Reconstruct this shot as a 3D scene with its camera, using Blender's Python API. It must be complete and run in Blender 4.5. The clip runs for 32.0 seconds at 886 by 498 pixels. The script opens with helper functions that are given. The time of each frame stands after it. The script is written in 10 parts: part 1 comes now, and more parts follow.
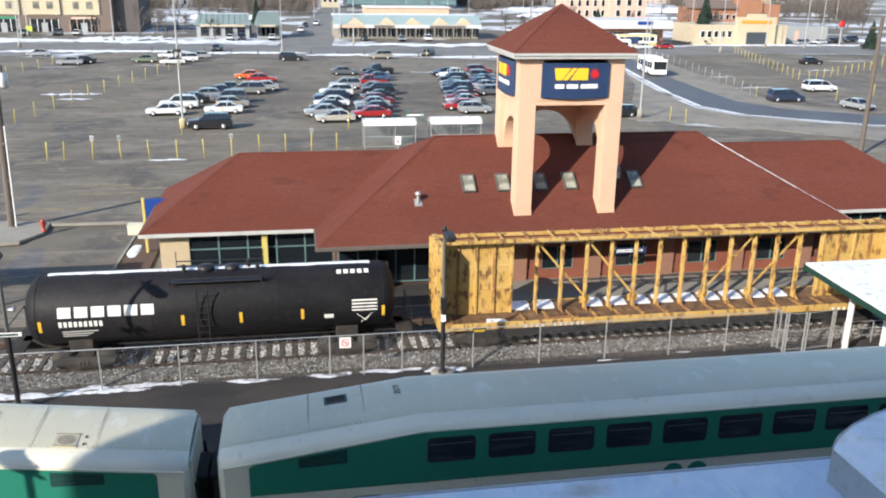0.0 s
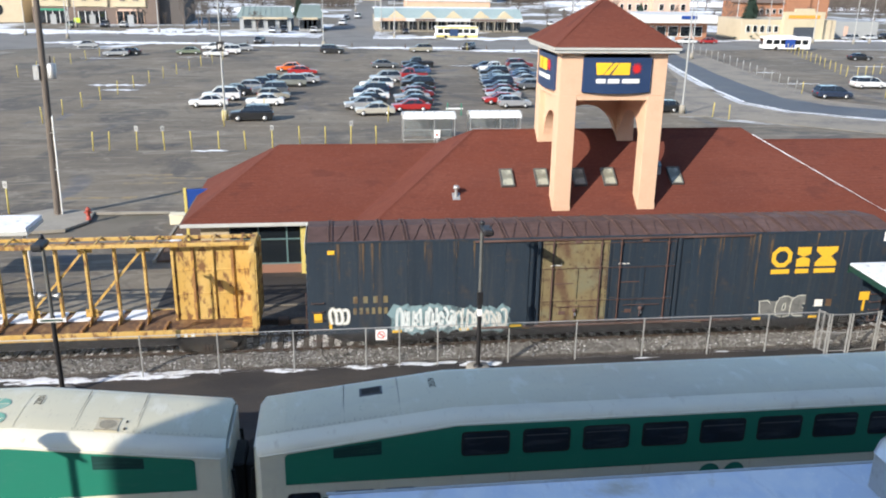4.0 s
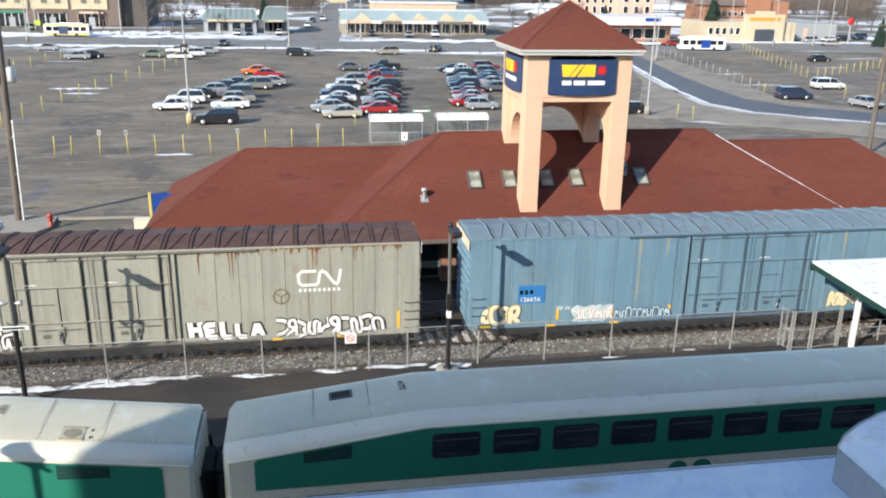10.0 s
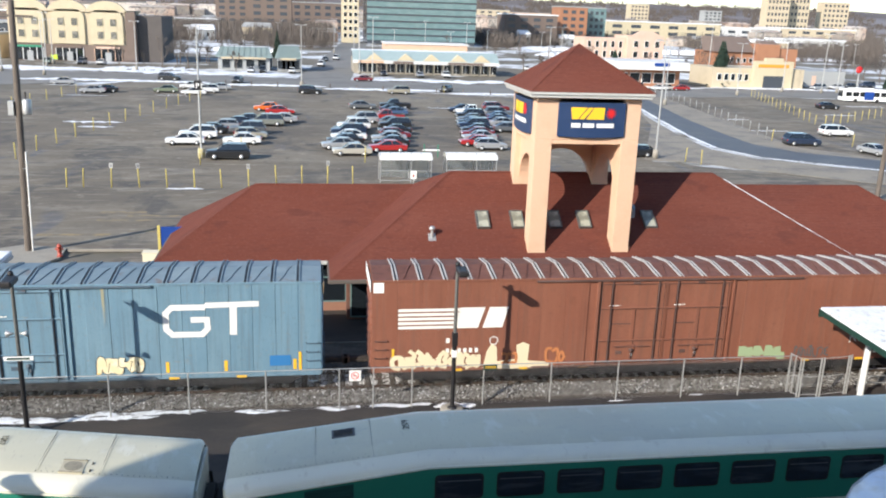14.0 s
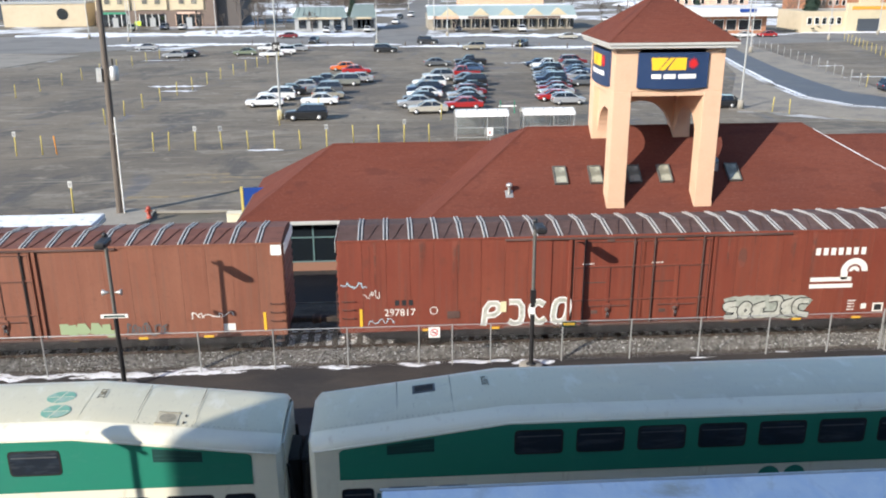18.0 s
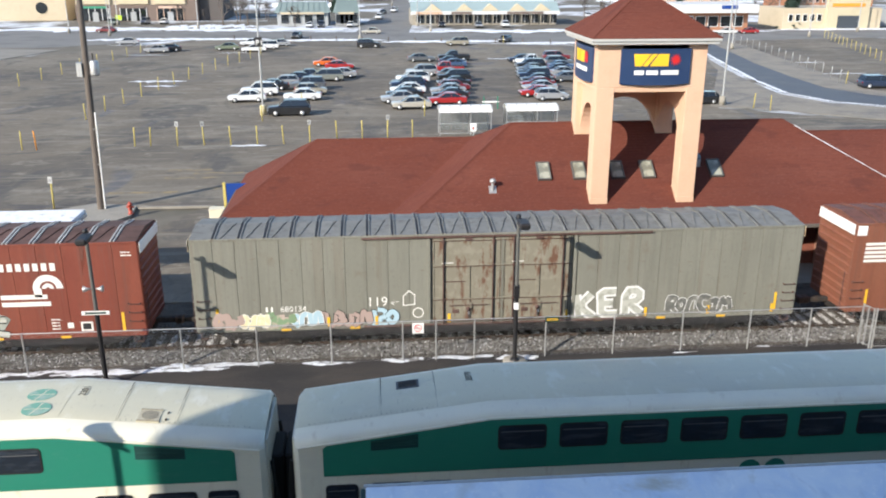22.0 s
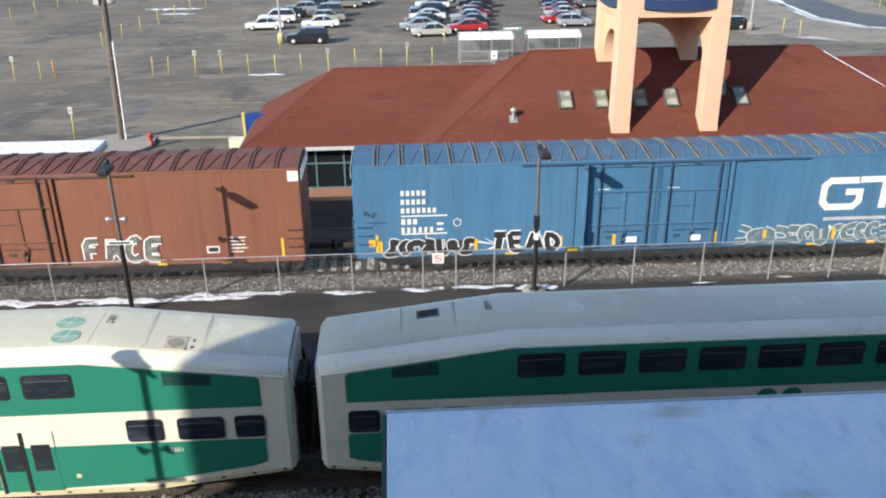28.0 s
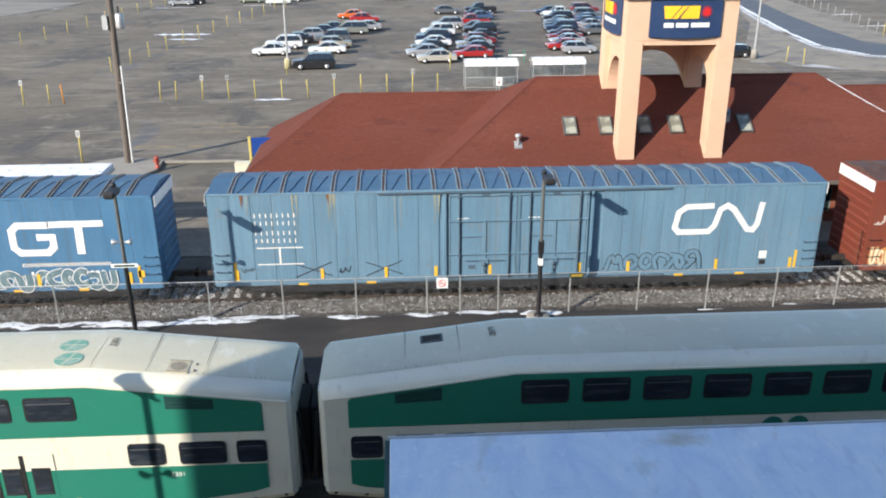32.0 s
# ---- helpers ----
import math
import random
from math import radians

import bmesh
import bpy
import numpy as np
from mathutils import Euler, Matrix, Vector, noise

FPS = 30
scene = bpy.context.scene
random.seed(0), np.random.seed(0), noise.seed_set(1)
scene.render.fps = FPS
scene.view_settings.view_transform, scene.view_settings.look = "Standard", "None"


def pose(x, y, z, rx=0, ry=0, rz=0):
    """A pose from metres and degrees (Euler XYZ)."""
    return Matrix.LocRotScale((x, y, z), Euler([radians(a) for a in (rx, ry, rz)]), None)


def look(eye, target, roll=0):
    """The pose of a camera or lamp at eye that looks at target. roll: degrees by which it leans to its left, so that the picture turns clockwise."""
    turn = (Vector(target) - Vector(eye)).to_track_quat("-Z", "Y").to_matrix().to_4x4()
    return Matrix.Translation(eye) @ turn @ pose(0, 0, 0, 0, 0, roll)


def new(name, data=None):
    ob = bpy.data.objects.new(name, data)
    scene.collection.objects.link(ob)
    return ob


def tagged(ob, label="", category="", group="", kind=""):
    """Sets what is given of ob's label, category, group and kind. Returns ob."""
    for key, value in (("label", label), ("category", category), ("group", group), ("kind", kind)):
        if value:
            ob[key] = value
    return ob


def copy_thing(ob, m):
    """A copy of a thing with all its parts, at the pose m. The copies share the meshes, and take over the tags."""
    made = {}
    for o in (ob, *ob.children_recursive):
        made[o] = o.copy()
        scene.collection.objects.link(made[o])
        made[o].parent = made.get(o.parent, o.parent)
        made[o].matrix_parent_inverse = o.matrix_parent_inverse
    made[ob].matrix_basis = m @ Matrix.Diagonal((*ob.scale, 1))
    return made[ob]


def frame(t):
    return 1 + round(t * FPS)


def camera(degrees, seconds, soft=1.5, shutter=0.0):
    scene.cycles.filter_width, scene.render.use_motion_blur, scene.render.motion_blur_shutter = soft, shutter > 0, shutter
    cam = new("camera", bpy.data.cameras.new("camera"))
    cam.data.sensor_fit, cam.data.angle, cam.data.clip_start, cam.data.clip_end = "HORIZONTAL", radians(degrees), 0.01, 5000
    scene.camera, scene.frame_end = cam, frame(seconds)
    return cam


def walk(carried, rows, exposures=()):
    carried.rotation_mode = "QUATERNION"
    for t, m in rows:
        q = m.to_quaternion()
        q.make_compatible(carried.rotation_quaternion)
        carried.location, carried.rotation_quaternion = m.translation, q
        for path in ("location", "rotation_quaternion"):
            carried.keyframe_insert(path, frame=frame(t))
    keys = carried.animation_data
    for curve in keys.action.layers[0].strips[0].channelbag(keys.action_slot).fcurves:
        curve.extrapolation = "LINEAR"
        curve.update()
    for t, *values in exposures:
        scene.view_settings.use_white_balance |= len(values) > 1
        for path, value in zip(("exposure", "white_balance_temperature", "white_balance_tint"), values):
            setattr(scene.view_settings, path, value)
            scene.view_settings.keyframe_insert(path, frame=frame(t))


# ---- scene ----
# ---------------- camera ----------------
cam = camera(55.5, 32.0, soft=2.0)
PATH = [
    (0, pose(0, 0, 15.96, 72.15, -0.77, -9.75)),
    (0.5, pose(0, 0, 15.96, 72.12, -0.94, -10.03)),
    (1, pose(0, 0, 15.96, 72.12, -1.00, -10.25)),
    (1.5, pose(0, 0, 15.96, 72.07, -0.92, -10.26)),
    (2, pose(0, 0, 15.96, 71.66, -0.68, -8.99)),
    (2.5, pose(0, 0, 15.96, 71.38, -0.60, -7.33)),
    (4.5, pose(0, 0, 15.96, 72.11, -0.93, -7.11)),
    (5, pose(0, 0, 15.96, 72.79, -1.13, -8.80)),
    (5.5, pose(0, 0, 15.96, 72.72, -1.28, -9.36)),
    (6, pose(0, 0, 15.96, 72.57, -1.15, -9.31)),
    (6.5, pose(0, 0, 15.96, 72.38, -1.21, -9.29)),
    (7, pose(0, 0, 15.96, 72.16, -1.02, -9.17)),
    (7.5, pose(0, 0, 15.96, 72.02, -1.15, -9.02)),
    (8, pose(0, 0, 15.96, 71.87, -1.00, -9.11)),
    (8.5, pose(0, 0, 15.96, 71.92, -0.98, -9.20)),
    (9, pose(0, 0, 15.96, 71.91, -0.95, -9.18)),
    (9.5, pose(0, 0, 15.96, 71.93, -0.95, -9.24)),
    (10, pose(0, 0, 15.96, 71.88, -0.96, -9.27)),
    (10.5, pose(0, 0, 15.96, 71.88, -0.96, -9.36)),
    (11, pose(0, 0, 15.96, 71.82, -0.97, -9.45)),
    (11.5, pose(0, 0, 15.96, 71.70, -0.99, -9.64)),
    (12, pose(0, 0, 15.96, 71.47, -1.09, -9.53)),
    (12.5, pose(0, 0, 15.96, 71.89, -1.29, -9.09)),
    (13, pose(0, 0, 15.96, 73.71, -0.71, -7.61)),
    (13.5, pose(0, 0, 15.96, 73.68, -1.28, -8.49)),
    (14, pose(0, 0, 15.96, 74.50, -1.92, -8.48)),
    (14.5, pose(0, 0, 15.96, 73.71, 0.35, -8.21)),
    (15, pose(0, 0, 15.96, 73.21, 0.85, -6.56)),
    (15.5, pose(0, 0, 15.96, 71.69, -0.54, -5.35)),
    (17.5, pose(0, 0, 15.96, 71.70, 0.26, -3.81)),
    (18, pose(0, 0, 15.96, 71.53, 0.25, -3.64)),
    (18.5, pose(0, 0, 15.96, 71.40, 0.37, -3.66)),
    (19, pose(0, 0, 15.96, 71.37, 0.40, -3.79)),
    (19.5, pose(0, 0, 15.96, 71.22, 0.28, -4.12)),
    (20, pose(0, 0, 15.96, 71.14, 0.16, -4.20)),
    (20.5, pose(0, 0, 15.96, 71.17, -0.00, -4.36)),
    (21, pose(0, 0, 15.96, 71.23, 0.02, -4.46)),
    (21.5, pose(0, 0, 15.96, 71.20, -0.04, -4.57)),
    (22, pose(0, 0, 15.96, 71.24, -0.03, -4.72)),
    (22.5, pose(0, 0, 15.96, 71.20, -0.09, -4.84)),
    (23, pose(0, 0, 15.96, 71.15, 0.03, -4.96)),
    (23.5, pose(0, 0, 15.96, 70.86, 0.02, -5.08)),
    (24, pose(0, 0, 15.96, 70.85, 0.07, -5.05)),
    (24.5, pose(0, 0, 15.96, 70.78, 0.03, -5.09)),
    (26.5, pose(0, 0, 15.96, 69.37, -0.39, -4.12)),
    (27, pose(0, 0, 15.96, 67.99, -0.09, -3.73)),
    (27.5, pose(0, 0, 15.96, 66.64, 0.24, -3.48)),
    (28, pose(0, 0, 15.96, 66.50, 0.46, -3.45)),
    (28.5, pose(0, 0, 15.96, 67.02, 0.27, -3.09)),
    (29, pose(0, 0, 15.96, 67.54, 0.47, -2.89)),
    (29.5, pose(0, 0, 15.96, 67.72, 0.24, -2.88)),
    (30, pose(0, 0, 15.96, 67.88, 0.13, -2.72)),
    (30.5, pose(0, 0, 15.96, 67.86, 0.12, -2.75)),
    (31, pose(0, 0, 15.96, 67.84, 0.02, -2.77)),
    (31.5, pose(0, 0, 15.96, 68.00, 0.15, -2.94)),
    (32, pose(0, 0, 15.96, 68.20, 0.23, -3.04)),
]
walk(cam, PATH)

# ---------------- sky and sun ----------------
SUN_WAY = Vector((1.12, 1.0, -0.73)).normalized()
world = bpy.data.worlds.new("sky")
scene.world = world
world.use_nodes = True
_bg = world.node_tree.nodes["Background"]
_sky = world.node_tree.nodes.new("ShaderNodeTexSky")
_sky.sky_type = "NISHITA"
_sky.sun_disc = False
_sky.sun_elevation = math.asin(-SUN_WAY.z)
_sky.sun_rotation = math.atan2(-SUN_WAY.x, -SUN_WAY.y)
_sky.dust_density = 0.6
_sky.ozone_density = 2.5
world.node_tree.links.new(_sky.outputs[0], _bg.inputs[0])
_bg.inputs[1].default_value = 0.15
_sun = bpy.data.lights.new("sun", "SUN")
_sun.energy, _sun.angle, _sun.color = 4.25, radians(0.55), (1.0, 0.93, 0.83)
sun = new("sun", _sun)
sun.matrix_world = look((0, 0, 60), Vector((0, 0, 60)) + SUN_WAY)
scene.view_settings.exposure = 0.69

# ---------------- materials ----------------
def material(name, color, rough=0.7, metal=0.0, spots=(), bump=0.0, bump_scale=40.0, spec=0.5, vary=0.0, coat=0.0, island=0.0, warp=0.0, spin=0.0):
    """A surface: base colour, then spots, each (colour, scale, low, high, stretch xyz, strength) mixed in by noise in object space."""
    m = bpy.data.materials.new(name)
    m.use_nodes = True
    nt = m.node_tree
    b = nt.nodes["Principled BSDF"]
    b.inputs["Roughness"].default_value = rough
    b.inputs["Metallic"].default_value = metal
    b.inputs["Specular IOR Level"].default_value = spec
    b.inputs["Coat Weight"].default_value = coat
    tc = nt.nodes.new("ShaderNodeTexCoord")
    rgb = nt.nodes.new("ShaderNodeRGB")
    rgb.outputs[0].default_value = (*color, 1)
    out = rgb.outputs[0]
    oi = nt.nodes.new("ShaderNodeObjectInfo")
    if vary:
        hsv = nt.nodes.new("ShaderNodeHueSaturation")
        mr = nt.nodes.new("ShaderNodeMapRange")
        mr.inputs[3].default_value, mr.inputs[4].default_value = 1 - vary, 1 + vary
        nt.links.new(oi.outputs["Random"], mr.inputs[0])
        nt.links.new(mr.outputs[0], hsv.inputs["Value"])
        nt.links.new(out, hsv.inputs["Color"])
        out = hsv.outputs[0]
    if island:
        geo = nt.nodes.new("ShaderNodeNewGeometry")
        hs = nt.nodes.new("ShaderNodeHueSaturation")
        mi = nt.nodes.new("ShaderNodeMapRange")
        mi.inputs[3].default_value, mi.inputs[4].default_value = 1 - island, 1 + island * 1.6
        nt.links.new(geo.outputs["Random Per Island"], mi.inputs[0])
        nt.links.new(mi.outputs[0], hs.inputs["Value"])
        nt.links.new(out, hs.inputs["Color"])
        out = hs.outputs[0]
    where = tc.outputs["Object"]
    if vary:
        sh = nt.nodes.new("ShaderNodeVectorMath")
        sh.operation = "MULTIPLY_ADD"
        sh.inputs[1].default_value = (37.0, 0.0, 0.0)
        nt.links.new(oi.outputs["Random"], sh.inputs[0])
        nt.links.new(tc.outputs["Object"], sh.inputs[2])
        where = sh.outputs[0]
    for c, sc, lo, hi, st, amt in spots:
        mp = nt.nodes.new("ShaderNodeMapping")
        mp.inputs["Scale"].default_value = st
        mp.inputs["Rotation"].default_value = (0, 0, spin * (1 if sc > 0.15 else -0.6))
        nt.links.new(where, mp.inputs[0])
        ns = nt.nodes.new("ShaderNodeTexNoise")
        ns.inputs["Scale"].default_value = sc
        ns.inputs["Detail"].default_value = 5
        ns.inputs["Distortion"].default_value = warp
        ns.inputs["Roughness"].default_value = 0.6
        nt.links.new(mp.outputs[0], ns.inputs["Vector"])
        mr = nt.nodes.new("ShaderNodeMapRange")
        mr.inputs[1].default_value, mr.inputs[2].default_value = lo, hi
        mr.inputs[4].default_value = amt
        nt.links.new(ns.outputs[0], mr.inputs[0])
        mx = nt.nodes.new("ShaderNodeMix")
        mx.data_type = "RGBA"
        nt.links.new(mr.outputs[0], mx.inputs[0])
        nt.links.new(out, mx.inputs[6])
        mx.inputs[7].default_value = (*c, 1)
        out = mx.outputs[2]
    nt.links.new(out, b.inputs["Base Color"])
    if bump:
        ns = nt.nodes.new("ShaderNodeTexNoise")
        ns.inputs["Scale"].default_value = bump_scale
        ns.inputs["Detail"].default_value = 4
        nt.links.new(tc.outputs["Object"], ns.inputs["Vector"])
        bp = nt.nodes.new("ShaderNodeBump")
        bp.inputs["Strength"].default_value = bump
        bp.inputs["Distance"].default_value = 0.02
        nt.links.new(ns.outputs[0], bp.inputs["Height"])
        nt.links.new(bp.outputs[0], b.inputs["Normal"])
    return m


ONE = (1, 1, 1)
M = {}
M["ground"] = material("winter_ground", (0.16, 0.14, 0.11), 0.95, spots=[((0.75, 0.78, 0.82), 0.03, 0.5, 0.56, ONE, 0.9), ((0.09, 0.085, 0.06), 0.2, 0.45, 0.7, ONE, 0.7)], bump=0.4, bump_scale=3)
M["lot"] = material("salted_asphalt", (0.178, 0.151, 0.116), 0.95, spec=0.3, warp=1.0, spin=0.7, spots=[((0.124, 0.108, 0.089), 0.04, 0.44, 0.58, (1, 0.7, 1), 0.9), ((0.215, 0.19, 0.15), 0.07, 0.5, 0.62, (0.5, 1.2, 1), 0.8), ((0.27, 0.243, 0.196), 0.2, 0.55, 0.68, (0.3, 0.9, 1), 0.7), ((0.085, 0.081, 0.077), 0.13, 0.54, 0.62, (1, 0.6, 1), 0.75), ((0.1, 0.11, 0.135), 0.1, 0.6, 0.66, (1.2, 0.5, 1), 0.6), ((0.33, 0.295, 0.235), 0.6, 0.57, 0.7, (0.7, 1, 1), 0.55), ((0.09, 0.081, 0.068), 1.1, 0.54, 0.7, (0.8, 0.8, 1), 0.5), ((0.27, 0.24, 0.19), 0.9, 0.55, 0.66, (0.1, 1.1, 1), 0.55), ((0.07, 0.072, 0.08), 0.5, 0.6, 0.66, (0.25, 1.2, 1), 0.6), ((0.3, 0.27, 0.22), 3.5, 0.6, 0.7, (0.5, 1, 1), 0.45), ((0.075, 0.07, 0.062), 5, 0.6, 0.7, (0.6, 1, 1), 0.45)], bump=0.25, bump_scale=30)
M["pale_road"] = material("pale_worn_road", (0.25, 0.23, 0.195), 0.9, spots=[((0.17, 0.155, 0.135), 0.2, 0.45, 0.65, (0.4, 1, 1), 0.7), ((0.34, 0.32, 0.28), 0.6, 0.55, 0.7, ONE, 0.5)], bump=0.2)
M["road"] = material("road_asphalt", (0.185, 0.178, 0.166), 0.85, spots=[((0.24, 0.23, 0.21), 0.3, 0.45, 0.7, (0.2, 1.5, 1), 0.7), ((0.12, 0.116, 0.11), 0.1, 0.5, 0.62, ONE, 0.5)], bump=0.2)
M["drive"] = material("wet_drive_asphalt", (0.085, 0.088, 0.095), 0.6, spots=[((0.14, 0.135, 0.125), 0.2, 0.5, 0.7, ONE, 0.6)], bump=0.2)
M["platform"] = material("dark_platform_asphalt", (0.03, 0.027, 0.026), 0.85, spots=[((0.068, 0.055, 0.044), 0.35, 0.45, 0.68, (0.4, 1, 1), 0.85), ((0.02, 0.019, 0.019), 0.6, 0.52, 0.66, (0.5, 1, 1), 0.7), ((0.1, 0.09, 0.08), 5, 0.6, 0.8, ONE, 0.3)], bump=0.3, bump_scale=60)
M["concrete"] = material("pale_concrete", (0.3, 0.275, 0.23), 0.9, spots=[((0.2, 0.185, 0.16), 0.8, 0.45, 0.7, ONE, 0.6), ((0.5, 0.48, 0.44), 6, 0.55, 0.8, ONE, 0.4)], bump=0.2, bump_scale=50)
M["snow"] = material("old_snow", (0.82, 0.84, 0.87), 0.75, spots=[((0.62, 0.61, 0.58), 1.5, 0.5, 0.7, ONE, 0.7), ((0.3, 0.27, 0.23), 3, 0.58, 0.72, ONE, 0.75), ((0.45, 0.42, 0.38), 14, 0.56, 0.72, ONE, 0.6)], bump=1.0, bump_scale=9)
M["slush"] = material("dirty_melting_snow", (0.78, 0.8, 0.83), 0.7, warp=0.6, spots=[((0.6, 0.59, 0.56), 2, 0.5, 0.66, ONE, 0.7), ((0.1, 0.085, 0.075), 3.5, 0.54, 0.6, (0.6, 1, 1), 0.85), ((0.4, 0.37, 0.33), 12, 0.55, 0.68, ONE, 0.6)], bump=0.8, bump_scale=12)
M["snow_roof"] = material("frosted_roof_membrane", (0.66, 0.74, 0.86), 0.6, warp=0.8, spots=[((0.84, 0.87, 0.9), 0.6, 0.4, 0.6, (1, 0.5, 1), 0.8), ((0.5, 0.46, 0.37), 0.35, 0.57, 0.7, ONE, 0.8), ((0.58, 0.62, 0.7), 2.0, 0.56, 0.72, (1, 0.4, 1), 0.6), ((0.92, 0.93, 0.95), 5.0, 0.58, 0.7, ONE, 0.6)], bump=0.5, bump_scale=5)
M["gravel"] = material("brown_gravel", (0.1, 0.08, 0.062), 0.95, island=0.6, bump=0.4, bump_scale=30)
M["ballast"] = material("ballast_stone", (0.14, 0.13, 0.115), 0.95, island=1.0, spots=[((0.07, 0.06, 0.05), 1.1, 0.5, 0.68, ONE, 0.6)], bump=0.4, bump_scale=30)
M["frosted"] = material("frosted_ballast_stone", (0.42, 0.41, 0.4), 0.9, island=0.8, bump=0.3, bump_scale=30)
M["ballast_bed"] = material("ballast_bed", (0.085, 0.068, 0.053), 0.95, spots=[((0.2, 0.18, 0.15), 14, 0.52, 0.64, ONE, 0.7), ((0.042, 0.034, 0.028), 0.9, 0.45, 0.62, (0.5, 2, 1), 0.75)], bump=1.0, bump_scale=16)
M["rail"] = material("rusty_rail_steel", (0.1, 0.07, 0.055), 0.6, 0.6, spots=[((0.18, 0.12, 0.08), 8, 0.5, 0.7, ONE, 0.6)])
M["tie"] = material("weathered_wood_tie", (0.06, 0.048, 0.038), 0.95, spots=[((0.16, 0.14, 0.12), 6, 0.5, 0.7, (0.2, 3, 1), 0.7)], vary=0.25, bump=0.5)
M["shingle"] = material("red_brown_shingle", (0.136, 0.042, 0.028), 0.95, spec=0.15, spots=[((0.16, 0.056, 0.04), 0.4, 0.45, 0.65, (0.3, 1, 1), 0.6), ((0.1, 0.034, 0.026), 0.16, 0.48, 0.64, (0.6, 1, 1), 0.5), ((0.11, 0.034, 0.025), 3, 0.5, 0.7, (0.5, 2, 2), 0.5), ((0.2, 0.085, 0.064), 12, 0.54, 0.7, (0.5, 1.4, 1.4), 0.5), ((0.085, 0.03, 0.024), 0.9, 0.58, 0.68, (0.5, 1, 1), 0.55), ((0.09, 0.032, 0.025), 7, 0.56, 0.68, (0.4, 1.3, 1.3), 0.55)], vary=0.05, bump=0.5, bump_scale=30)
M["stucco"] = material("peach_stucco", (0.66, 0.43, 0.29), 0.92, spots=[((0.58, 0.36, 0.235), 0.9, 0.5, 0.7, ONE, 0.5), ((0.72, 0.5, 0.36), 18, 0.5, 0.7, ONE, 0.35)], bump=0.25, bump_scale=70)
M["mulch"] = material("brown_mulch", (0.12, 0.075, 0.05), 0.95, spots=[((0.05, 0.035, 0.025), 6, 0.5, 0.65, ONE, 0.7)], bump=0.6, bump_scale=20)
M["tan_brick"] = material("tan_brick", (0.5, 0.4, 0.26), 0.9, spots=[((0.4, 0.31, 0.2), 3, 0.5, 0.7, (1, 1, 4), 0.6)], vary=0.1, bump=0.3)
M["red_brick"] = material("red_brown_brick", (0.15, 0.07, 0.05), 0.9, spots=[((0.22, 0.09, 0.06), 3, 0.5, 0.7, (1, 1, 4), 0.7)], vary=0.12, bump=0.3)
M["trim"] = material("grey_metal_fascia", (0.5, 0.5, 0.47), 0.5, spots=[((0.36, 0.36, 0.33), 1.5, 0.5, 0.7, ONE, 0.5)])
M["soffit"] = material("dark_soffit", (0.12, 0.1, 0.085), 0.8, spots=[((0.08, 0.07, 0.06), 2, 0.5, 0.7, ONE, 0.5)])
M["teal_frame"] = material("teal_window_frame", (0.12, 0.2, 0.2), 0.45)
M["glass"] = material("dark_window_glass", (0.012, 0.016, 0.02), 0.08, spec=0.9)
M["sign_blue"] = material("navy_sign_panel", (0.022, 0.045, 0.11), 0.4, spots=[((0.035, 0.06, 0.13), 2, 0.45, 0.7, ONE, 0.6)])
M["yellow"] = material("sign_yellow", (0.9, 0.52, 0.03), 0.5)
M["red"] = material("sign_red", (0.6, 0.02, 0.02), 0.5)
M["white"] = material("white_paint", (0.82, 0.81, 0.78), 0.55, spots=[((0.62, 0.6, 0.55), 2.5, 0.55, 0.75, ONE, 0.5)])
M["galv"] = material("galvanised_steel", (0.5, 0.5, 0.49), 0.45, 0.6, spots=[((0.36, 0.36, 0.35), 5, 0.5, 0.7, ONE, 0.6)])
M["black"] = material("black_painted_steel", (0.016, 0.015, 0.016), 0.5, spots=[((0.05, 0.04, 0.035), 3, 0.55, 0.75, ONE, 0.5)])
M["dark"] = material("grimy_undergear", (0.028, 0.024, 0.021), 0.85, spots=[((0.08, 0.055, 0.038), 3, 0.5, 0.7, ONE, 0.7)], bump=0.4)
M["grey_lamp"] = material("grey_lamp_pole", (0.13, 0.13, 0.12), 0.5, 0.3, spots=[((0.2, 0.19, 0.17), 4, 0.5, 0.7, ONE, 0.5)])
M["wood_pole"] = material("weathered_pole_wood", (0.14, 0.115, 0.095), 0.95, spots=[((0.08, 0.065, 0.055), 4, 0.45, 0.7, (3, 3, 0.2), 0.8)], bump=0.5)
M["post_yellow"] = material("yellow_post_sleeve", (0.56, 0.46, 0.14), 0.6, vary=0.12, spots=[((0.5, 0.36, 0.06), 6, 0.5, 0.7, ONE, 0.5)])
M["post_orange"] = material("orange_post_sleeve", (0.75, 0.3, 0.04), 0.6)
M["hydrant"] = material("hydrant_red", (0.36, 0.06, 0.035), 0.5, spots=[((0.22, 0.05, 0.03), 6, 0.5, 0.7, ONE, 0.6)])
M["coach_white"] = material("coach_cream_white", (0.8, 0.77, 0.63), 0.42, spots=[((0.48, 0.4, 0.28), 2.2, 0.6, 0.74, (1.6, 1, 0.35), 0.5), ((0.6, 0.57, 0.5), 0.7, 0.5, 0.72, (0.4, 1, 1), 0.55), ((0.5, 0.47, 0.41), 5, 0.6, 0.8, (1, 1, 0.3), 0.35)], coat=0.15)
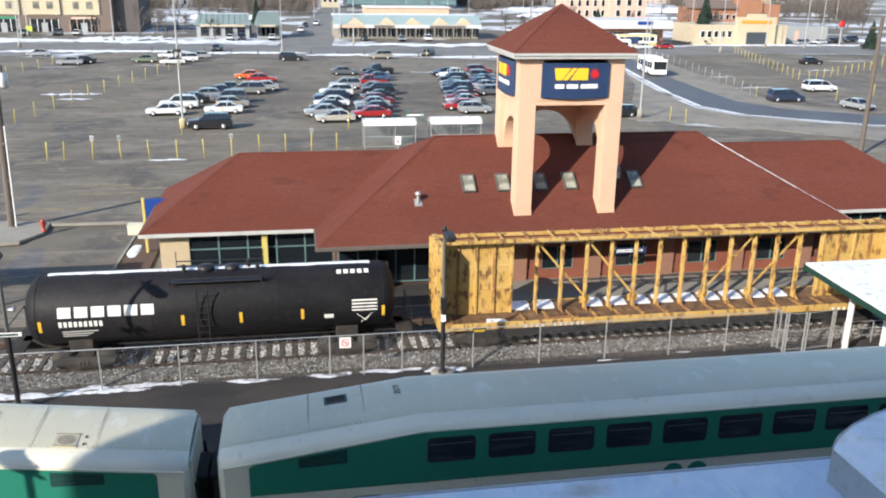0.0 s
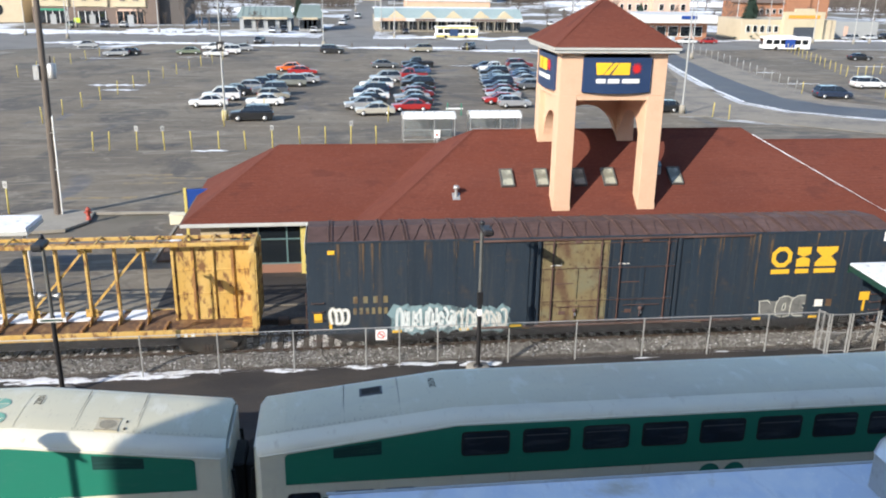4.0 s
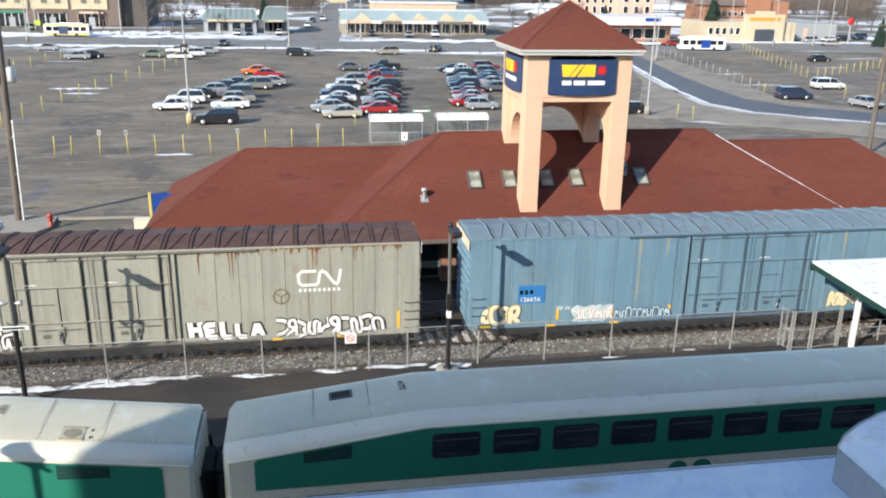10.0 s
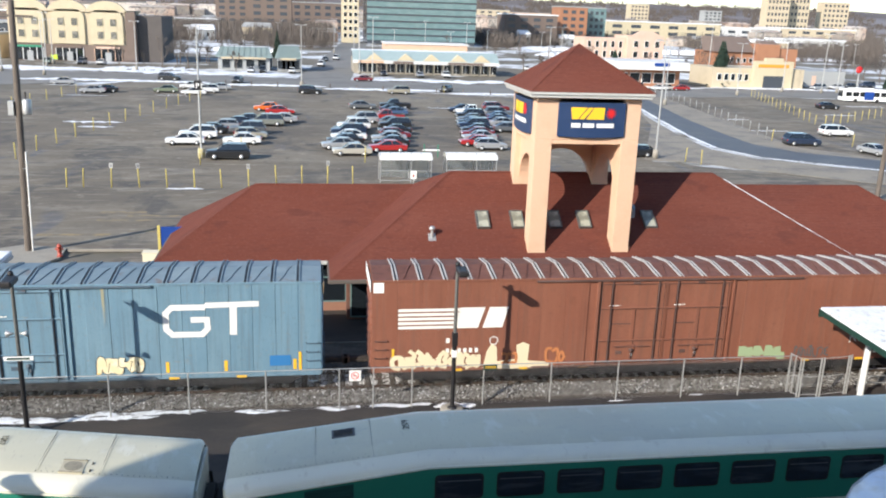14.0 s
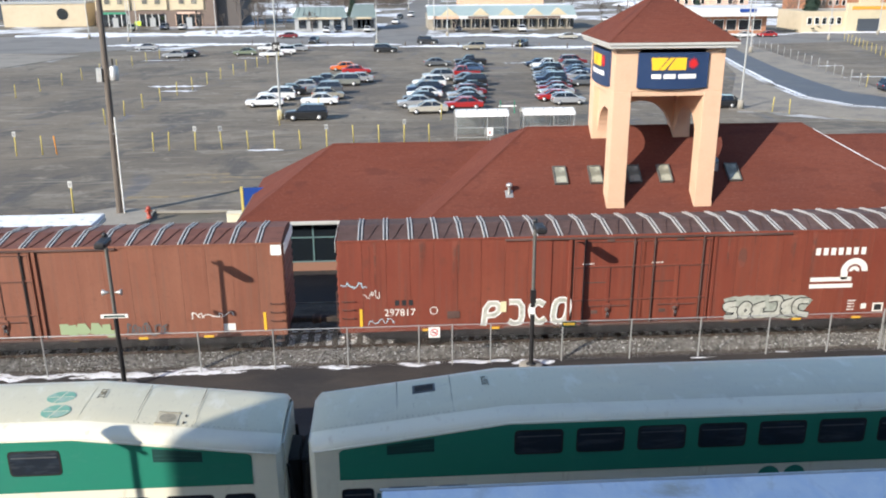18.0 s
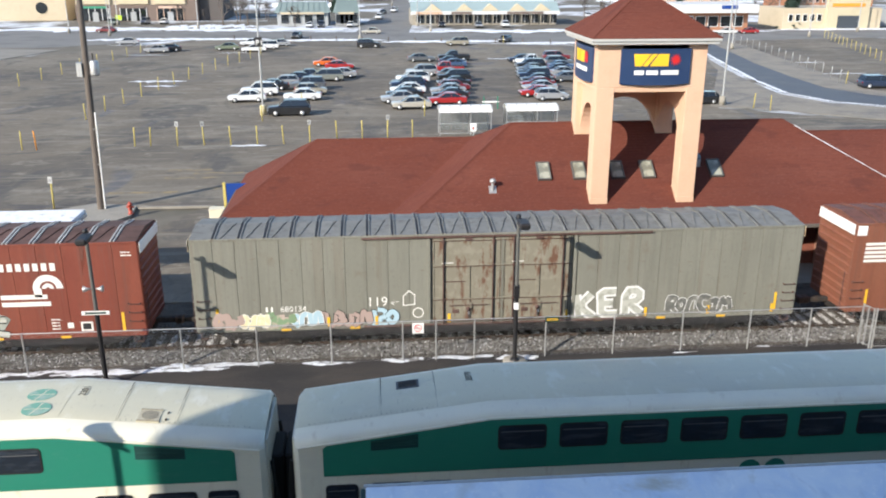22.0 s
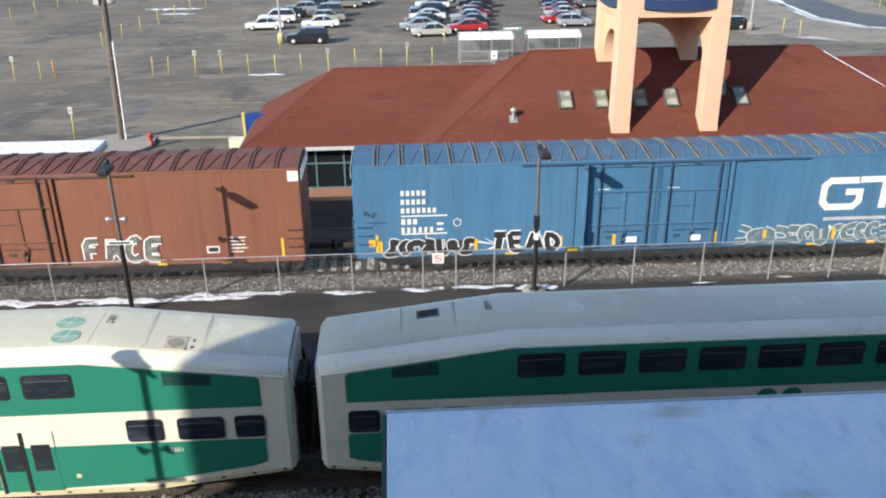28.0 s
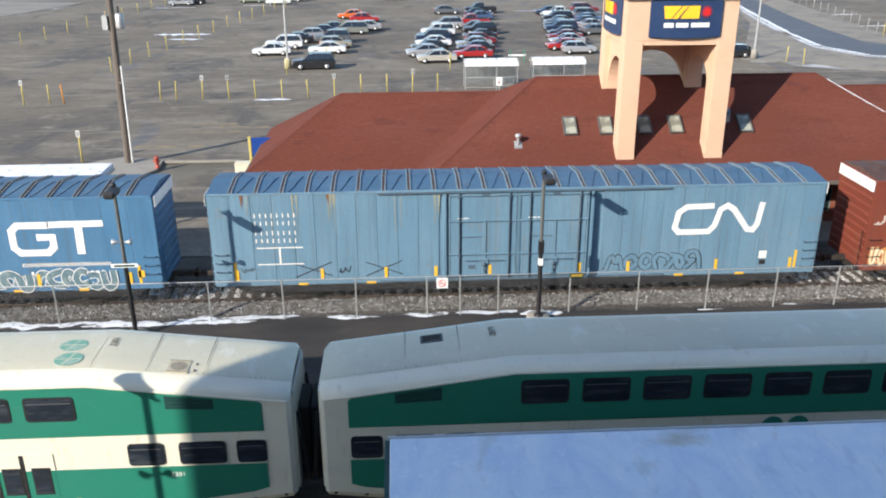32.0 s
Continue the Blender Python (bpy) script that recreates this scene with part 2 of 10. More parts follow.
M["coach_roofing"] = material("coach_roof_panel", (0.62, 0.58, 0.43), 0.42, spots=[((0.5, 0.48, 0.39), 0.5, 0.45, 0.68, (0.4, 1, 1), 0.6), ((0.42, 0.4, 0.35), 3, 0.62, 0.8, (0.5, 1, 1), 0.5), ((0.72, 0.7, 0.6), 1.6, 0.56, 0.68, (1, 0.5, 1), 0.6), ((0.45, 0.4, 0.3), 7, 0.6, 0.7, (2.5, 0.5, 1), 0.5)], bump=0.08, bump_scale=3)
M["coach_green_paint"] = material("coach_green", (0.024, 0.215, 0.145), 0.4, spots=[((0.03, 0.2, 0.145), 0.9, 0.45, 0.7, (0.5, 1, 1), 0.6), ((0.07, 0.24, 0.18), 6, 0.58, 0.75, (0.4, 1, 1), 0.4)], coat=0.2)
M["rubber"] = material("black_rubber", (0.012, 0.012, 0.012), 0.8)
M["canopy_green"] = material("dark_green_fascia", (0.01, 0.045, 0.034), 0.5)
M["canopy_blue"] = material("bright_blue_panel", (0.02, 0.15, 0.6), 0.45)

M["lime"] = material("fluorescent_lime_board", (0.55, 0.75, 0.05), 0.6)
M["verge"] = material("gravel_verge", (0.26, 0.23, 0.185), 0.95, spots=[((0.15, 0.14, 0.13), 0.25, 0.45, 0.65, ONE, 0.8), ((0.35, 0.33, 0.3), 1.5, 0.55, 0.75, ONE, 0.6)], bump=0.5)
M["faded_line"] = material("faded_yellow_line", (0.27, 0.205, 0.11), 0.9, spots=[((0.16, 0.138, 0.107), 1.6, 0.42, 0.58, (0.6, 1, 1), 1.0)])
M["bar_green"] = material("green_rail_paint", (0.03, 0.22, 0.13), 0.5)
M["deep_blue"] = material("deep_blue_panel", (0.01, 0.05, 0.25), 0.45)
M["cream"] = material("cream_enamel", (0.7, 0.64, 0.48), 0.6)
M["door_tan"] = material("tan_primer_door", (0.19, 0.15, 0.075), 0.75, spots=[((0.1, 0.05, 0.03), 1.2, 0.46, 0.6, (1, 1, 0.4), 0.85), ((0.17, 0.17, 0.11), 0.7, 0.5, 0.62, ONE, 0.7), ((0.07, 0.035, 0.025), 4, 0.55, 0.66, ONE, 0.7)])
M["door_rust"] = material("rusted_grey_door", (0.22, 0.2, 0.15), 0.75, spots=[((0.13, 0.055, 0.03), 1.7, 0.53, 0.62, (1.6, 1, 0.5), 0.9), ((0.3, 0.28, 0.22), 3, 0.5, 0.65, ONE, 0.5)])
M["coach_film"] = material("faded_green_film", (0.16, 0.36, 0.27), 0.5, spots=[((0.4, 0.46, 0.4), 2.5, 0.48, 0.62, ONE, 0.7)])


def weathered(name, color, rust=0.35, faded=None, streak=(0.2, 0.095, 0.045), rust_lo=0.56):
    """Sun-bleached wagon paint with rust streaks that run down it and grime near the sill."""
    f = faded or tuple(min(1, c * 1.28 + 0.02) for c in color)
    d = tuple(c * 0.68 for c in color)
    g = tuple(0.55 * c + 0.45 * v for c, v in zip(color, (0.1, 0.085, 0.07)))
    return material(name, color, 0.62, vary=0.035, spots=[(f, 0.35, 0.42, 0.66, (0.6, 1, 0.5), 0.6), (d, 0.9, 0.5, 0.72, (1.3, 1, 0.2), 0.5), (f, 2.2, 0.5, 0.66, (2.4, 1, 0.07), 0.4), (g, 3.0, 0.54, 0.66, (2.2, 1, 0.08), 0.5), (streak, 1.0, rust_lo + 0.02, rust_lo + 0.2, (2.0, 1, 0.09), rust * 0.7), (d, 5, 0.54, 0.78, (1, 1, 0.8), 0.3), (streak, 1.4, 0.62, 0.72, (1, 1, 0.8), rust * 0.6), (streak, 3.2, 0.63, 0.68, (0.6, 1, 2.2), rust), (g, 9, 0.6, 0.7, (1.4, 1, 0.35), 0.5), (d, 16, 0.58, 0.7, (1, 1, 0.6), 0.45)], bump=0.16, bump_scale=4)


M["navy_paint"] = weathered("faded_navy_wagon_paint", (0.015, 0.027, 0.042), 0.5, (0.024, 0.037, 0.052), (0.1, 0.06, 0.032), 0.55)
M["grey_paint"] = weathered("pale_grey_wagon_paint", (0.3036, 0.3036, 0.2484), 0.45, (0.368, 0.368, 0.3082), (0.2576, 0.1564, 0.0828))
M["paleblue_paint"] = weathered("bleached_blue_wagon_paint", (0.1288, 0.23, 0.3036), 0.3, (0.184, 0.2944, 0.3588), (0.2392, 0.184, 0.1196), 0.6)
M["brown_paint"] = weathered("brown_red_wagon_paint", (0.2162, 0.0782, 0.046), 0.4, (0.2576, 0.1058, 0.0644), (0.1288, 0.046, 0.0276))
M["red_paint"] = weathered("oxide_red_wagon_paint", (0.185, 0.04, 0.0225), 0.6, (0.23, 0.062, 0.034), (0.1104, 0.0368, 0.023))
M["olive_paint"] = weathered("olive_grey_wagon_paint", (0.2042, 0.2006, 0.1638), 0.45, (0.2392, 0.2346, 0.1932), (0.1472, 0.092, 0.0552))
M["blue_paint"] = weathered("blue_wagon_paint", (0.0506, 0.1564, 0.2852), 0.3, (0.0828, 0.2024, 0.3312), (0.1472, 0.138, 0.1288), 0.58)
M["skyblue_paint"] = weathered("pale_blue_wagon_paint", (0.1196, 0.2254, 0.3128), 0.35, (0.1656, 0.276, 0.3588), (0.2576, 0.1564, 0.0736), 0.57)
M["roof_rust"] = material("rusty_wagon_roof", (0.085, 0.045, 0.036), 0.8, spots=[((0.15, 0.09, 0.075), 0.8, 0.45, 0.65, (0.5, 1, 1), 0.7), ((0.045, 0.025, 0.02), 3, 0.5, 0.7, ONE, 0.6)])
M["roof_zinc"] = material("zinc_wagon_roof", (0.2, 0.2, 0.185), 0.6, 0.2, spots=[((0.28, 0.275, 0.25), 0.8, 0.45, 0.65, (0.5, 1, 1), 0.7), ((0.11, 0.1, 0.085), 3, 0.5, 0.7, ONE, 0.6)])
M["roof_blue"] = material("blue_grey_wagon_roof", (0.15, 0.21, 0.25), 0.65, spots=[((0.22, 0.28, 0.31), 0.8, 0.45, 0.65, (0.5, 1, 1), 0.7), ((0.16, 0.09, 0.06), 1.2, 0.58, 0.72, ONE, 0.8)])
M["roof_dblue"] = material("dull_blue_wagon_roof", (0.055, 0.12, 0.2), 0.6, spots=[((0.09, 0.17, 0.25), 0.8, 0.45, 0.65, (0.5, 1, 1), 0.7), ((0.15, 0.09, 0.06), 1.2, 0.6, 0.72, ONE, 0.6)])
M["roof_red"] = material("dull_red_wagon_roof", (0.14, 0.055, 0.038), 0.75, spots=[((0.2, 0.09, 0.065), 0.8, 0.45, 0.65, (0.5, 1, 1), 0.7), ((0.07, 0.03, 0.022), 3, 0.5, 0.7, ONE, 0.6)])
M["rib_bright"] = material("bare_metal_seam", (0.55, 0.53, 0.5), 0.5, 0.2, spots=[((0.2, 0.15, 0.12), 4, 0.5, 0.62, ONE, 0.8)])
M["cb_yellow"] = material("scuffed_yellow_steel", (0.52, 0.32, 0.08), 0.65, spots=[((0.6, 0.42, 0.16), 0.8, 0.4, 0.62, ONE, 0.6), ((0.15, 0.065, 0.03), 2.6, 0.52, 0.62, (1.5, 1.5, 0.7), 0.9), ((0.3, 0.15, 0.06), 14, 0.58, 0.75, ONE, 0.6)], bump=0.15, bump_scale=8)
M["cb_rust"] = material("rusted_yellow_steel", (0.3, 0.15, 0.055), 0.75, spots=[((0.6, 0.36, 0.08), 3, 0.5, 0.62, ONE, 0.7), ((0.12, 0.055, 0.03), 4, 0.5, 0.7, ONE, 0.7)])
M["deck_rust"] = material("dark_rusted_deck", (0.17, 0.09, 0.04), 0.85, spots=[((0.07, 0.035, 0.022), 1.6, 0.45, 0.6, ONE, 0.85), ((0.32, 0.2, 0.08), 3, 0.54, 0.66, (1, 0.4, 1), 0.6)], bump=0.3)
M["tank_black"] = material("tank_black_paint", (0.0125, 0.012, 0.0135), 0.6, spec=0.2, spots=[((0.03, 0.028, 0.028), 0.6, 0.45, 0.7, (0.6, 1, 1), 0.6), ((0.035, 0.03, 0.027), 4, 0.5, 0.75, ONE, 0.5)])
M["graf_white"] = material("sprayed_white", (0.74, 0.73, 0.7), 0.7, spots=[((0.5, 0.5, 0.48), 5, 0.55, 0.7, ONE, 0.5)])
M["graf_black"] = material("sprayed_black", (0.02, 0.02, 0.022), 0.7)
M["graf_cream"] = material("sprayed_cream", (0.72, 0.62, 0.38), 0.7, spots=[((0.8, 0.76, 0.6), 4, 0.5, 0.6, ONE, 0.7)])
M["graf_green"] = material("sprayed_green", (0.2, 0.3, 0.17), 0.7, spots=[((0.55, 0.4, 0.36), 2, 0.5, 0.6, ONE, 0.8)])
M["graf_silver"] = material("sprayed_silver", (0.48, 0.48, 0.42), 0.6, spots=[((0.25, 0.25, 0.2), 4, 0.5, 0.6, ONE, 0.6)])
M["graf_blue"] = material("sprayed_pale_blue", (0.4, 0.55, 0.62), 0.7)
M["graf_cream2"] = material("sprayed_pale_cream", (0.72, 0.62, 0.42), 0.7)
M["graf_orange"] = material("sprayed_orange", (0.5, 0.19, 0.07), 0.7)
M["graf_rim"] = material("sprayed_dull_orange", (0.34, 0.13, 0.06), 0.7)
M["graf_green2"] = material("sprayed_mint", (0.3, 0.38, 0.22), 0.7)
M["graf_silver2"] = material("sprayed_dull_silver", (0.36, 0.38, 0.33), 0.6, spots=[((0.22, 0.24, 0.2), 3, 0.5, 0.62, ONE, 0.7)])
M["graf_pink"] = material("sprayed_dusty_pink", (0.4, 0.3, 0.26), 0.7)
M["blue_patch"] = material("fresh_blue_patch", (0.03, 0.17, 0.4), 0.6)
M["red_dark"] = material("scorched_red_paint", (0.13, 0.045, 0.03), 0.8, spots=[((0.24, 0.06, 0.035), 2, 0.45, 0.6, ONE, 0.8)])
M["mark_white"] = material("stencil_white", (0.78, 0.76, 0.7), 0.7, spots=[((0.5, 0.48, 0.43), 6, 0.58, 0.75, ONE, 0.5)])
M["mark_yellow"] = material("stencil_yellow", (0.78, 0.45, 0.03), 0.7, spots=[((0.5, 0.27, 0.05), 5, 0.55, 0.72, ONE, 0.6)])


# ---------------- mesh helpers ----------------
class Geo:
    """Collects vertices and faces of one mesh."""

    def __init__(self):
        self.v, self.f, self.s = [], [], []

    def add(self, vs, fs, smooth=False):
        o = len(self.v)
        self.v += [tuple(p) for p in vs]
        self.f += [tuple(i + o for i in f) for f in fs]
        self.s += [smooth] * len(fs)
        return self

    def box(self, x0, y0, z0, x1, y1, z1, c=0.0):
        """A box, its edges cut by c."""
        if c <= 0:
            vs = [(x, y, z) for z in (z0, z1) for y in (y0, y1) for x in (x0, x1)]
            return self.add(vs, [(0, 2, 3, 1), (4, 5, 7, 6), (0, 1, 5, 4), (2, 6, 7, 3), (0, 4, 6, 2), (1, 3, 7, 5)])
        vs, fs = [], []
        for sz in (0, 1):
            for sy in (0, 1):
                for sx in (0, 1):
                    x, y, z = (x0, x1)[sx], (y0, y1)[sy], (z0, z1)[sz]
                    dx, dy, dz = c * (1 - 2 * sx), c * (1 - 2 * sy), c * (1 - 2 * sz)
                    vs += [(x, y + dy, z + dz), (x + dx, y, z + dz), (x + dx, y + dy, z)]
        n = lambda sx, sy, sz, a: (sz * 4 + sy * 2 + sx) * 3 + a
        for s in (0, 1):
            q = [n(s, 0, 0, 0), n(s, 1, 0, 0), n(s, 1, 1, 0), n(s, 0, 1, 0)]
            fs.append(q if s else q[::-1])
            q = [n(0, s, 0, 1), n(1, s, 0, 1), n(1, s, 1, 1), n(0, s, 1, 1)]
            fs.append(q[::-1] if s else q)
            q = [n(0, 0, s, 2), n(1, 0, s, 2), n(1, 1, s, 2), n(0, 1, s, 2)]
            fs.append(q if s else q[::-1])
        for a in (0, 1):
            for b in (0, 1):
                fs.append([n(a, b, 0, 0), n(a, b, 0, 1), n(a, b, 1, 1), n(a, b, 1, 0)])
                fs.append([n(a, 0, b, 0), n(a, 0, b, 2), n(a, 1, b, 2), n(a, 1, b, 0)])
                fs.append([n(0, a, b, 1), n(0, a, b, 2), n(1, a, b, 2), n(1, a, b, 1)])
        for k in range(8):
            fs.append([k * 3, k * 3 + 1, k * 3 + 2])
        return self.add(vs, fs)

    def rod(self, p, q, r, r2=None, n=8, smooth=True):
        """A round bar from p to q."""
        p, q = Vector(p), Vector(q)
        r2 = r if r2 is None else r2
        d = (q - p).normalized()
        a = d.orthogonal().normalized()
        b = d.cross(a)
        vs = []
        for c, rr in ((p, r), (q, r2)):
            vs += [c + (a * math.cos(2 * math.pi * k / n) + b * math.sin(2 * math.pi * k / n)) * rr for k in range(n)]
        self.add(vs, [(k, (k + 1) % n, n + (k + 1) % n, n + k) for k in range(n)], smooth)
        return self.add(vs, [tuple(range(n - 1, -1, -1)), tuple(range(n, 2 * n))])

    def beam(self, p, q, w, h):
        """A square bar from p to q, w wide and h high."""
        p, q = Vector(p), Vector(q)
        d = (q - p).normalized()
        up = Vector((0, 0, 1)) if abs(d.z) < 0.95 else Vector((0, 1, 0))
        a = d.cross(up).normalized() * (w / 2)
        b = a.cross(d).normalized() * (h / 2)
        vs = [c + s * a + u * b for c in (p, q) for s, u in ((-1, -1), (1, -1), (1, 1), (-1, 1))]
        return self.add(vs, [(0, 1, 5, 4), (1, 2, 6, 5), (2, 3, 7, 6), (3, 0, 4, 7), (3, 2, 1, 0), (4, 5, 6, 7)])

    def slab(self, ring, d):
        """A flat polygon, given as a ring of points, thickened by the vector d."""
        n = len(ring)
        vs = [Vector(p) for p in ring] + [Vector(p) + Vector(d) for p in ring]
        return self.add(vs, [tuple(range(n)), tuple(range(2 * n - 1, n - 1, -1))] + [(k, n + k, n + (k + 1) % n, (k + 1) % n) for k in range(n)])

    def loft(self, rings, closed=True, caps=True, smooth=False):
        n = len(rings[0])
        vs = [p for r in rings for p in r]
        fs = []
        for i in range(len(rings) - 1):
            for k in range(n if closed else n - 1):
                fs.append((i * n + k, i * n + (k + 1) % n, (i + 1) * n + (k + 1) % n, (i + 1) * n + k))
        self.add(vs, fs, smooth)
        if caps:
            o = len(self.v) - len(vs)
            self.f += [tuple(o + k for k in range(n - 1, -1, -1)), tuple(o + len(vs) - n + k for k in range(n))]
            self.s += [False, False]
        return self

    def turn(self, prof, n=16, at=(0, 0, 0), axis="z"):
        """Turned form: prof is a row of (radius, height)."""
        rings = []
        for r, h in prof:
            ring = []
            for k in range(n):
                c, s = r * math.cos(2 * math.pi * k / n), r * math.sin(2 * math.pi * k / n)
                q = {"z": (c, s, h), "x": (h, c, s), "y": (s, h, c)}[axis]
                ring.append((q[0] + at[0], q[1] + at[1], q[2] + at[2]))
            rings.append(ring)
        return self.loft(rings, smooth=True)

    def mesh(self, name, mat):
        me = bpy.data.meshes.new(name)
        me.from_pydata(self.v, [], self.f)
        me.polygons.foreach_set("use_smooth", self.s)
        b = bmesh.new()
        b.from_mesh(me)
        bmesh.ops.recalc_face_normals(b, faces=b.faces)
        b.to_mesh(me)
        b.free()
        me.materials.append(mat)
        return me


def part(name, geo, mat, parent=None, label="", at=None):
    """One mesh object of a Geo (or of a ready mesh) under a thing or a part."""
    ob = new(name, geo.mesh(name, mat) if isinstance(geo, Geo) else geo)
    if parent is not None:
        ob.parent = parent
    if at is not None:
        ob.matrix_basis = at
    if label:
        ob["label"] = label
    return ob


def thing(name, label, category, at=None, group="", kind=""):
    ob = new(name)
    if at is not None:
        ob.matrix_basis = at
    return tagged(ob, label, category, group, kind)


def solid(name, geo, mat, label, category, kind="", group="", at=None):
    return tagged(part(name, geo, mat, at=at), label, category, group, kind)


def G():
    return Geo()


def lettering(parent, text, size, mat, at, name="lettering"):
    """Painted characters as a thin mesh."""
    cu = bpy.data.curves.new(name, "FONT")
    cu.body, cu.size, cu.extrude, cu.resolution_u = text, size, 0.002, 3
    cu.materials.append(mat)
    o = new(name, cu)
    o.parent = parent
    o.matrix_basis = at
    return o

# ---------------- ground, platforms, track ----------------
def sheet(name, ring, z, mat, label, category, thick=0.05):
    return solid(name, G().slab([(x, y, z - thick) for x, y in ring], (0, 0, thick)), mat, label, category, "structure")


g = G()
g.add([(-2600, -400, -0.06), (2600, -400, -0.06), (2600, 4600, -0.06), (-2600, 4600, -0.06)], [(0, 1, 2, 3)])
solid("ground", g, M["ground"], "wide winter ground with patches of snow and dry grass", "ground", "structure")
sheet("platform_pavement", [(-90, 23.15), (110, 23.15), (110, 31.93), (-90, 31.93)], 0.3, M["platform"], "dark asphalt platform between the railway tracks", "platform", 0.34)
sheet("near_platform", [(-90, 6.0), (110, 6.0), (110, 18.2), (-90, 18.2)], 0.02, M["platform"], "dark asphalt platform below the canopy roof", "platform", 0.3)
sheet("coach_track_bed", [(-90, 18.2), (110, 18.2), (110, 23.6), (-90, 23.6)], -0.02, M["ballast_bed"], "ballast bed under the parked coaches", "track bed", 0.04)
sheet("freight_track_bed", [(-330, 32.55), (360, 32.55), (360, 39.6), (-330, 39.6)], -0.02, M["ballast_bed"], "dirty stone ballast bed under the freight track", "track bed", 0.04)
sheet("station_pavement", [(-60, 39.6), (110, 39.6), (110, 56.5), (-12, 56.5), (-14, 52.0), (-60, 50.0)], 0.03, M["lot"], "worn asphalt pavement beside the station", "pavement", 0.1)

sheet("station_front_walk", [(8.0, 39.7), (41, 39.7), (41, 44.9), (8.0, 44.9)], 0.036, M["pale_road"], "pale worn walk under the station eaves", "pavement", 0.05)
# dark colour here stands in for the train's shade on the walk
sheet("entrance_apron", [(-9, 39.7), (8.0, 39.7), (8.0, 44.9), (-9, 44.9)], 0.034, M["platform"], "pavement before the station's glazed end, darkened for the train's shade", "pavement", 0.05)
rnd = random.Random(4)
TRACK_Y, RAIL_Z = 35.06, 0.1


def stone_mesh(k):
    r = random.Random(k)
    vs = []
    for i in range(8):
        s = [(-1, 1)[(i >> b) & 1] for b in range(3)]
        vs.append(Vector((s[0] * r.uniform(0.5, 1), s[1] * r.uniform(0.5, 1), s[2] * r.uniform(0.4, 0.8))))
    return vs


STONES = [stone_mesh(k) for k in range(12)]
BOXF = [(0, 2, 3, 1), (4, 5, 7, 6), (0, 1, 5, 4), (2, 6, 7, 3), (0, 4, 6, 2), (1, 3, 7, 5)]


def strew(name, n, area, size, mat, label, zf, gaps=None):
    g = G()
    r = random.Random(n)
    for _ in range(n):
        x, y = r.uniform(area[0], area[1]), r.uniform(area[2], area[3])
        if gaps:
            x = r.choice(gaps) + r.uniform(-0.14, 0.14)
        s = r.uniform(*size)
        a = r.uniform(0, 6.28)
        c, d = math.cos(a) * s, math.sin(a) * s
        g.add([(x + p.x * c - p.y * d, y + p.x * d + p.y * c, zf(x, y) + p.z * s) for p in r.choice(STONES)], BOXF)
    me = bpy.data.meshes.new(name)
    me.from_pydata(g.v, [], g.f)
    me.materials.append(mat)
    return tagged(new(name, me), label, "ballast", "", "stuff")


def shoulder(x, y):
    return 0.0 + 0.06 * max(0.0, min(1.0, (y - 32.9) / 0.5, (34.5 - y) / 0.6)) + 0.015 * math.sin(x * 1.7 + y * 3)


strew("ballast_stones", 32000, (-24, 44, 32.85, 33.95), (0.018, 0.045), M["ballast"], "grey and pale crushed ballast stones along the track", shoulder)
strew("pale_ballast", 7000, (-24, 44, 32.85, 34.1), (0.016, 0.04), M["frosted"], "scattered pale frosted stones in the ballast", shoulder)
strew("track_gravel", 7000, (-24, 44, 33.7, 37.6), (0.015, 0.045), M["gravel"], "brown gravel between the ties and along the fence", lambda x, y: -0.005)
TIE_GAPS = [-24 + k * 0.56 + 0.28 for k in range(122)]
strew("tie_stones", 15000, (0, 1, 34.4, 36.2), (0.018, 0.042), M["frosted"], "pale stones and old snow lying between the ties", lambda x, y: 0.0, TIE_GAPS)
strew("coach_ballast", 5000, (-18, 1, 18.3, 19.6), (0.03, 0.07), M["ballast"], "crushed stones beside the parked coaches", lambda x, y: 0.0)

# freight track
track = thing("railway_track", "rusty freight track on dark timber ties", "railway track", pose(0, TRACK_Y, 0), kind="structure")
for s in (-0.7525, 0.7525):
    g = G()
    g.box(-330, s - 0.07, -0.05, 360, s + 0.07, -0.03)
    g.box(-330, s - 0.012, -0.05, 360, s + 0.012, 0.07)
    g.box(-330, s - 0.036, 0.065, 360, s + 0.036, RAIL_Z)
    part("rail", g, M["rail"], track)
tie = G().box(-0.115, -1.3, -0.1, 0.115, 1.3, 0.02, 0.012).mesh("tie", M["tie"])
for k in range(110):
    part("tie", tie, None, track, at=pose(-24 + k * 0.56, 0, rnd.uniform(0.015, 0.035), 0, 0, rnd.uniform(-1, 1)))
g = G()
for x0, x1 in ((-330, -24.5), (38, 360)):
    for k in range(int((x1 - x0) / 0.56)):
        g.box(x0 + k * 0.56 - 0.115, -1.3, -0.1, x0 + k * 0.56 + 0.115, 1.3, 0.02)
tagged(part("far_ties", g, M["tie"], track), kind="stuff")
ctrack = thing("coach_track", "track under the parked green and white coaches", "railway track", pose(0, 20.8, 0), kind="structure")
for s in (-0.7525, 0.7525):
    part("rail", G().box(-90, s - 0.036, -0.02, 110, s + 0.036, RAIL_Z), M["rail"], ctrack)


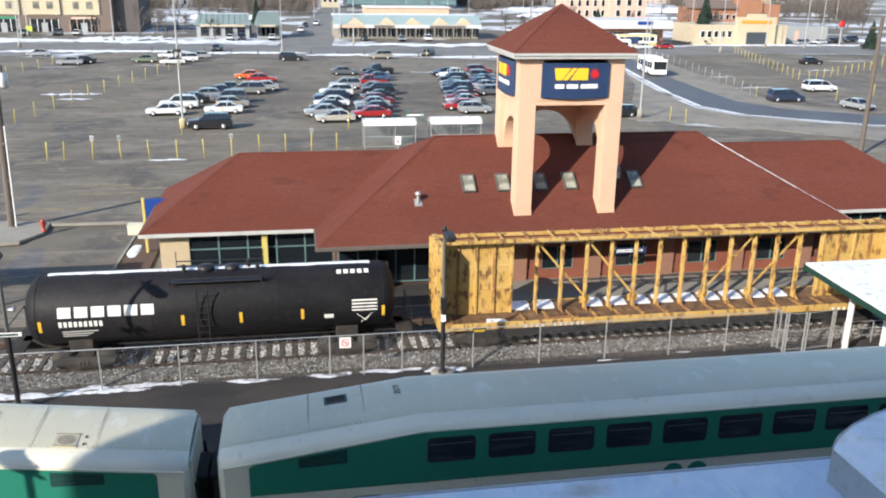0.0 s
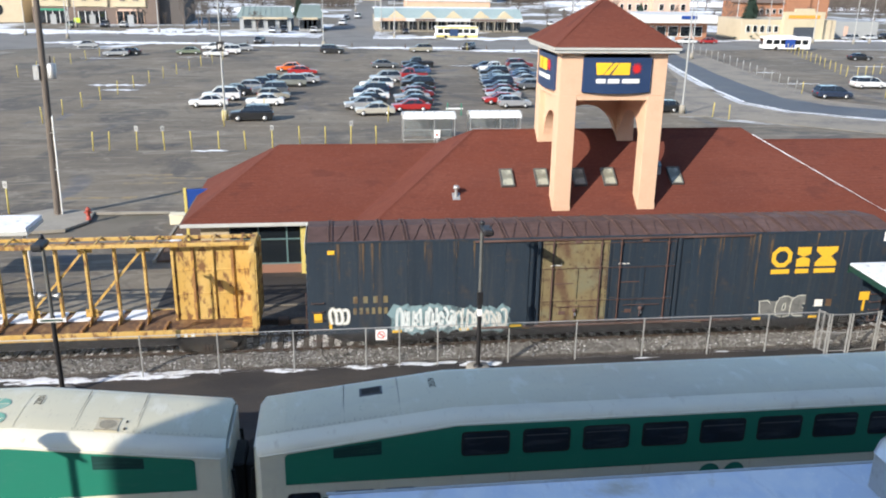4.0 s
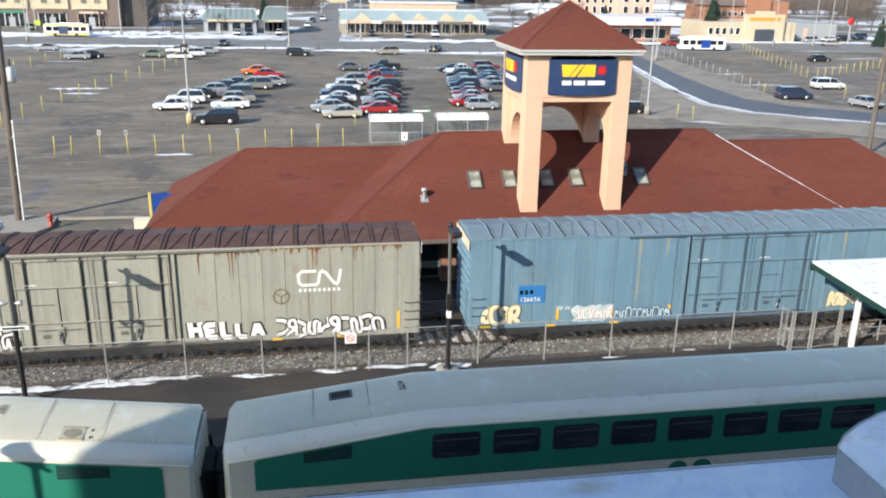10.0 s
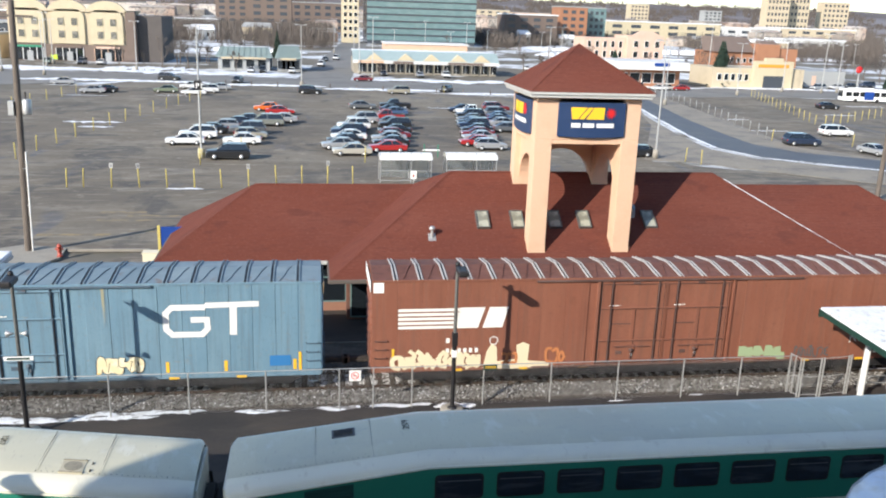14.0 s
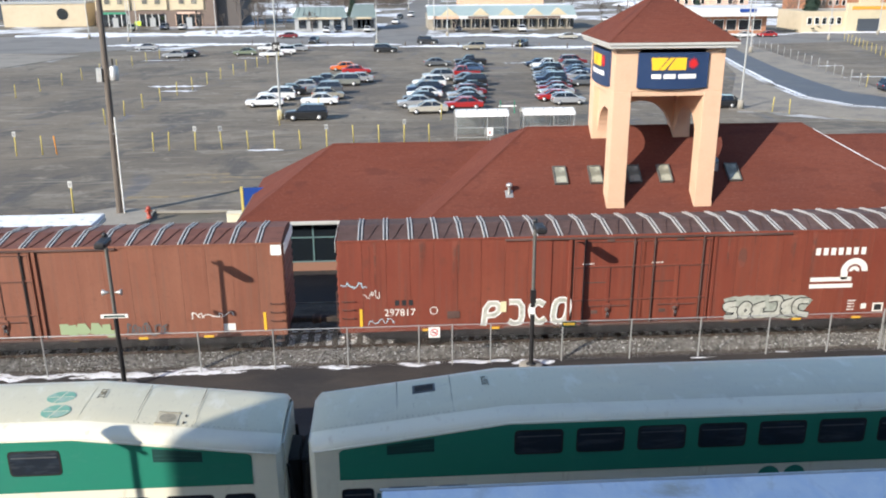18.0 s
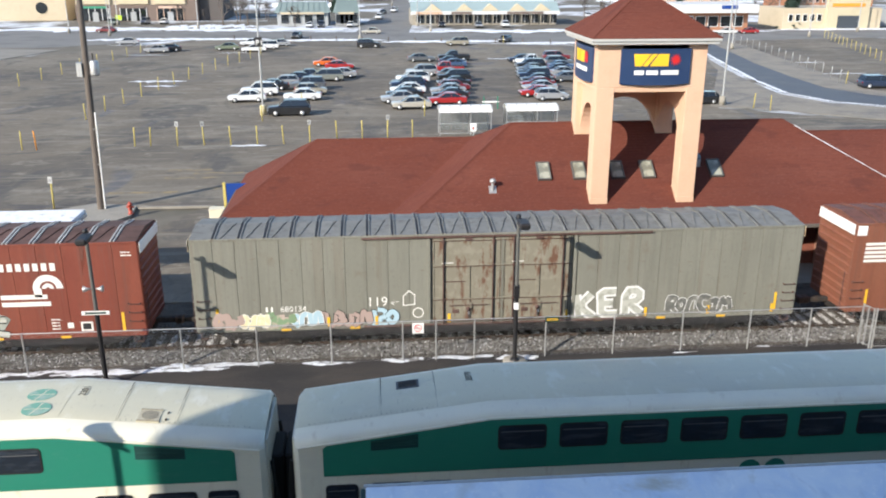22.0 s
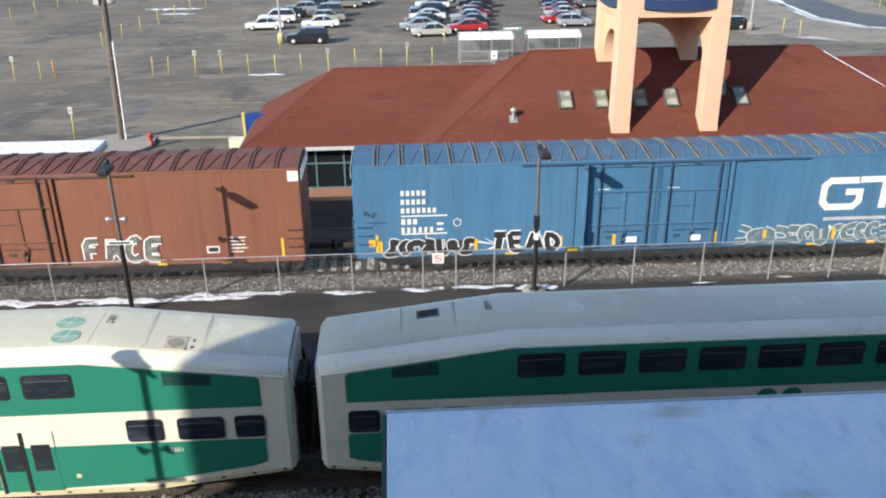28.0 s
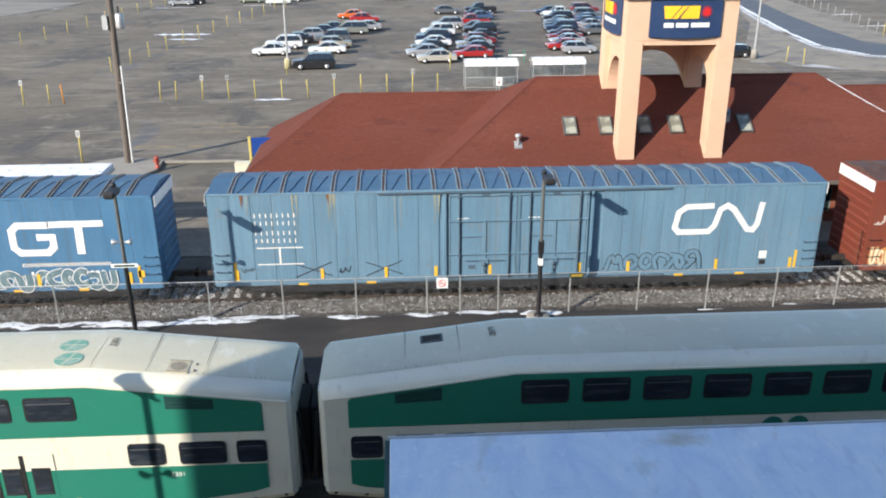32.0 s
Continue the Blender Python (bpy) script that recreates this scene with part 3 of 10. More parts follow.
# snow left along the fence and on the ground
def snow_patch(x0, x1, y0, y1, z=0.03, seed=1, name="snow_patch", label="melting snow patch on the dark asphalt by the fence", h=0.04):
    r = random.Random(seed)
    fine = min(1.0, 12.0 / (x1 - x0))
    n = max(10, int((x1 - x0) * 12 * fine))
    up, lo, mid = [], [], []
    for k in range(n + 1):
        u = k / n
        x = x0 + (x1 - x0) * u
        e = min(1, 4 * u, 4 * (1 - u)) ** 0.5
        a = noise.noise(Vector((x * 1.3 * fine, seed * 7.1, 0))) * 0.6
        w = (y1 - y0) / 2 * e * (0.8 + 0.6 * noise.noise(Vector((x * 1.1 * fine, seed * 3.3, 5))))
        c = (y0 + y1) / 2 + a * (y1 - y0) * 0.4
        j0, j1 = (0.75 + 0.75 * noise.noise(Vector((x * 1.0 * fine + 3 * o, seed * 1.7, o * 9))) + 0.28 * noise.noise(Vector((x * 5.5 * fine, seed * 2.9, o * 4))) for o in (1, 2))
        lo.append((x, c - w * max(0.1, j0), z))
        mid.append((x, c, z + h * e * (0.75 + 0.2 * r.random())))
        up.append((x, c + w * max(0.1, j1), z))
    g = G()
    g.loft([lo, mid, up], closed=False, caps=False, smooth=True)
    return solid(name, g, M["slush"] if name == "snow_patch" else M["snow"], label, "snow", "structure")


FENCE_SNOW = []
for k, (a, b, y0, y1) in enumerate([(-18, -10.2, 31.9, 32.7), (-13.5, -6.2, 31.9, 32.5), (-9.6, -4.4, 32.2, 32.8), (-3.3, -1.0, 32.0, 32.6), (0.0, 1.9, 32.1, 32.8), (2.2, 4.9, 32.2, 32.75), (4.9, 6.8, 31.8, 32.7), (12.6, 13.8, 32.0, 32.25), (16.5, 17.2, 32.3, 32.6)]):
    FENCE_SNOW.append(snow_patch(a, b, y0, y1, 0.006, k + 1, h=0.022))

# ---------------- chain-link fence ----------------
FENCE_Y = 32.25
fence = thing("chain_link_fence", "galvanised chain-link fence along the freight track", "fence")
FPOSTS = [-20.3, -17.3, -14.35, -11.25, -8.1, -5.05, -2.0, 0.98, 4.0, 7.05, 10.0, 13.0, 16.0, 18.7, 21.3]
fpost = G().rod((0, 0, 0), (0, 0, 1.84), 0.032, n=10).mesh("post", M["galv"])
for x in FPOSTS + [2.38]:
    part("post", fpost, None, fence, at=pose(x, FENCE_Y, 0))
for a, b in zip(FPOSTS[:-1], FPOSTS[1:]):
    part("top_rail", G().rod((a, FENCE_Y, 1.82), (b, FENCE_Y, 1.82), 0.022, n=8), M["galv"], fence)
    g = G()
    n = int((b - a) / 0.12)
    for k in range(n):
        x = a + (b - a) * k / n
        for d in (1, -1):
            x1 = x + d * 1.75
            t = 1.0
            if x1 > b:
                t = (b - x) / (x1 - x)
            if x1 < a:
                t = (a - x) / (x1 - x)
            if t > 0.02:
                g.beam((x, FENCE_Y - 0.004 * d, 0.04), (x + d * 1.75 * t, FENCE_Y - 0.004 * d, 0.04 + 1.75 * t), 0.003, 0.003)
            if t < 0.98:
                xs = a if d > 0 else b
                g.beam((xs, FENCE_Y - 0.004 * d, 0.04 + 1.75 * t), (xs + d * 1.75 * (1 - t), FENCE_Y - 0.004 * d, 1.79), 0.003, 0.003)
    tagged(part("wire_mesh", g, M["galv"], fence), kind="stuff")

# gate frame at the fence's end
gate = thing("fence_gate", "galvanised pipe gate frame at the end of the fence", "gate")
for x, y in ((21.14, 32.4), (21.3, 31.83), (21.42, 31.82), (22.25, 31.78), (22.38, 31.77), (23.7, 31.96), (23.85, 32.0)):
    part("post", G().rod((x, y, 0), (x, y, 1.9), 0.04, n=10), M["galv"], gate)
for (xa, ya), (xb, yb) in (((21.14, 32.4), (21.3, 31.83)), ((21.42, 31.82), (22.25, 31.78)), ((22.38, 31.77), (23.7, 31.96))):
    for z in (0.12, 1.0, 1.86):
        part("rail", G().rod((xa, ya, z), (xb, yb, z), 0.02, n=8), M["galv"], gate)
    g = G()
    A, B = Vector((xa, ya, 0)), Vector((xb, yb, 0))
    for k in range(9):
        p = A.lerp(B, k / 9)
        g.beam(p + Vector((0, 0, 0.12)), A.lerp(B, min(1, k / 9 + 0.45)) + Vector((0, 0, 1.86 if k < 5 else 0.12 + 1.74 * (9 - k) / 4.05)), 0.004, 0.004)
        g.beam(A.lerp(B, 1 - k / 9) + Vector((0, 0, 0.12)), A.lerp(B, max(0, 1 - k / 9 - 0.45)) + Vector((0, 0, 1.86 if k < 5 else 0.12 + 1.74 * (9 - k) / 4.05)), 0.004, 0.004)
    tagged(part("gate_mesh", g, M["galv"], gate), kind="stuff")
rails = thing("pipe_railing", "low galvanised pipe railing beside the gate", "railing")
for k in range(5):
    part("post", G().rod((24.6 + k * 1.5, 32.3, 0), (24.6 + k * 1.5, 32.3, 1.05), 0.03), M["galv"], rails)
for z in (0.35, 0.7, 1.05):
    part("rail", G().rod((24.6, 32.3, z), (30.6, 32.3, z), 0.025), M["galv"], rails)

# no-smoking sign on the fence
def ring_geo(cx, cz, r0, r1, y, th, a0=0.0, a1=2 * math.pi, n=28):
    g = G()
    pts = [(math.cos(a0 + (a1 - a0) * k / n), math.sin(a0 + (a1 - a0) * k / n)) for k in range(n + 1)]
    g.loft([[(cx + r0 * c, y, cz + r0 * s), (cx + r1 * c, y, cz + r1 * s), (cx + r1 * c, y - th, cz + r1 * s), (cx + r0 * c, y - th, cz + r0 * s)] for c, s in pts])
    return g


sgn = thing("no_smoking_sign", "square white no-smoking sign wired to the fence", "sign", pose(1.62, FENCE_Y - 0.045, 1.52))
part("plate", G().box(-0.24, -0.004, -0.24, 0.24, 0.004, 0.24), M["white"], sgn)
part("ring", ring_geo(0, 0.0, 0.13, 0.165, -0.005, 0.003), M["red"], sgn, "red ring")
part("slash", G().beam((-0.1, -0.007, 0.1), (0.1, -0.007, -0.1), 0.003, 0.035), M["red"], sgn, "red slash")
part("cigarette", G().box(-0.09, -0.0065, -0.012, 0.09, -0.005, 0.018), M["black"], sgn)
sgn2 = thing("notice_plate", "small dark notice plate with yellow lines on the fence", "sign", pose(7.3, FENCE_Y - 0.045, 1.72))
part("plate", G().box(-0.3, -0.004, -0.11, 0.3, 0.004, 0.11), M["canopy_green"], sgn2)
for k in range(2):
    part("line", G().box(-0.24, -0.008, -0.045 + 0.06 * k, 0.24, -0.005, -0.015 + 0.06 * k), M["mark_yellow"], sgn2)


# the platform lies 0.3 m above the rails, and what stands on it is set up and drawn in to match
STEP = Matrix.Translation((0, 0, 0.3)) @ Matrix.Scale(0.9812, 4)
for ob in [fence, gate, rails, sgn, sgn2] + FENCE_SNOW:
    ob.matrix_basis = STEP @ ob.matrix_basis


# ---------------- platform lamps ----------------
def platform_lamp(x, y, flip=1, name="platform_lamp", sign=True, tall=0.0):
    L = thing(name, "black and grey platform lamp post with one box lantern", "lamp post", pose(x, y, 0), "platform lamps")
    part("footing", G().turn([(0.0, 0.0), (0.5, 0.0), (0.5, 0.16), (0.46, 0.2), (0.0, 0.2)], 20), M["concrete"], L)
    part("base_plate", G().turn([(0, 0.2), (0.2, 0.2), (0.2, 0.24), (0.11, 0.3), (0, 0.3)], 12), M["black"], L)
    part("lower_pole", G().rod((0, 0, 0.2), (0, 0, 3.3), 0.095, 0.09, 12), M["black"], L)
    part("upper_pole", G().rod((0, 0, 3.3), (0, 0, 6.35 + tall * 1.3), 0.075, 0.065, 12), M["grey_lamp"], L)
    part("arm", G().box(-0.05, -0.3, 6.26, 0.05, 0.3, 6.34, 0.01), M["grey_lamp"], L, at=pose(0, 0, tall * 1.3))
    part("cap", G().turn([(0, 6.35), (0.1, 6.35), (0.1, 6.5), (0.05, 6.56), (0, 6.56)], 12), M["black"], L, at=pose(0, 0, tall * 1.3))
    h = part("lantern", G().box(-0.21, -0.5, 6.2, 0.21, 0.36, 6.44, 0.06), M["black"], L, "dark box lantern", pose(0.1, -0.48 * flip, tall * 1.3))
    part("lens", G().box(-0.15, -0.42, 6.175, 0.15, 0.28, 6.205, 0.008), M["glass"], h)
    if sign:
        for s in (-1, 1):
            part("loudspeaker", G().turn([(0.03, 0.0), (0.05, 0.1), (0.13, 0.26), (0.12, 0.27), (0, 0.22)], 12, axis="x"), M["galv"], L, "horn loudspeaker", pose(s * 0.1, 0, 4.15 + tall, 0, 0, 0 if s > 0 else 180))
        sg = part("name_board", G().box(-0.52, -0.12, 3.12, 0.52, -0.09, 3.28, 0.005), M["white"], L, "narrow pale board", pose(0, 0, tall))
        part("text_bar", G().box(-0.4, -0.127, 3.16, 0.4, -0.121, 3.24), M["canopy_green"], sg)
    else:
        part("control_box", G().box(-0.11, -0.12, 3.0, 0.11, 0.1, 3.55, 0.01), M["black"], L)
        part("ballot", G().box(-0.09, -0.11, 2.5, 0.09, 0.09, 2.8, 0.01), M["white"], L, "pale band")
    return L


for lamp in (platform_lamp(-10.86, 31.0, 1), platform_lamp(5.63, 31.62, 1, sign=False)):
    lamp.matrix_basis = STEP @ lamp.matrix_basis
platform_lamp(-12.15, 14.5, -1, tall=1.2)

# ---------------- station building ----------------
station = thing("station_building", "low station building with hipped red-brown shingle roofs", "station")
EZ = 3.05


def roof_quad(name, ring, rows, mat, parent, label=""):
    """A sloping roof face from eave to ridge, laid in lapped courses of shingles. ring: eave a, eave b, ridge b, ridge a."""
    a, b, c, d = [Vector(p) for p in ring]
    nrm = (b - a).cross(d - a).normalized()
    if nrm.z < 0:
        nrm = -nrm
    left, right = [], []
    for k in range(rows):
        lift = nrm * 0.007
        for u, h in ((k / rows, Vector()), (k / rows + 0.001, lift), ((k + 1) / rows - 0.001, nrm * 0.001)):
            left.append(a.lerp(d, u) + h)
            right.append(b.lerp(c, u) + h)
    g = G().loft([left, right], closed=False, caps=False)
    return part(name, g, mat, parent, label)


def hip_roof(x0, x1, y0, y1, ze, zr, parent, rows=26, left=True, right=True, ridge=None, trim=None):
    trim = trim or M["trim"]
    h = (y1 - y0) / 2
    ym = (y0 + y1) / 2
    ra, rb = (x0 + h if left else x0), (x1 - h if right else x1)
    if ridge:
        ra, rb, ym = ridge
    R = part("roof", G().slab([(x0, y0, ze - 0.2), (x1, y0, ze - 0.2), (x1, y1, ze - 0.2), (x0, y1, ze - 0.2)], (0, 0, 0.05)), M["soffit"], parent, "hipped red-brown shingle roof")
    roof_quad("front_slope", [(x0, y0, ze), (x1, y0, ze), (rb, ym, zr), (ra, ym, zr)], rows, M["shingle"], R)
    roof_quad("back_slope", [(x0, y1, ze), (x1, y1, ze), (rb, ym, zr), (ra, ym, zr)], rows, M["shingle"], R)
    if left:
        roof_quad("hip_end", [(x0, y1, ze), (x0, y0, ze), (ra, ym, zr), (ra, ym, zr)], rows, M["shingle"], R)
    if right:
        roof_quad("hip_end", [(x1, y0, ze), (x1, y1, ze), (rb, ym, zr), (rb, ym, zr)], rows, M["shingle"], R)
    caps = [((ra, ym, zr), (rb, ym, zr))]
    if left:
        caps += [((x0, y0, ze), (ra, ym, zr)), ((x0, y1, ze), (ra, ym, zr))]
    if right:
        caps += [((x1, y0, ze), (rb, ym, zr)), ((x1, y1, ze), (rb, ym, zr))]
    for p, q in caps:
        g = G()
        p, q = Vector(p), Vector(q)
        d = (q - p)
        n = int(d.length / 0.3)
        side = Vector((-d.y, d.x, 0)).normalized() * 0.1 if abs(d.x) + abs(d.y) > 0 else Vector((0.14, 0, 0))
        ring = [[], [], []]
        for k in range(n + 1):
            u = p + d * (k / n) + Vector((0, 0, 0.006 * (k % 2)))
            for r_, o in zip(ring, (side + Vector((0, 0, -0.03)), Vector((0, 0, 0.03)), Vector((0, 0, -0.03)) - side)):
                r_.append(u + o)
        g.loft(ring, closed=False, caps=False)
        part("ridge_cap", g, M["shingle"], R)
    for ax, ay, bx, by in ((x0, y0, x1, y0), (x0, y1, x1, y1), (x0, y0, x0, y1), (x1, y0, x1, y1)):
        sx = -0.05 if ax == bx == x0 else (0.05 if ax == bx else 0)
        sy = -0.05 if ay == by == y0 else (0.05 if ay == by else 0)
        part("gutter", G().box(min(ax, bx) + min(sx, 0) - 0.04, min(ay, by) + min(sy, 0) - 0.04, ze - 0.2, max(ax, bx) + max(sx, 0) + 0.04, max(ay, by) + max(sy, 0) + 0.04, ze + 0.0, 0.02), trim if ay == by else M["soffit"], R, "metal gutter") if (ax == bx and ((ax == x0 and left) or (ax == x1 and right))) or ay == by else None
    return R


hip_roof(-8.3, 6.2, 43.85, 53.8, EZ, 6.25, station, right=False)
hip_roof(25.4, 40.0, 43.95, 54.3, EZ, 6.25, station, left=False)
RIDGE_Y, RIDGE_Z = 46.72, 7.44
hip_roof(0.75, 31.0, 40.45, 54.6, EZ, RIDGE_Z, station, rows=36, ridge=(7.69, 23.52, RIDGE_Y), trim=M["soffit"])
# snow in the hips and valleys
def snow_line(p, q, w, seed):
    p, q = Vector(p), Vector(q)
    d = q - p
    s = Vector((-d.y, d.x, 0)).normalized()
    n = max(8, int(d.length * 4))
    r = random.Random(seed)
    A, B, C = [], [], []
    for k in range(n + 1):
        c = p + d * (k / n)
        ww = w * (0.5 + 0.7 * r.random()) * min(1, 6 * k / n + 0.3, 6 * (1 - k / n) + 0.3)
        A.append(c + s * ww)
        B.append(c + Vector((0, 0, 0.035)))
        C.append(c - s * ww)
    return solid("roof_snow", G().loft([A, B, C], closed=False, caps=False, smooth=True), M["snow"], "thin line of snow lying in a roof valley", "snow", "structure")


snow_line((30.9, 40.55, 3.12), (24.05, 46.27, 7.15), 0.03, 3)
snow_line((1.05, 43.7, 3.2), (1.7, 44.2, 3.6), 0.09, 6)

# walls under the eaves
W1, W2 = 44.35, 42.6


def wall(name, x0, y0, z0, x1, y1, z1, mat, label=""):
    return part(name, G().box(x0, y0, z0, x1, y1, z1), mat, station, label)


def glazing(x0, x1, y, z0, z1, n, rail=None):
    w = part("window", G().box(x0, y, z0, x1, y + 0.05, z1), M["glass"], station, "dark glazing in teal frames")
    for k in range(n + 1):
        x = x0 + (x1 - x0) * k / n
        part("mullion", G().box(x - 0.04, y - 0.05, z0, x + 0.04, y + 0.02, z1), M["teal_frame"], w)
    for z in [z0, z1] + ([rail] if rail else []):
        part("transom", G().box(x0, y - 0.045, z - 0.035, x1, y + 0.018, z + 0.035), M["teal_frame"], w)
    return w


wall("wall_block", -7.4, W1 + 0.3, 0, 39.2, 53.2, EZ - 0.2, M["tan_brick"], "tan brick wall")
wall("wall_block", 1.7, W2 + 0.3, 0, 30.2, W1 + 0.3, EZ - 0.2, M["red_brick"], "red-brown wall")
wall("wall_end", -7.4, W1, 0, -5.9, W1 + 0.3, EZ - 0.2, M["tan_brick"], "tan brick wall")
glazing(-5.9, 1.7, W1 + 0.1, 0.55, EZ - 0.25, 5, 1.95)
part("pillar", G().box(-2.1, W1 - 0.25, 0, -1.8, W1 + 0.05, EZ - 0.2, 0.01), M["post_yellow"], station, "yellow pillar")
glazing(1.9, 7.0, W2 + 0.15, 0.25, EZ - 0.3, 5, 2.1)
M["salmon_brick"] = material("salmon_brick", (0.27, 0.14, 0.095), 0.9, spots=[((0.24, 0.11, 0.07), 3, 0.5, 0.7, (1, 1, 4), 0.6)], bump=0.3)
M["rust_panel"] = material("brick_red_panel", (0.23, 0.075, 0.045), 0.85, spots=[((0.16, 0.055, 0.035), 2, 0.5, 0.7, ONE, 0.6)])
wall("brick_apron", -5.9, W1, 0, 1.7, W1 + 0.3, 0.52, M["salmon_brick"])
for k in range(6):
    a, b = 7.1 + 4.3 * k, min(7.1 + 4.3 * (k + 1), 30.2)
    wall("brick_pier", a, W2 - 0.1, 0, a + 0.8, W2 + 0.3, EZ - 0.2, M["salmon_brick"], "salmon brick pier")
    wall("brick_apron", a + 0.8, W2 + 0.05, 0, b, W2 + 0.3, 0.6, M["rust_panel"])
    wall("panel_band", a + 0.8, W2 + 0.08, 1.9, b, W2 + 0.3, EZ - 0.2, M["rust_panel"], "brick-red panel band")
    if b - a > 3:
        wall("side_panel", a + 0.8, W2 + 0.085, 0.6, a + 1.7, W2 + 0.3, 1.9, M["rust_panel"])
        wall("side_panel", b - 0.8, W2 + 0.085, 0.6, b, W2 + 0.3, 1.9, M["rust_panel"])
        glazing(a + 1.7, b - 0.8, W2 + 0.15, 0.6, 1.9, 2)
glazing(31.0, 39.0, W1 + 0.1, 0.75, EZ - 0.25, 6, 2.1)

tick = thing("ticket_machine", "dark ticket machine with a yellow panel by the windows", "machine", pose(4.2, W2 - 0.35, 0.03))
part("cabinet", G().box(-0.3, -0.2, 0, 0.3, 0.2, 1.6, 0.03), M["dark"], tick)
part("screen_panel", G().box(-0.2, -0.215, 0.9, 0.2, -0.2, 1.4), M["post_yellow"], tick, "yellow panel")
dsg = thing("direction_sign", "hanging dark blue direction sign with white arrow", "sign", pose(17.6, 41.3, 1.95))
part("board", G().box(-0.95, -0.04, -0.16, 0.95, 0.04, 0.16, 0.01), M["sign_blue"], dsg)
for s in (-0.8, 0.8):
    part("hanger", G().rod((s, 0, 0.16), (s, 0, 0.92), 0.012), M["galv"], dsg)
part("arrow_shaft", G().box(0.4, -0.046, -0.02, 0.68, -0.041, 0.02), M["white"], dsg)
part("arrow_head", G().slab([(0.64, -0.041, -0.09), (0.8, -0.041, 0.0), (0.64, -0.041, 0.09)], (0, -0.005, 0)), M["white"], dsg)
for k in range(2):
    part("text_bar", G().box(-0.75, -0.046, -0.08 + 0.1 * k, 0.2, -0.041, -0.02 + 0.1 * k), M["white"], dsg)

bed = thing("planting_bed", "mulched planting bed with old snow by the station's end", "planting bed", kind="structure")
part("mulch", G().slab([(-10.3, 46.6, 0.03), (-8.5, 46.6, 0.03), (-8.5, 53.5, 0.03), (-10.2, 53.5, 0.03)], (0, 0, 0.12)), M["mulch"], bed)
part("kerb_edge", G().beam((-10.45, 46.5, 0.1), (-10.35, 53.6, 0.1), 0.16, 0.2), M["concrete"], bed)
snow_patch(-10.25, -9.55, 47.2, 53.2, 0.15, 301, "bed_snow", "old snow lying on the planting bed", 0.08)

# skylights, vents and fans on the roof
SL = (RIDGE_Z - EZ) / (RIDGE_Y - 40.45)


def roof_z(y):
    return EZ + (y - 40.45) * SL


PITCH = math.degrees(math.atan(SL))


def skylight(x, y):
    s = thing("skylight", "glazed roof skylight with a raised grey frame", "skylight", pose(x, y, roof_z(y), PITCH), "roof skylights")
    for n, b in (("frame_side", (-0.36, -0.62, 0, -0.29, 0.62, 0.16)), ("frame_side", (0.29, -0.62, 0, 0.36, 0.62, 0.16)), ("frame_bottom", (-0.29, -0.62, 0, 0.29, -0.55, 0.16)), ("frame_top", (-0.29, 0.55, 0, 0.29, 0.62, 0.16))):
        part(n, G().box(*b, 0.01), M["grey_lamp"], s)
    part("pane", G().box(-0.29, -0.55, 0.09, 0.29, 0.55, 0.11), M["skyglass"], s, "pale reflecting pane")


M["skyglass"] = material("milky_skylight_glass", (0.2, 0.2, 0.16), 0.12, spots=[((0.42, 0.42, 0.34), 1.2, 0.45, 0.55, ONE, 0.8)], spec=0.8)
for x in (9.03, 10.95, 13.04, 14.72, 18.5):
    skylight(x, 43.67)
vent = thing("roof_vent", "galvanised roof vent pipe with a cowl", "vent", pose(6.16, 42.7, roof_z(42.7)))
part("flashing", G().box(-0.2, -0.25, -0.02, 0.2, 0.25, 0.03), M["galv"], vent, at=pose(0, 0, 0, PITCH))
part("pipe", G().rod((0, 0, -0.1), (0, 0, 0.42), 0.085, n=12), M["galv"], vent)
part("cowl", G().turn([(0.05, 0.38), (0.17, 0.42), (0.17, 0.54), (0.1, 0.6), (0, 0.62)], 14), M["galv"], vent)
for x, y in ((17.5, 45.9), (17.45, 44.1)):
    f = thing("roof_fan", "grey-blue domed roof fan beside the tower", "vent", pose(x, y, roof_z(y)))
    part("curb", G().box(-0.3, -0.3, -0.25, 0.3, 0.3, 0.2, 0.02), M["galv"], f)
    part("dome", G().turn([(0.38, 0.2), (0.38, 0.32), (0.3, 0.48), (0.0, 0.55)], 16), M["roof_blue"], f)

# ---------------- clock-less sign tower ----------------
tower = thing("sign_tower", "peach stucco tower with arches and a red pyramid roof", "tower")
TX0, TX1, TY0, TY1 = 11.18, 16.74, 41.8, 46.85
TZB, TZ = 10.02, 12.16
CW = 0.92
for x in (TX0, TX1 - CW):
    for y in (TY0, TY1 - CW):
        g = G()
        zb = roof_z(min(y, RIDGE_Y)) - 0.25
        g.box(x, y, zb, x + CW, y + CW, TZB, 0.02)
        part("column", g, M["stucco"], tower)
        part("plinth", G().box(x - 0.012, y - 0.012, zb - 0.1, x + CW + 0.012, y + CW + 0.012, roof_z(y) + 0.3, 0.01), M["stucco"], tower)


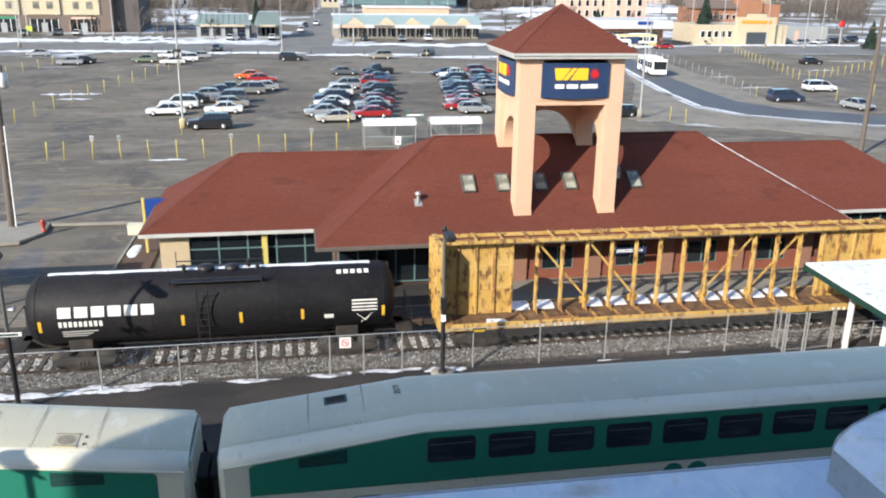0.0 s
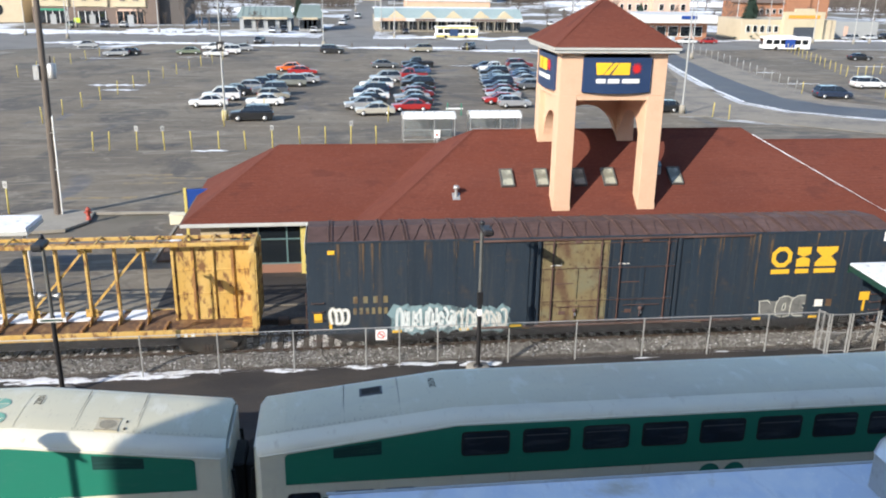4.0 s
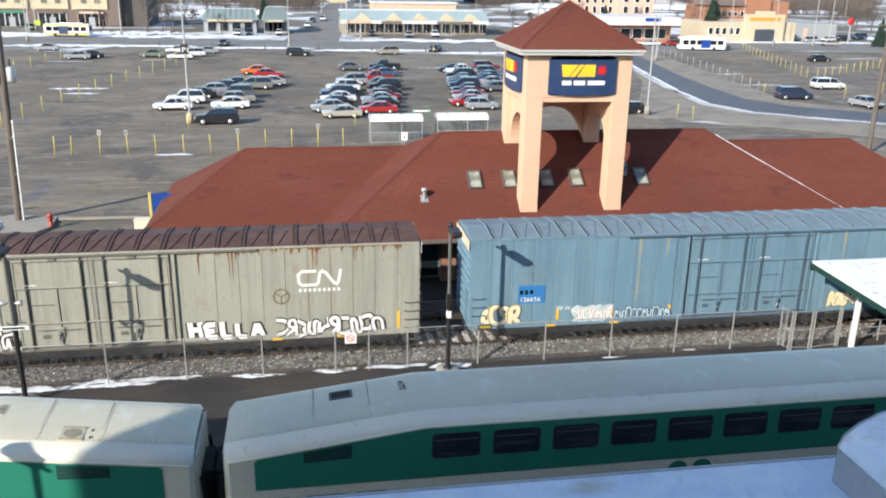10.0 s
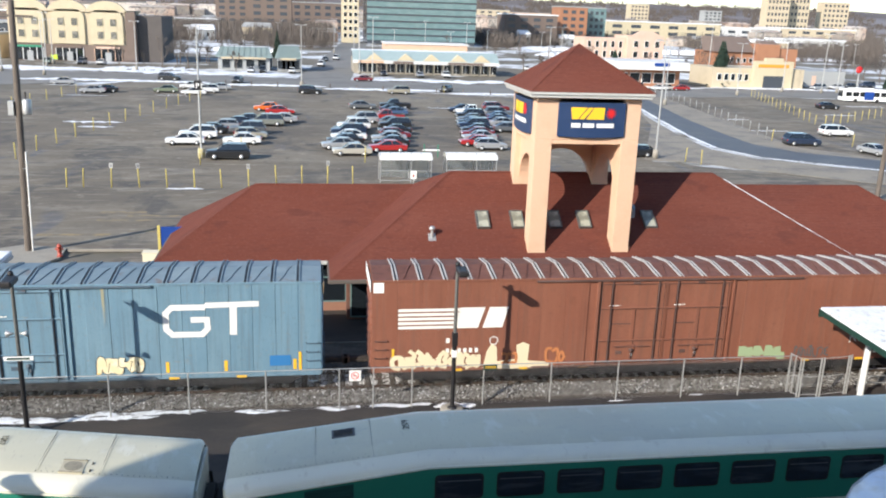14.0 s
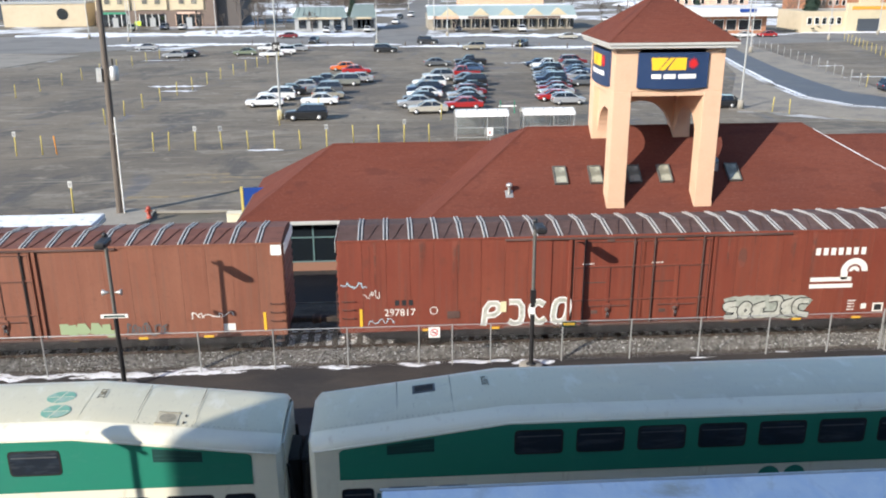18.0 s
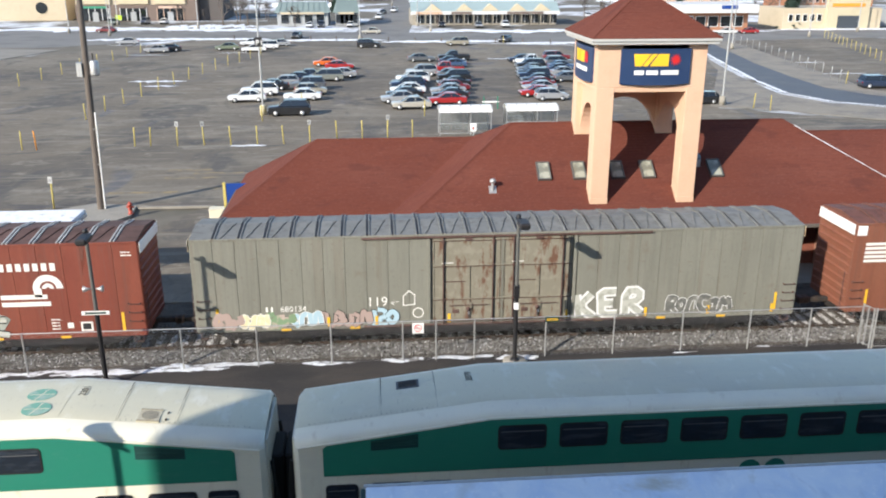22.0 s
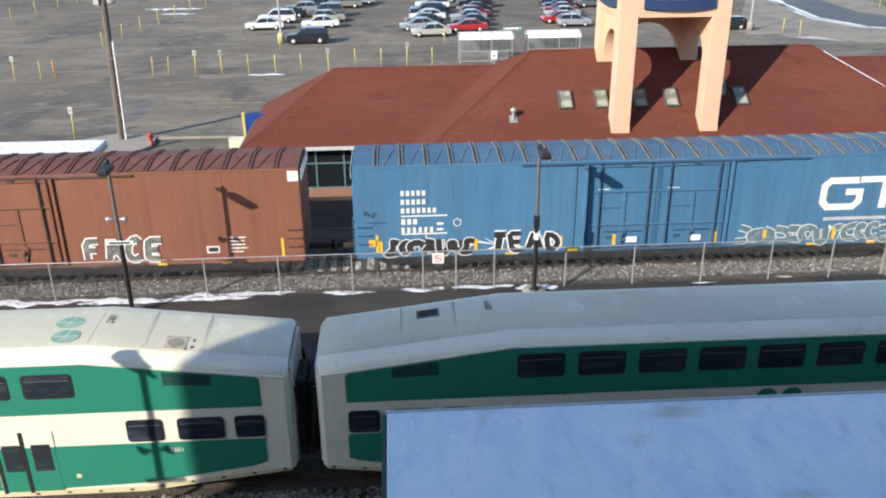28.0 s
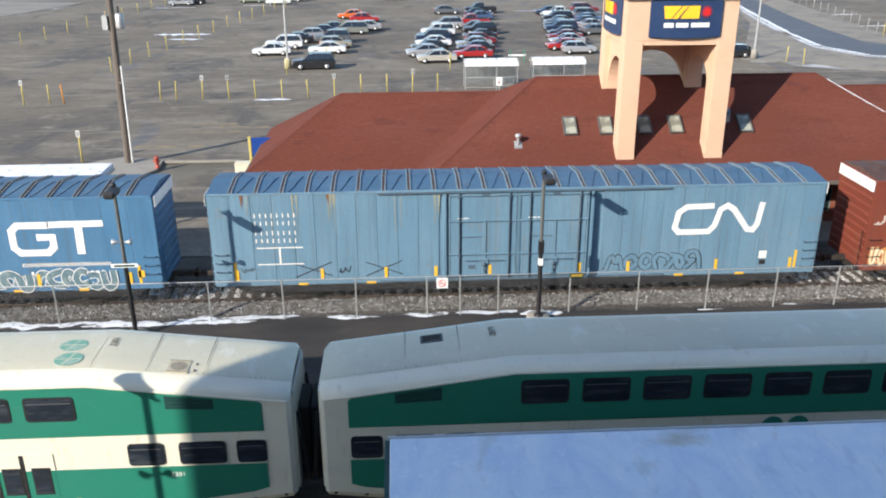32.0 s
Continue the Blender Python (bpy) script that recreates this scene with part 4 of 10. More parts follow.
def arch(x0, x1, y0, y1, along):
    """A wall over an arched opening between two columns."""
    n = 18
    span0, span1 = (x0 + CW, x1 - CW) if along == "x" else (y0 + CW, y1 - CW)
    mid, half = (span0 + span1) / 2, (span1 - span0) / 2
    low = [(span0, 7.0)] + [(mid - half * math.cos(math.pi * k / n), 7.0 + 1.9 * math.sin(math.pi * k / n)) for k in range(1, n)] + [(span1, 7.0)]
    ring = low + [(span1, TZB + 0.0), (span0, TZB + 0.0)]
    if along == "x":
        return G().slab([(u, y0, z) for u, z in ring], (0, 0.55, 0))
    return G().slab([(x0, u, z) for u, z in ring], (0.55, 0, 0))


part("lintel", G().box(TX0 + CW, TY0 + 0.03, TZB - 0.22, TX1 - CW, TY0 + 0.6, TZB), M["stucco"], tower)
part("arch", arch(TX0, TX1, TY1 - 0.57, TY1, "x"), M["stucco"], tower)
part("arch", arch(TX0 + 0.3, TX1, TY0, TY1, "y"), M["stucco"], tower)
part("arch", arch(TX1 - 0.85, TX1, TY0, TY1, "y"), M["stucco"], tower)
part("lintel", G().box(TX0 + 0.03, TY0 + CW, TZB - 0.22, TX0 + 0.3, TY1 - CW, TZB), M["stucco"], tower)
part("upper_wall", G().box(TX0, TY0, TZB, TX1, TY1, TZ, 0.02), M["stucco"], tower)
c = part("cornice", G().box(TX0 - 0.42, TY0 - 0.42, TZ, TX1 + 0.42, TY1 + 0.42, TZ + 0.16, 0.03), M["trim"], tower, "pale grey cornice")
part("drip_edge", G().box(TX0 - 0.5, TY0 - 0.5, TZ + 0.16, TX1 + 0.5, TY1 + 0.5, TZ + 0.3, 0.02), M["trim"], c)
TR = part("tower_roof", G().slab([(TX0 - 0.5, TY0 - 0.5, TZ + 0.3), (TX1 + 0.5, TY0 - 0.5, TZ + 0.3), (TX1 + 0.5, TY1 + 0.5, TZ + 0.3), (TX0 - 0.5, TY1 + 0.5, TZ + 0.3)], (0, 0, 0.03)), M["shingle"], tower, "red-brown shingle pyramid roof")
apex = ((TX0 + TX1) / 2, (TY0 + TY1) / 2, 14.75)
cs = [(TX0 - 0.5, TY0 - 0.5, TZ + 0.32), (TX1 + 0.5, TY0 - 0.5, TZ + 0.32), (TX1 + 0.5, TY1 + 0.5, TZ + 0.32), (TX0 - 0.5, TY1 + 0.5, TZ + 0.32)]
for k in range(4):
    roof_quad("roof_face", [cs[k], cs[(k + 1) % 4], apex, apex], 22, M["shingle"], TR)
    part("hip_cap", G().beam(cs[k], apex, 0.1, 0.03), M["shingle"], TR)
snow_line((11.6, 42.3, 12.75), (12.1, 42.75, 13.1), 0.08, 9)


def station_sign(at, w=3.55, h=1.72):
    s = thing("station_sign", "navy station sign with yellow slanted blocks and a red leaf shape", "sign", at, "tower signs")
    part("backing", G().box(-w / 2 + 0.1, 0.0, -h / 2 - 0.08, w / 2 - 0.1, 0.1, h / 2 + 0.2), M["sign_blue"], s)
    n, g = 12, G()
    front = []
    for k in range(n + 1):
        u = -1 + 2 * k / n
        front.append((u * w / 2, -0.12 - 0.1 * (1 - u * u)))
    bow = 0.07
    lo = [(x, y, -h / 2 - bow * (1 - (2 * x / w) ** 2)) for x, y in front]
    hi = [(x, y, h / 2) for x, y in front]
    bl = [(x, 0.0, -h / 2 - bow * (1 - (2 * x / w) ** 2)) for x, y in front]
    bh = [(x, 0.0, h / 2) for x, y in front]
    g.loft([bl, lo, hi, bh, bl], closed=False, caps=False)
    g.slab([lo[0], hi[0], bh[0], bl[0]], (0.001, 0, 0))
    g.slab([lo[-1], hi[-1], bh[-1], bl[-1]], (-0.001, 0, 0))
    part("panel", g, M["sign_blue"], s, "bowed navy panel")
    yf = lambda x: -0.125 - 0.1 * (1 - (2 * x / w) ** 2)

    def patch(pts, mat, nm):
        part(nm, G().slab([(x, yf(x) - 0.004, z) for x, z in pts], (0, -0.02, 0)), mat, s)

    z0, z1 = 0.02, 0.62
    patch([(-1.16, z1), (-0.3, z1), (-0.78, z0), (-1.08, z0)], M["yellow"], "yellow_block")
    patch([(-0.22, z1), (0.02, z1), (-0.46, z0), (-0.72, z0)], M["yellow"], "yellow_block")
    patch([(0.08, z1), (0.62, z1), (0.6, z0), (-0.34, z0)], M["yellow"], "yellow_block")
    leaf = []
    for k in range(22):
        a = math.pi / 2 + 2 * math.pi * k / 22
        r = 0.31 if k % 2 == 0 else 0.15
        leaf.append((0.97 + r * math.cos(a), 0.33 + r * math.sin(a)))
    patch(leaf, M["red"], "red_leaf_shape")
    for a, b in ((-1.1, -0.62), (-0.5, 0.1), (0.24, 1.16)):
        patch([(a, -0.4), (b, -0.4), (b, -0.18), (a, -0.18)], M["white"], "text_bar")
    return s


station_sign(pose((TX0 + TX1) / 2 + 0.13, TY0, 11.08))
station_sign(pose(TX0, (TY0 + TY1) / 2, 11.08, 0, 0, -90))

# the canopy on the far side, left of the station
cn = thing("station_canopy", "flat white platform canopy on slim posts", "canopy", pose(-14.85, 40.6, 0))
part("roof_deck", G().box(-9.0, 0, 3.78, 0.0, 2.3, 4.0, 0.03), M["snow"], cn, "snow-white flat roof")
part("fascia", G().box(-9.02, -0.03, 3.6, 0.03, 2.33, 3.78, 0.01), M["trim"], cn)
for x in (-8.5, -4.5, -0.6):
    part("post", G().box(x - 0.08, 1.3, 0, x + 0.08, 1.46, 3.62, 0.01), M["white"], cn)

# ---------------- parked double-deck coaches ----------------
CY0, CY1 = 19.3, 22.3


def disc(r, z, th, n=28):
    return G().slab([(r * math.cos(2 * math.pi * k / n), r * math.sin(2 * math.pi * k / n), z) for k in range(n)], (0, 0, th))


COACH_COVE = [(0.0, 0.0), (0.02, 0.22), (0.1, 0.45), (0.24, 0.64), (0.46, 0.8)]
COACH_TOP = [(0.45, 0.81), (0.56, 0.88), (0.85, 0.945), (1.5, 1.0), (2.15, 0.945), (2.44, 0.88), (2.55, 0.81)]


def coach(x_end, sgn, name, label, nwin, upper, lower, hatch, number):
    """A double-deck coach whose visible end stands at x_end; sgn is the way from that end into the coach."""
    T = thing(name, label, "railway coach", pose(x_end, 0, 0), "parked coaches")
    LEN = 25.8

    def sec(u):
        """Height of roof crown, side top and floor at distance u from the end."""
        k = max(0.0, min(1.0, u / 5.2))
        k2 = max(0.0, min(1.0, (LEN - u) / 5.2))
        k = min(k, k2)
        return 4.42 + 0.58 * k, 3.98 + 0.68 * k, 1.0 - 0.5 * min(1, k * 1.15)

    us = [0.0, 0.12, 1.0, 2.0, 3.1, 4.2, 5.2, LEN - 5.2, LEN - 2.5, LEN]
    ra, rb, rc, rd = [], [], [], []
    for i, u in enumerate(us):
        zr, zs, zb = sec(u)
        tuck = 0.16 if i == 0 else 0.0
        y0, y1 = CY0 + tuck, CY1 - tuck
        zr, zs = zr - tuck * 0.6, zs - tuck * 0.2
        x = sgn * u
        ra.append([(x, y0 + 0.02, zb), (x, y0, zs), (x, y1, zs), (x, y1 - 0.02, zb)])
        h = zr - zs
        w = (y1 - y0) / 3.0
        for row, prof in ((rb, COACH_TOP), (rc, COACH_COVE), (rd, [(3.0 - p, q) for p, q in COACH_COVE])):
            row.append([(x, y0 + p * w, zs + q * h) for p, q in prof])
    part("body", G().loft(ra), M["coach_white"], T, "cream-white side walls")
    rf = part("roof", G().loft(rb, closed=False, caps=False, smooth=True), M["coach_roofing"], T, "curved pale roof panels")
    for row in (rc, rd):
        part("roof_cove", G().loft(row, closed=False, caps=False, smooth=True), M["coach_white"], T, "smooth cream cove below the roof panels")
    # gutter strip, roof seams and rivets
    for u0, u1 in ((0.1, 5.2), (5.2, LEN - 5.2)):
        za, zb2 = sec(u0)[1], sec(u1)[1]
        part("gutter", G().beam((sgn * u0, CY0 - 0.015, za), (sgn * u1, CY0 - 0.015, zb2), 0.05, 0.05), M["coach_white"], T)
    for u in (0.75, 2.25, 3.75, 5.2) + tuple(8.2 + 3.0 * k for k in range(5)):
        zr, zs, _ = sec(u)
        g = G()
        h = zr - zs
        pts = [(sgn * u, CY0 + p, zs + q * h + 0.006) for p, q in [(0.45, 0.8)] + COACH_TOP[1:5]]
        for p, q in zip(pts[:-1], pts[1:]):
            g.beam(p, q, 0.008, 0.004)
        part("roof_seam", g, M["coach_roofing"], rf)
    g = G()

    def rivet(u, p):
        zr, zs, _ = sec(u)
        q = 0.81 + 0.19 * min(1.0, (p - 0.45) / 0.9) ** 0.6
        g.box(sgn * u - 0.01, CY0 + p - 0.01, zs + q * (zr - zs) - 0.02, sgn * u + 0.01, CY0 + p + 0.01, zs + q * (zr - zs) + 0.005)

    for u in (2.3, 3.8):
        for k in range(22):
            rivet(u, 0.55 + 1.9 * k / 21)
    for k in range(26):
        rivet(0.4 + 3.4 * k / 25, 0.52)
    for u, p in ((2.55, 0.62), (3.6, 0.62), (2.75, 0.95), (2.75, 1.1)):
        rivet(u, p)
    tagged(part("rivets", g, M["dark"], rf), kind="stuff")
    # bands of green with the end taper
    def band(pts, nm, mat, lab=""):
        return part(nm, G().slab([(sgn * u, CY0 - 0.004, z) for u, z in pts], (0, -0.008, 0)), mat, T, lab)

    band([(0.75, 3.13), (0.75, 3.96), (0.85, 4.05), (5.2, 4.62), (12.0, 4.62), (12.0, 3.13)], "green_band", M["coach_green_paint"], "deep green upper band")
    band([(12.0, 3.13), (12.0, 4.62), (LEN - 5.2, 4.62), (LEN - 0.8, 4.0), (LEN - 0.8, 3.13)], "green_band", M["coach_green_paint"], "deep green upper band")
    dx = 6.38
    band([(0.75, 1.32), (0.75, 2.1), (dx, 2.1), (dx, 0.72), (4.2, 0.78), (1.1, 1.2)], "green_band", M["coach_green_paint"], "deep green lower band")
    band([(dx + 1.62, 0.72), (dx + 1.62, 2.1), (LEN - 0.8, 2.1), (LEN - 0.8, 1.3), (LEN - 5, 0.75)], "green_band", M["coach_green_paint"], "deep green lower band")

    def window(u, z0, w, h, nm="window"):
        c = 0.1
        a, b = u, u + w
        ring = [(a + c, z0), (b - c, z0), (b - 0.03, z0 + 0.03), (b, z0 + c), (b, z0 + h - c), (b - 0.03, z0 + h - 0.03), (b - c, z0 + h), (a + c, z0 + h), (a + 0.03, z0 + h - 0.03), (a, z0 + h - c), (a, z0 + c), (a + 0.03, z0 + 0.03)]
        o = part(nm, G().slab([(sgn * p, CY0 - 0.014, z) for p, z in ring], (0, -0.012, 0)), M["rubber"], T, "rounded dark window")
        m = ((a + b) / 2, z0 + h / 2)
        part("pane", G().slab([(sgn * (m[0] + (p - m[0]) * 0.93), CY0 - 0.0265, m[1] + (z - m[1]) * 0.88) for p, z in ring], (0, -0.004, 0)), M["coach_glass"], o)
        part("inner_rail", G().box(min(sgn * (a + 0.08), sgn * (b - 0.08)), CY0 - 0.034, z0 + h * 0.72, max(sgn * (a + 0.08), sgn * (b - 0.08)), CY0 - 0.031, z0 + h * 0.76), M["seat_grey"], o)

    for u in upper:
        window(u, 3.71 if sgn > 0 else 3.63, 1.3, 0.73)
    for u, w in lower:
        window(u, 2.16, w, 0.7)
    # slanted louvre near the end
    lv = part("louvre", G().slab([(sgn * u, CY0 - 0.013, z) for u, z in ((2.0, 3.85), (2.0, 4.14), (3.25, 4.3), (3.25, 3.9))], (0, -0.006, 0)), M["louvre_green"], T, "dark green louvre grille")
    for k in range(3):
        part("slat", G().beam((sgn * 2.05, CY0 - 0.022, 3.92 + 0.09 * k), (sgn * 3.2, CY0 - 0.022, 3.98 + 0.1 * k), 0.012, 0.02), M["louvre_green"], lv)
    # doors
    bx = lambda u0, u1, ya, z0, yb, z1, c=0.0: G().box(min(sgn * u0, sgn * u1), CY0 - yb, z0, max(sgn * u0, sgn * u1), CY0 - ya, z1, c)
    dr = part("door_leaf", bx(dx, dx + 1.62, 0.004, 0.62, 0.012, 2.62), M["coach_white"], T, "double sliding door")
    part("door_panel", bx(dx, dx + 0.79, 0.0125, 0.66, 0.018, 2.1), M["coach_green_paint"], dr, "green lower door panel")
    part("door_panel", bx(dx + 0.9, dx + 1.5, 0.0125, 0.66, 0.018, 2.1), M["coach_green_paint"], dr, "green lower door panel")
    for a in (dx + 0.12, dx + 0.9):
        part("door_window", bx(a, a + 0.5, 0.018, 1.34, 0.026, 2.2, 0.003), M["rubber"], dr)
        part("door_pane", bx(a + 0.04, a + 0.46, 0.026, 1.39, 0.029, 2.15), M["coach_glass"], dr)
    for a in (dx + 0.79, dx + 1.5):
        part("door_seal", bx(a, a + 0.1, 0.0125, 0.62, 0.03, 2.6), M["rubber"], dr, "black rubber door seal")
    part("button_plate", bx(dx - 0.55, dx - 0.42, 0.013, 1.05, 0.018, 1.18), M["coach_cream"], T)
    # end wall posts, bellows and undergear
    part("end_frame", G().box(min(0, -sgn * 0.06), CY0 + 0.35, 1.0, max(0, -sgn * 0.06), CY1 - 0.35, 4.1), M["coach_white"], T)
    part("bellows", G().box(min(0, -sgn * 0.36), 20.15, 1.05, max(0, -sgn * 0.36), 21.45, 3.3, 0.05), M["rubber"], T, "black rubber gangway bellows")
    for y in (19.75, 21.85):
        part("jumper_cable", G().rod((-sgn * 0.12, y, 3.4), (-sgn * 0.3, y, 1.2), 0.05), M["rubber"], T)
    part("sill_strip", G().slab([(sgn * u, CY0 - 0.004, z) for u, z in ((0.1, 1.0), (0.1, 1.09), (4.2, 0.66), (LEN - 4.2, 0.66), (LEN, 1.0), (LEN - 4.2, 0.5), (4.2, 0.5))], (0, -0.01, 0)), M["coach_cream"], T, "cream lower edge")
    for b in (3.2, LEN - 3.2):
        bg = part("bogie", G().box(min(sgn * (b - 1.6), sgn * (b + 1.6)), 19.75, 0.32, max(sgn * (b - 1.6), sgn * (b + 1.6)), 21.85, 0.62, 0.05), M["dark"], T)
        for w in (-1.25, 1.25):
            part("wheel", G().turn([(0, 0), (0.42, 0), (0.42, 0.12), (0.1, 0.14), (0, 0.14)], 20, axis="y", at=(sgn * (b + w), 19.98, RAIL_Z + 0.42)), M["rail"], bg)
    for k in range(9):
        u = 0.25 + 0.85 * k
        z = sec(u)[2] + 0.05
        part("step_bracket", G().box(min(sgn * u, sgn * (u + 0.1)), CY0 - 0.03, z, max(sgn * u, sgn * (u + 0.1)), CY0 - 0.005, z + 0.05), M["dark"], T)
    # roof hatch
    u, y, kind = hatch
    zr, zs, _ = sec(u)
    sl = math.degrees(math.atan(0.58 / 5.2)) * -sgn if u < 5.2 else 0
    if kind == "square":
        h = part("roof_hatch", G().box(-0.28, -0.29, -0.01, 0.28, 0.29, 0.02, 0.005), M["coach_hatch"], T, "square pale hatch plate", pose(sgn * u, CY0 + y, zr - 0.005 - (1.5 - y) * 0.04, 3, sl))
        part("fan_opening", disc(0.21, 0.02, 0.008), M["coach_fan"], h)
        for y_ in (-0.28, 0.25):
            part("hatch_rim", G().box(-0.29, y_, 0.015, 0.29, y_ + 0.03, 0.035), M["coach_fan"], h)
        part("latch", G().box(0.42, -0.2, 0.0, 0.46, -0.12, 0.03), M["dark"], h)
        part("latch", G().box(0.42, 0.12, 0.0, 0.46, 0.2, 0.03), M["dark"], h)
    else:
        h = part("roof_hatch", G().box(-0.32, -0.2, -0.01, 0.32, 0.2, 0.02, 0.005), M["seat_grey"], T, "small dark hatch", pose(sgn * u, CY0 + y, zr - 0.005 - (1.5 - y) * 0.04, 3, sl))
        part("grille", G().box(-0.26, -0.15, 0.02, 0.26, 0.15, 0.026), M["dark"], h)
    t = pose(sgn * 5.0, CY0 + 1.7, sec(5.0)[0] - 0.004, 0, 0, 90)
    lettering(T, number, 0.27, M["dark"], pose(sgn * 4.85, CY0 + 1.55, sec(4.85)[0] + 0.018, 0, 0, 90))
    if sgn < 0:
        lettering(T, number, 0.2, M["white"], pose(-3.35, CY0 - 0.016, 1.78, 90))
    return T


M["louvre_green"] = material("dark_green_louvre", (0.008, 0.05, 0.045), 0.6, spots=[((0.02, 0.09, 0.075), 6, 0.5, 0.65, (0.3, 1, 3), 0.6)])
M["coach_glass"] = material("dim_coach_window", (0.02, 0.026, 0.036), 0.12, spec=0.8, spots=[((0.07, 0.08, 0.095), 1.1, 0.5, 0.62, (0.6, 1, 3.5), 0.7), ((0.03, 0.045, 0.07), 3, 0.5, 0.7, ONE, 0.6)])
M["coach_fan"] = material("beige_fan_mesh", (0.3, 0.27, 0.2), 0.8, spots=[((0.2, 0.18, 0.14), 12, 0.5, 0.65, ONE, 0.7)])
M["coach_hatch"] = material("beige_hatch_plate", (0.5, 0.45, 0.33), 0.6, spots=[((0.36, 0.32, 0.23), 5, 0.5, 0.7, ONE, 0.6)])
M["seat_grey"] = material("dim_grey_interior", (0.09, 0.095, 0.1), 0.5)
M["coach_cream"] = material("coach_cream_edge", (0.66, 0.56, 0.36), 0.5, spots=[((0.5, 0.42, 0.27), 2, 0.5, 0.7, ONE, 0.6)])
right_coach = coach(-2.3, 1, "bilevel_coach", "green and white double-deck railway coach standing in shade", 9, [5.36 + 1.652 * k for k in range(9)], [(0.78, 0.86), (1.95, 1.15), (3.3, 0.9)], (3.05, 1.85, "dark"), "2079")
left_coach = coach(-3.06, -1, "bilevel_coach", "green and white double-deck railway coach half in sunlight", 9, [5.56 + 1.652 * k for k in range(9)], [(0.72, 0.8), (1.8, 1.25), (3.45, 0.95)], (2.98, 0.76, "square"), "2301")
# round green emblem shapes, plain
for xx, zz in ((10.08, 2.76), (10.8, 2.76)):
    part("round_emblem", ring_geo(xx + 2.3, zz - 0.02, 0.02, 0.31, CY0 - 0.005, 0.006), M["coach_green_paint"], right_coach, "plain green half disc")
for ex, ey, ez, tilt in ((-5.98, 20.92, 5.0, 0.5), (-5.86, 20.16, 4.989, 3.1)):
    part("roof_emblem", disc(0.37, 0.0, 0.008), M["coach_film"], left_coach, "faded plain green disc", pose(ex, ey, ez, tilt) @ Matrix.Diagonal((1.0, 0.86, 1, 1)))
    for turn in (0, 74):
        part("emblem_gap", G().box(-0.33, -0.014, 0.009 + turn * 1e-5, 0.33, 0.014, 0.012 + turn * 1e-5), M["coach_roofing"], left_coach, "", pose(ex, ey, ez, tilt) @ pose(0, 0, 0, 0, 0, turn))

# ---------------- the near platform's canopy, frosted white ----------------
nc = thing("platform_canopy", "frost-covered flat platform canopy with green edge", "canopy")
part("roof_deck", G().box(-0.42, 8.6, 3.985, 16.5, 17.4, 4.06, 0.03), M["snow_roof"], nc, "frosted pale blue-white roof membrane")
part("fascia", G().box(-0.54, 8.57, 3.5, 16.53, 17.43, 3.98, 0.01), M["canopy_green"], nc, "dark green fascia")
part("edge_trim", G().box(-0.47, 17.36, 4.04, 16.55, 17.45, 4.09, 0.01), M["galv"], nc)
part("seam", G().box(-0.4, 12.95, 4.06, 16.4, 13.0, 4.064), M["snow_roof"], nc)
for x in (1.0, 8.0, 15.0):
    part("post", G().rod((x, 14.5, 0), (x, 14.5, 3.52), 0.12, n=12), M["white"], nc)
bn = thing("canopy_crossover", "raised barrel roof section over the canopy, frosted white", "canopy")
A, B = [], []
for k in range(13):
    a = math.pi * k / 12
    A.append((12.75 + 3.4 * (1 - math.cos(a)) , 16.45, 5.0 + 1.25 * math.sin(a)))
    B.append((12.75 + 3.4 * (1 - math.cos(a)) , 9.0, 5.0 + 1.25 * math.sin(a)))
part("barrel_roof", G().loft([A, B], closed=False, caps=False, smooth=True), M["snow_roof"], bn)
part("end_wall", G().slab(A, (0, -0.08, 0)), M["galv"], bn)
part("side_wall", G().box(12.75, 9.0, 4.08, 12.85, 16.4, 5.0), M["galv"], bn)

# the canopy on the far platform at the right
fc = thing("far_platform_canopy", "white-roofed green-edged platform canopy on white posts", "canopy", pose(21.6, 0, 0))
part("roof_deck", G().slab([(0.0, 26.0, 4.12), (30, 26.0, 4.12), (30, 31.5, 4.28), (0.0, 31.5, 4.28)], (0, 0, 0.1)), M["snow"], fc, "snow-covered white roof")
part("fascia", G().slab([(-0.04, 25.95, 3.88), (0.04, 25.95, 3.88), (0.04, 31.55, 4.05), (-0.04, 31.55, 4.05)], (0, 0, 0.24)), M["canopy_green"], fc, "dark green fascia")
part("fascia", G().box(-0.04, 25.9, 3.75, 30, 25.98, 4.14), M["canopy_green"], fc)
part("fascia", G().box(-0.04, 31.5, 3.93, 30, 31.56, 4.3), M["canopy_green"], fc)
for x in (1.75, 3.6):
    part("post", G().rod((x, 30.4, 0), (x, 30.4, 4.1), 0.13, n=14), M["white"], fc, "white round post")
part("blue_panel", G().box(3.3, 30.1, 2.6, 4.0, 30.2, 3.0, 0.01), M["canopy_blue"], fc, "bright blue panel")

# the building from which the camera looks out
hb = thing("near_building", "tall plain building behind the viewer that shades the coaches", "building", kind="structure")
part("front_wall", G().box(-28.2, -14.0, 0, 60, -0.6, 22.6), M["concrete"], hb)

# ---------------- freight train ----------------
CAR_SCALE, CAR_LIFT = 0.978, 0.351  # wagon bodies are drawn in a little and raised on their bogies
CARS = []  # (thing, left end of the car along the train in metres)
FY = -1.58  # near side of a wagon from its middle


def decal(parent, nm, ring, mat, y=FY - 0.014, lab=""):
    return part(nm, G().slab([(x, y, z) for x, z in ring], (0, -0.005, 0)), mat, parent, lab)


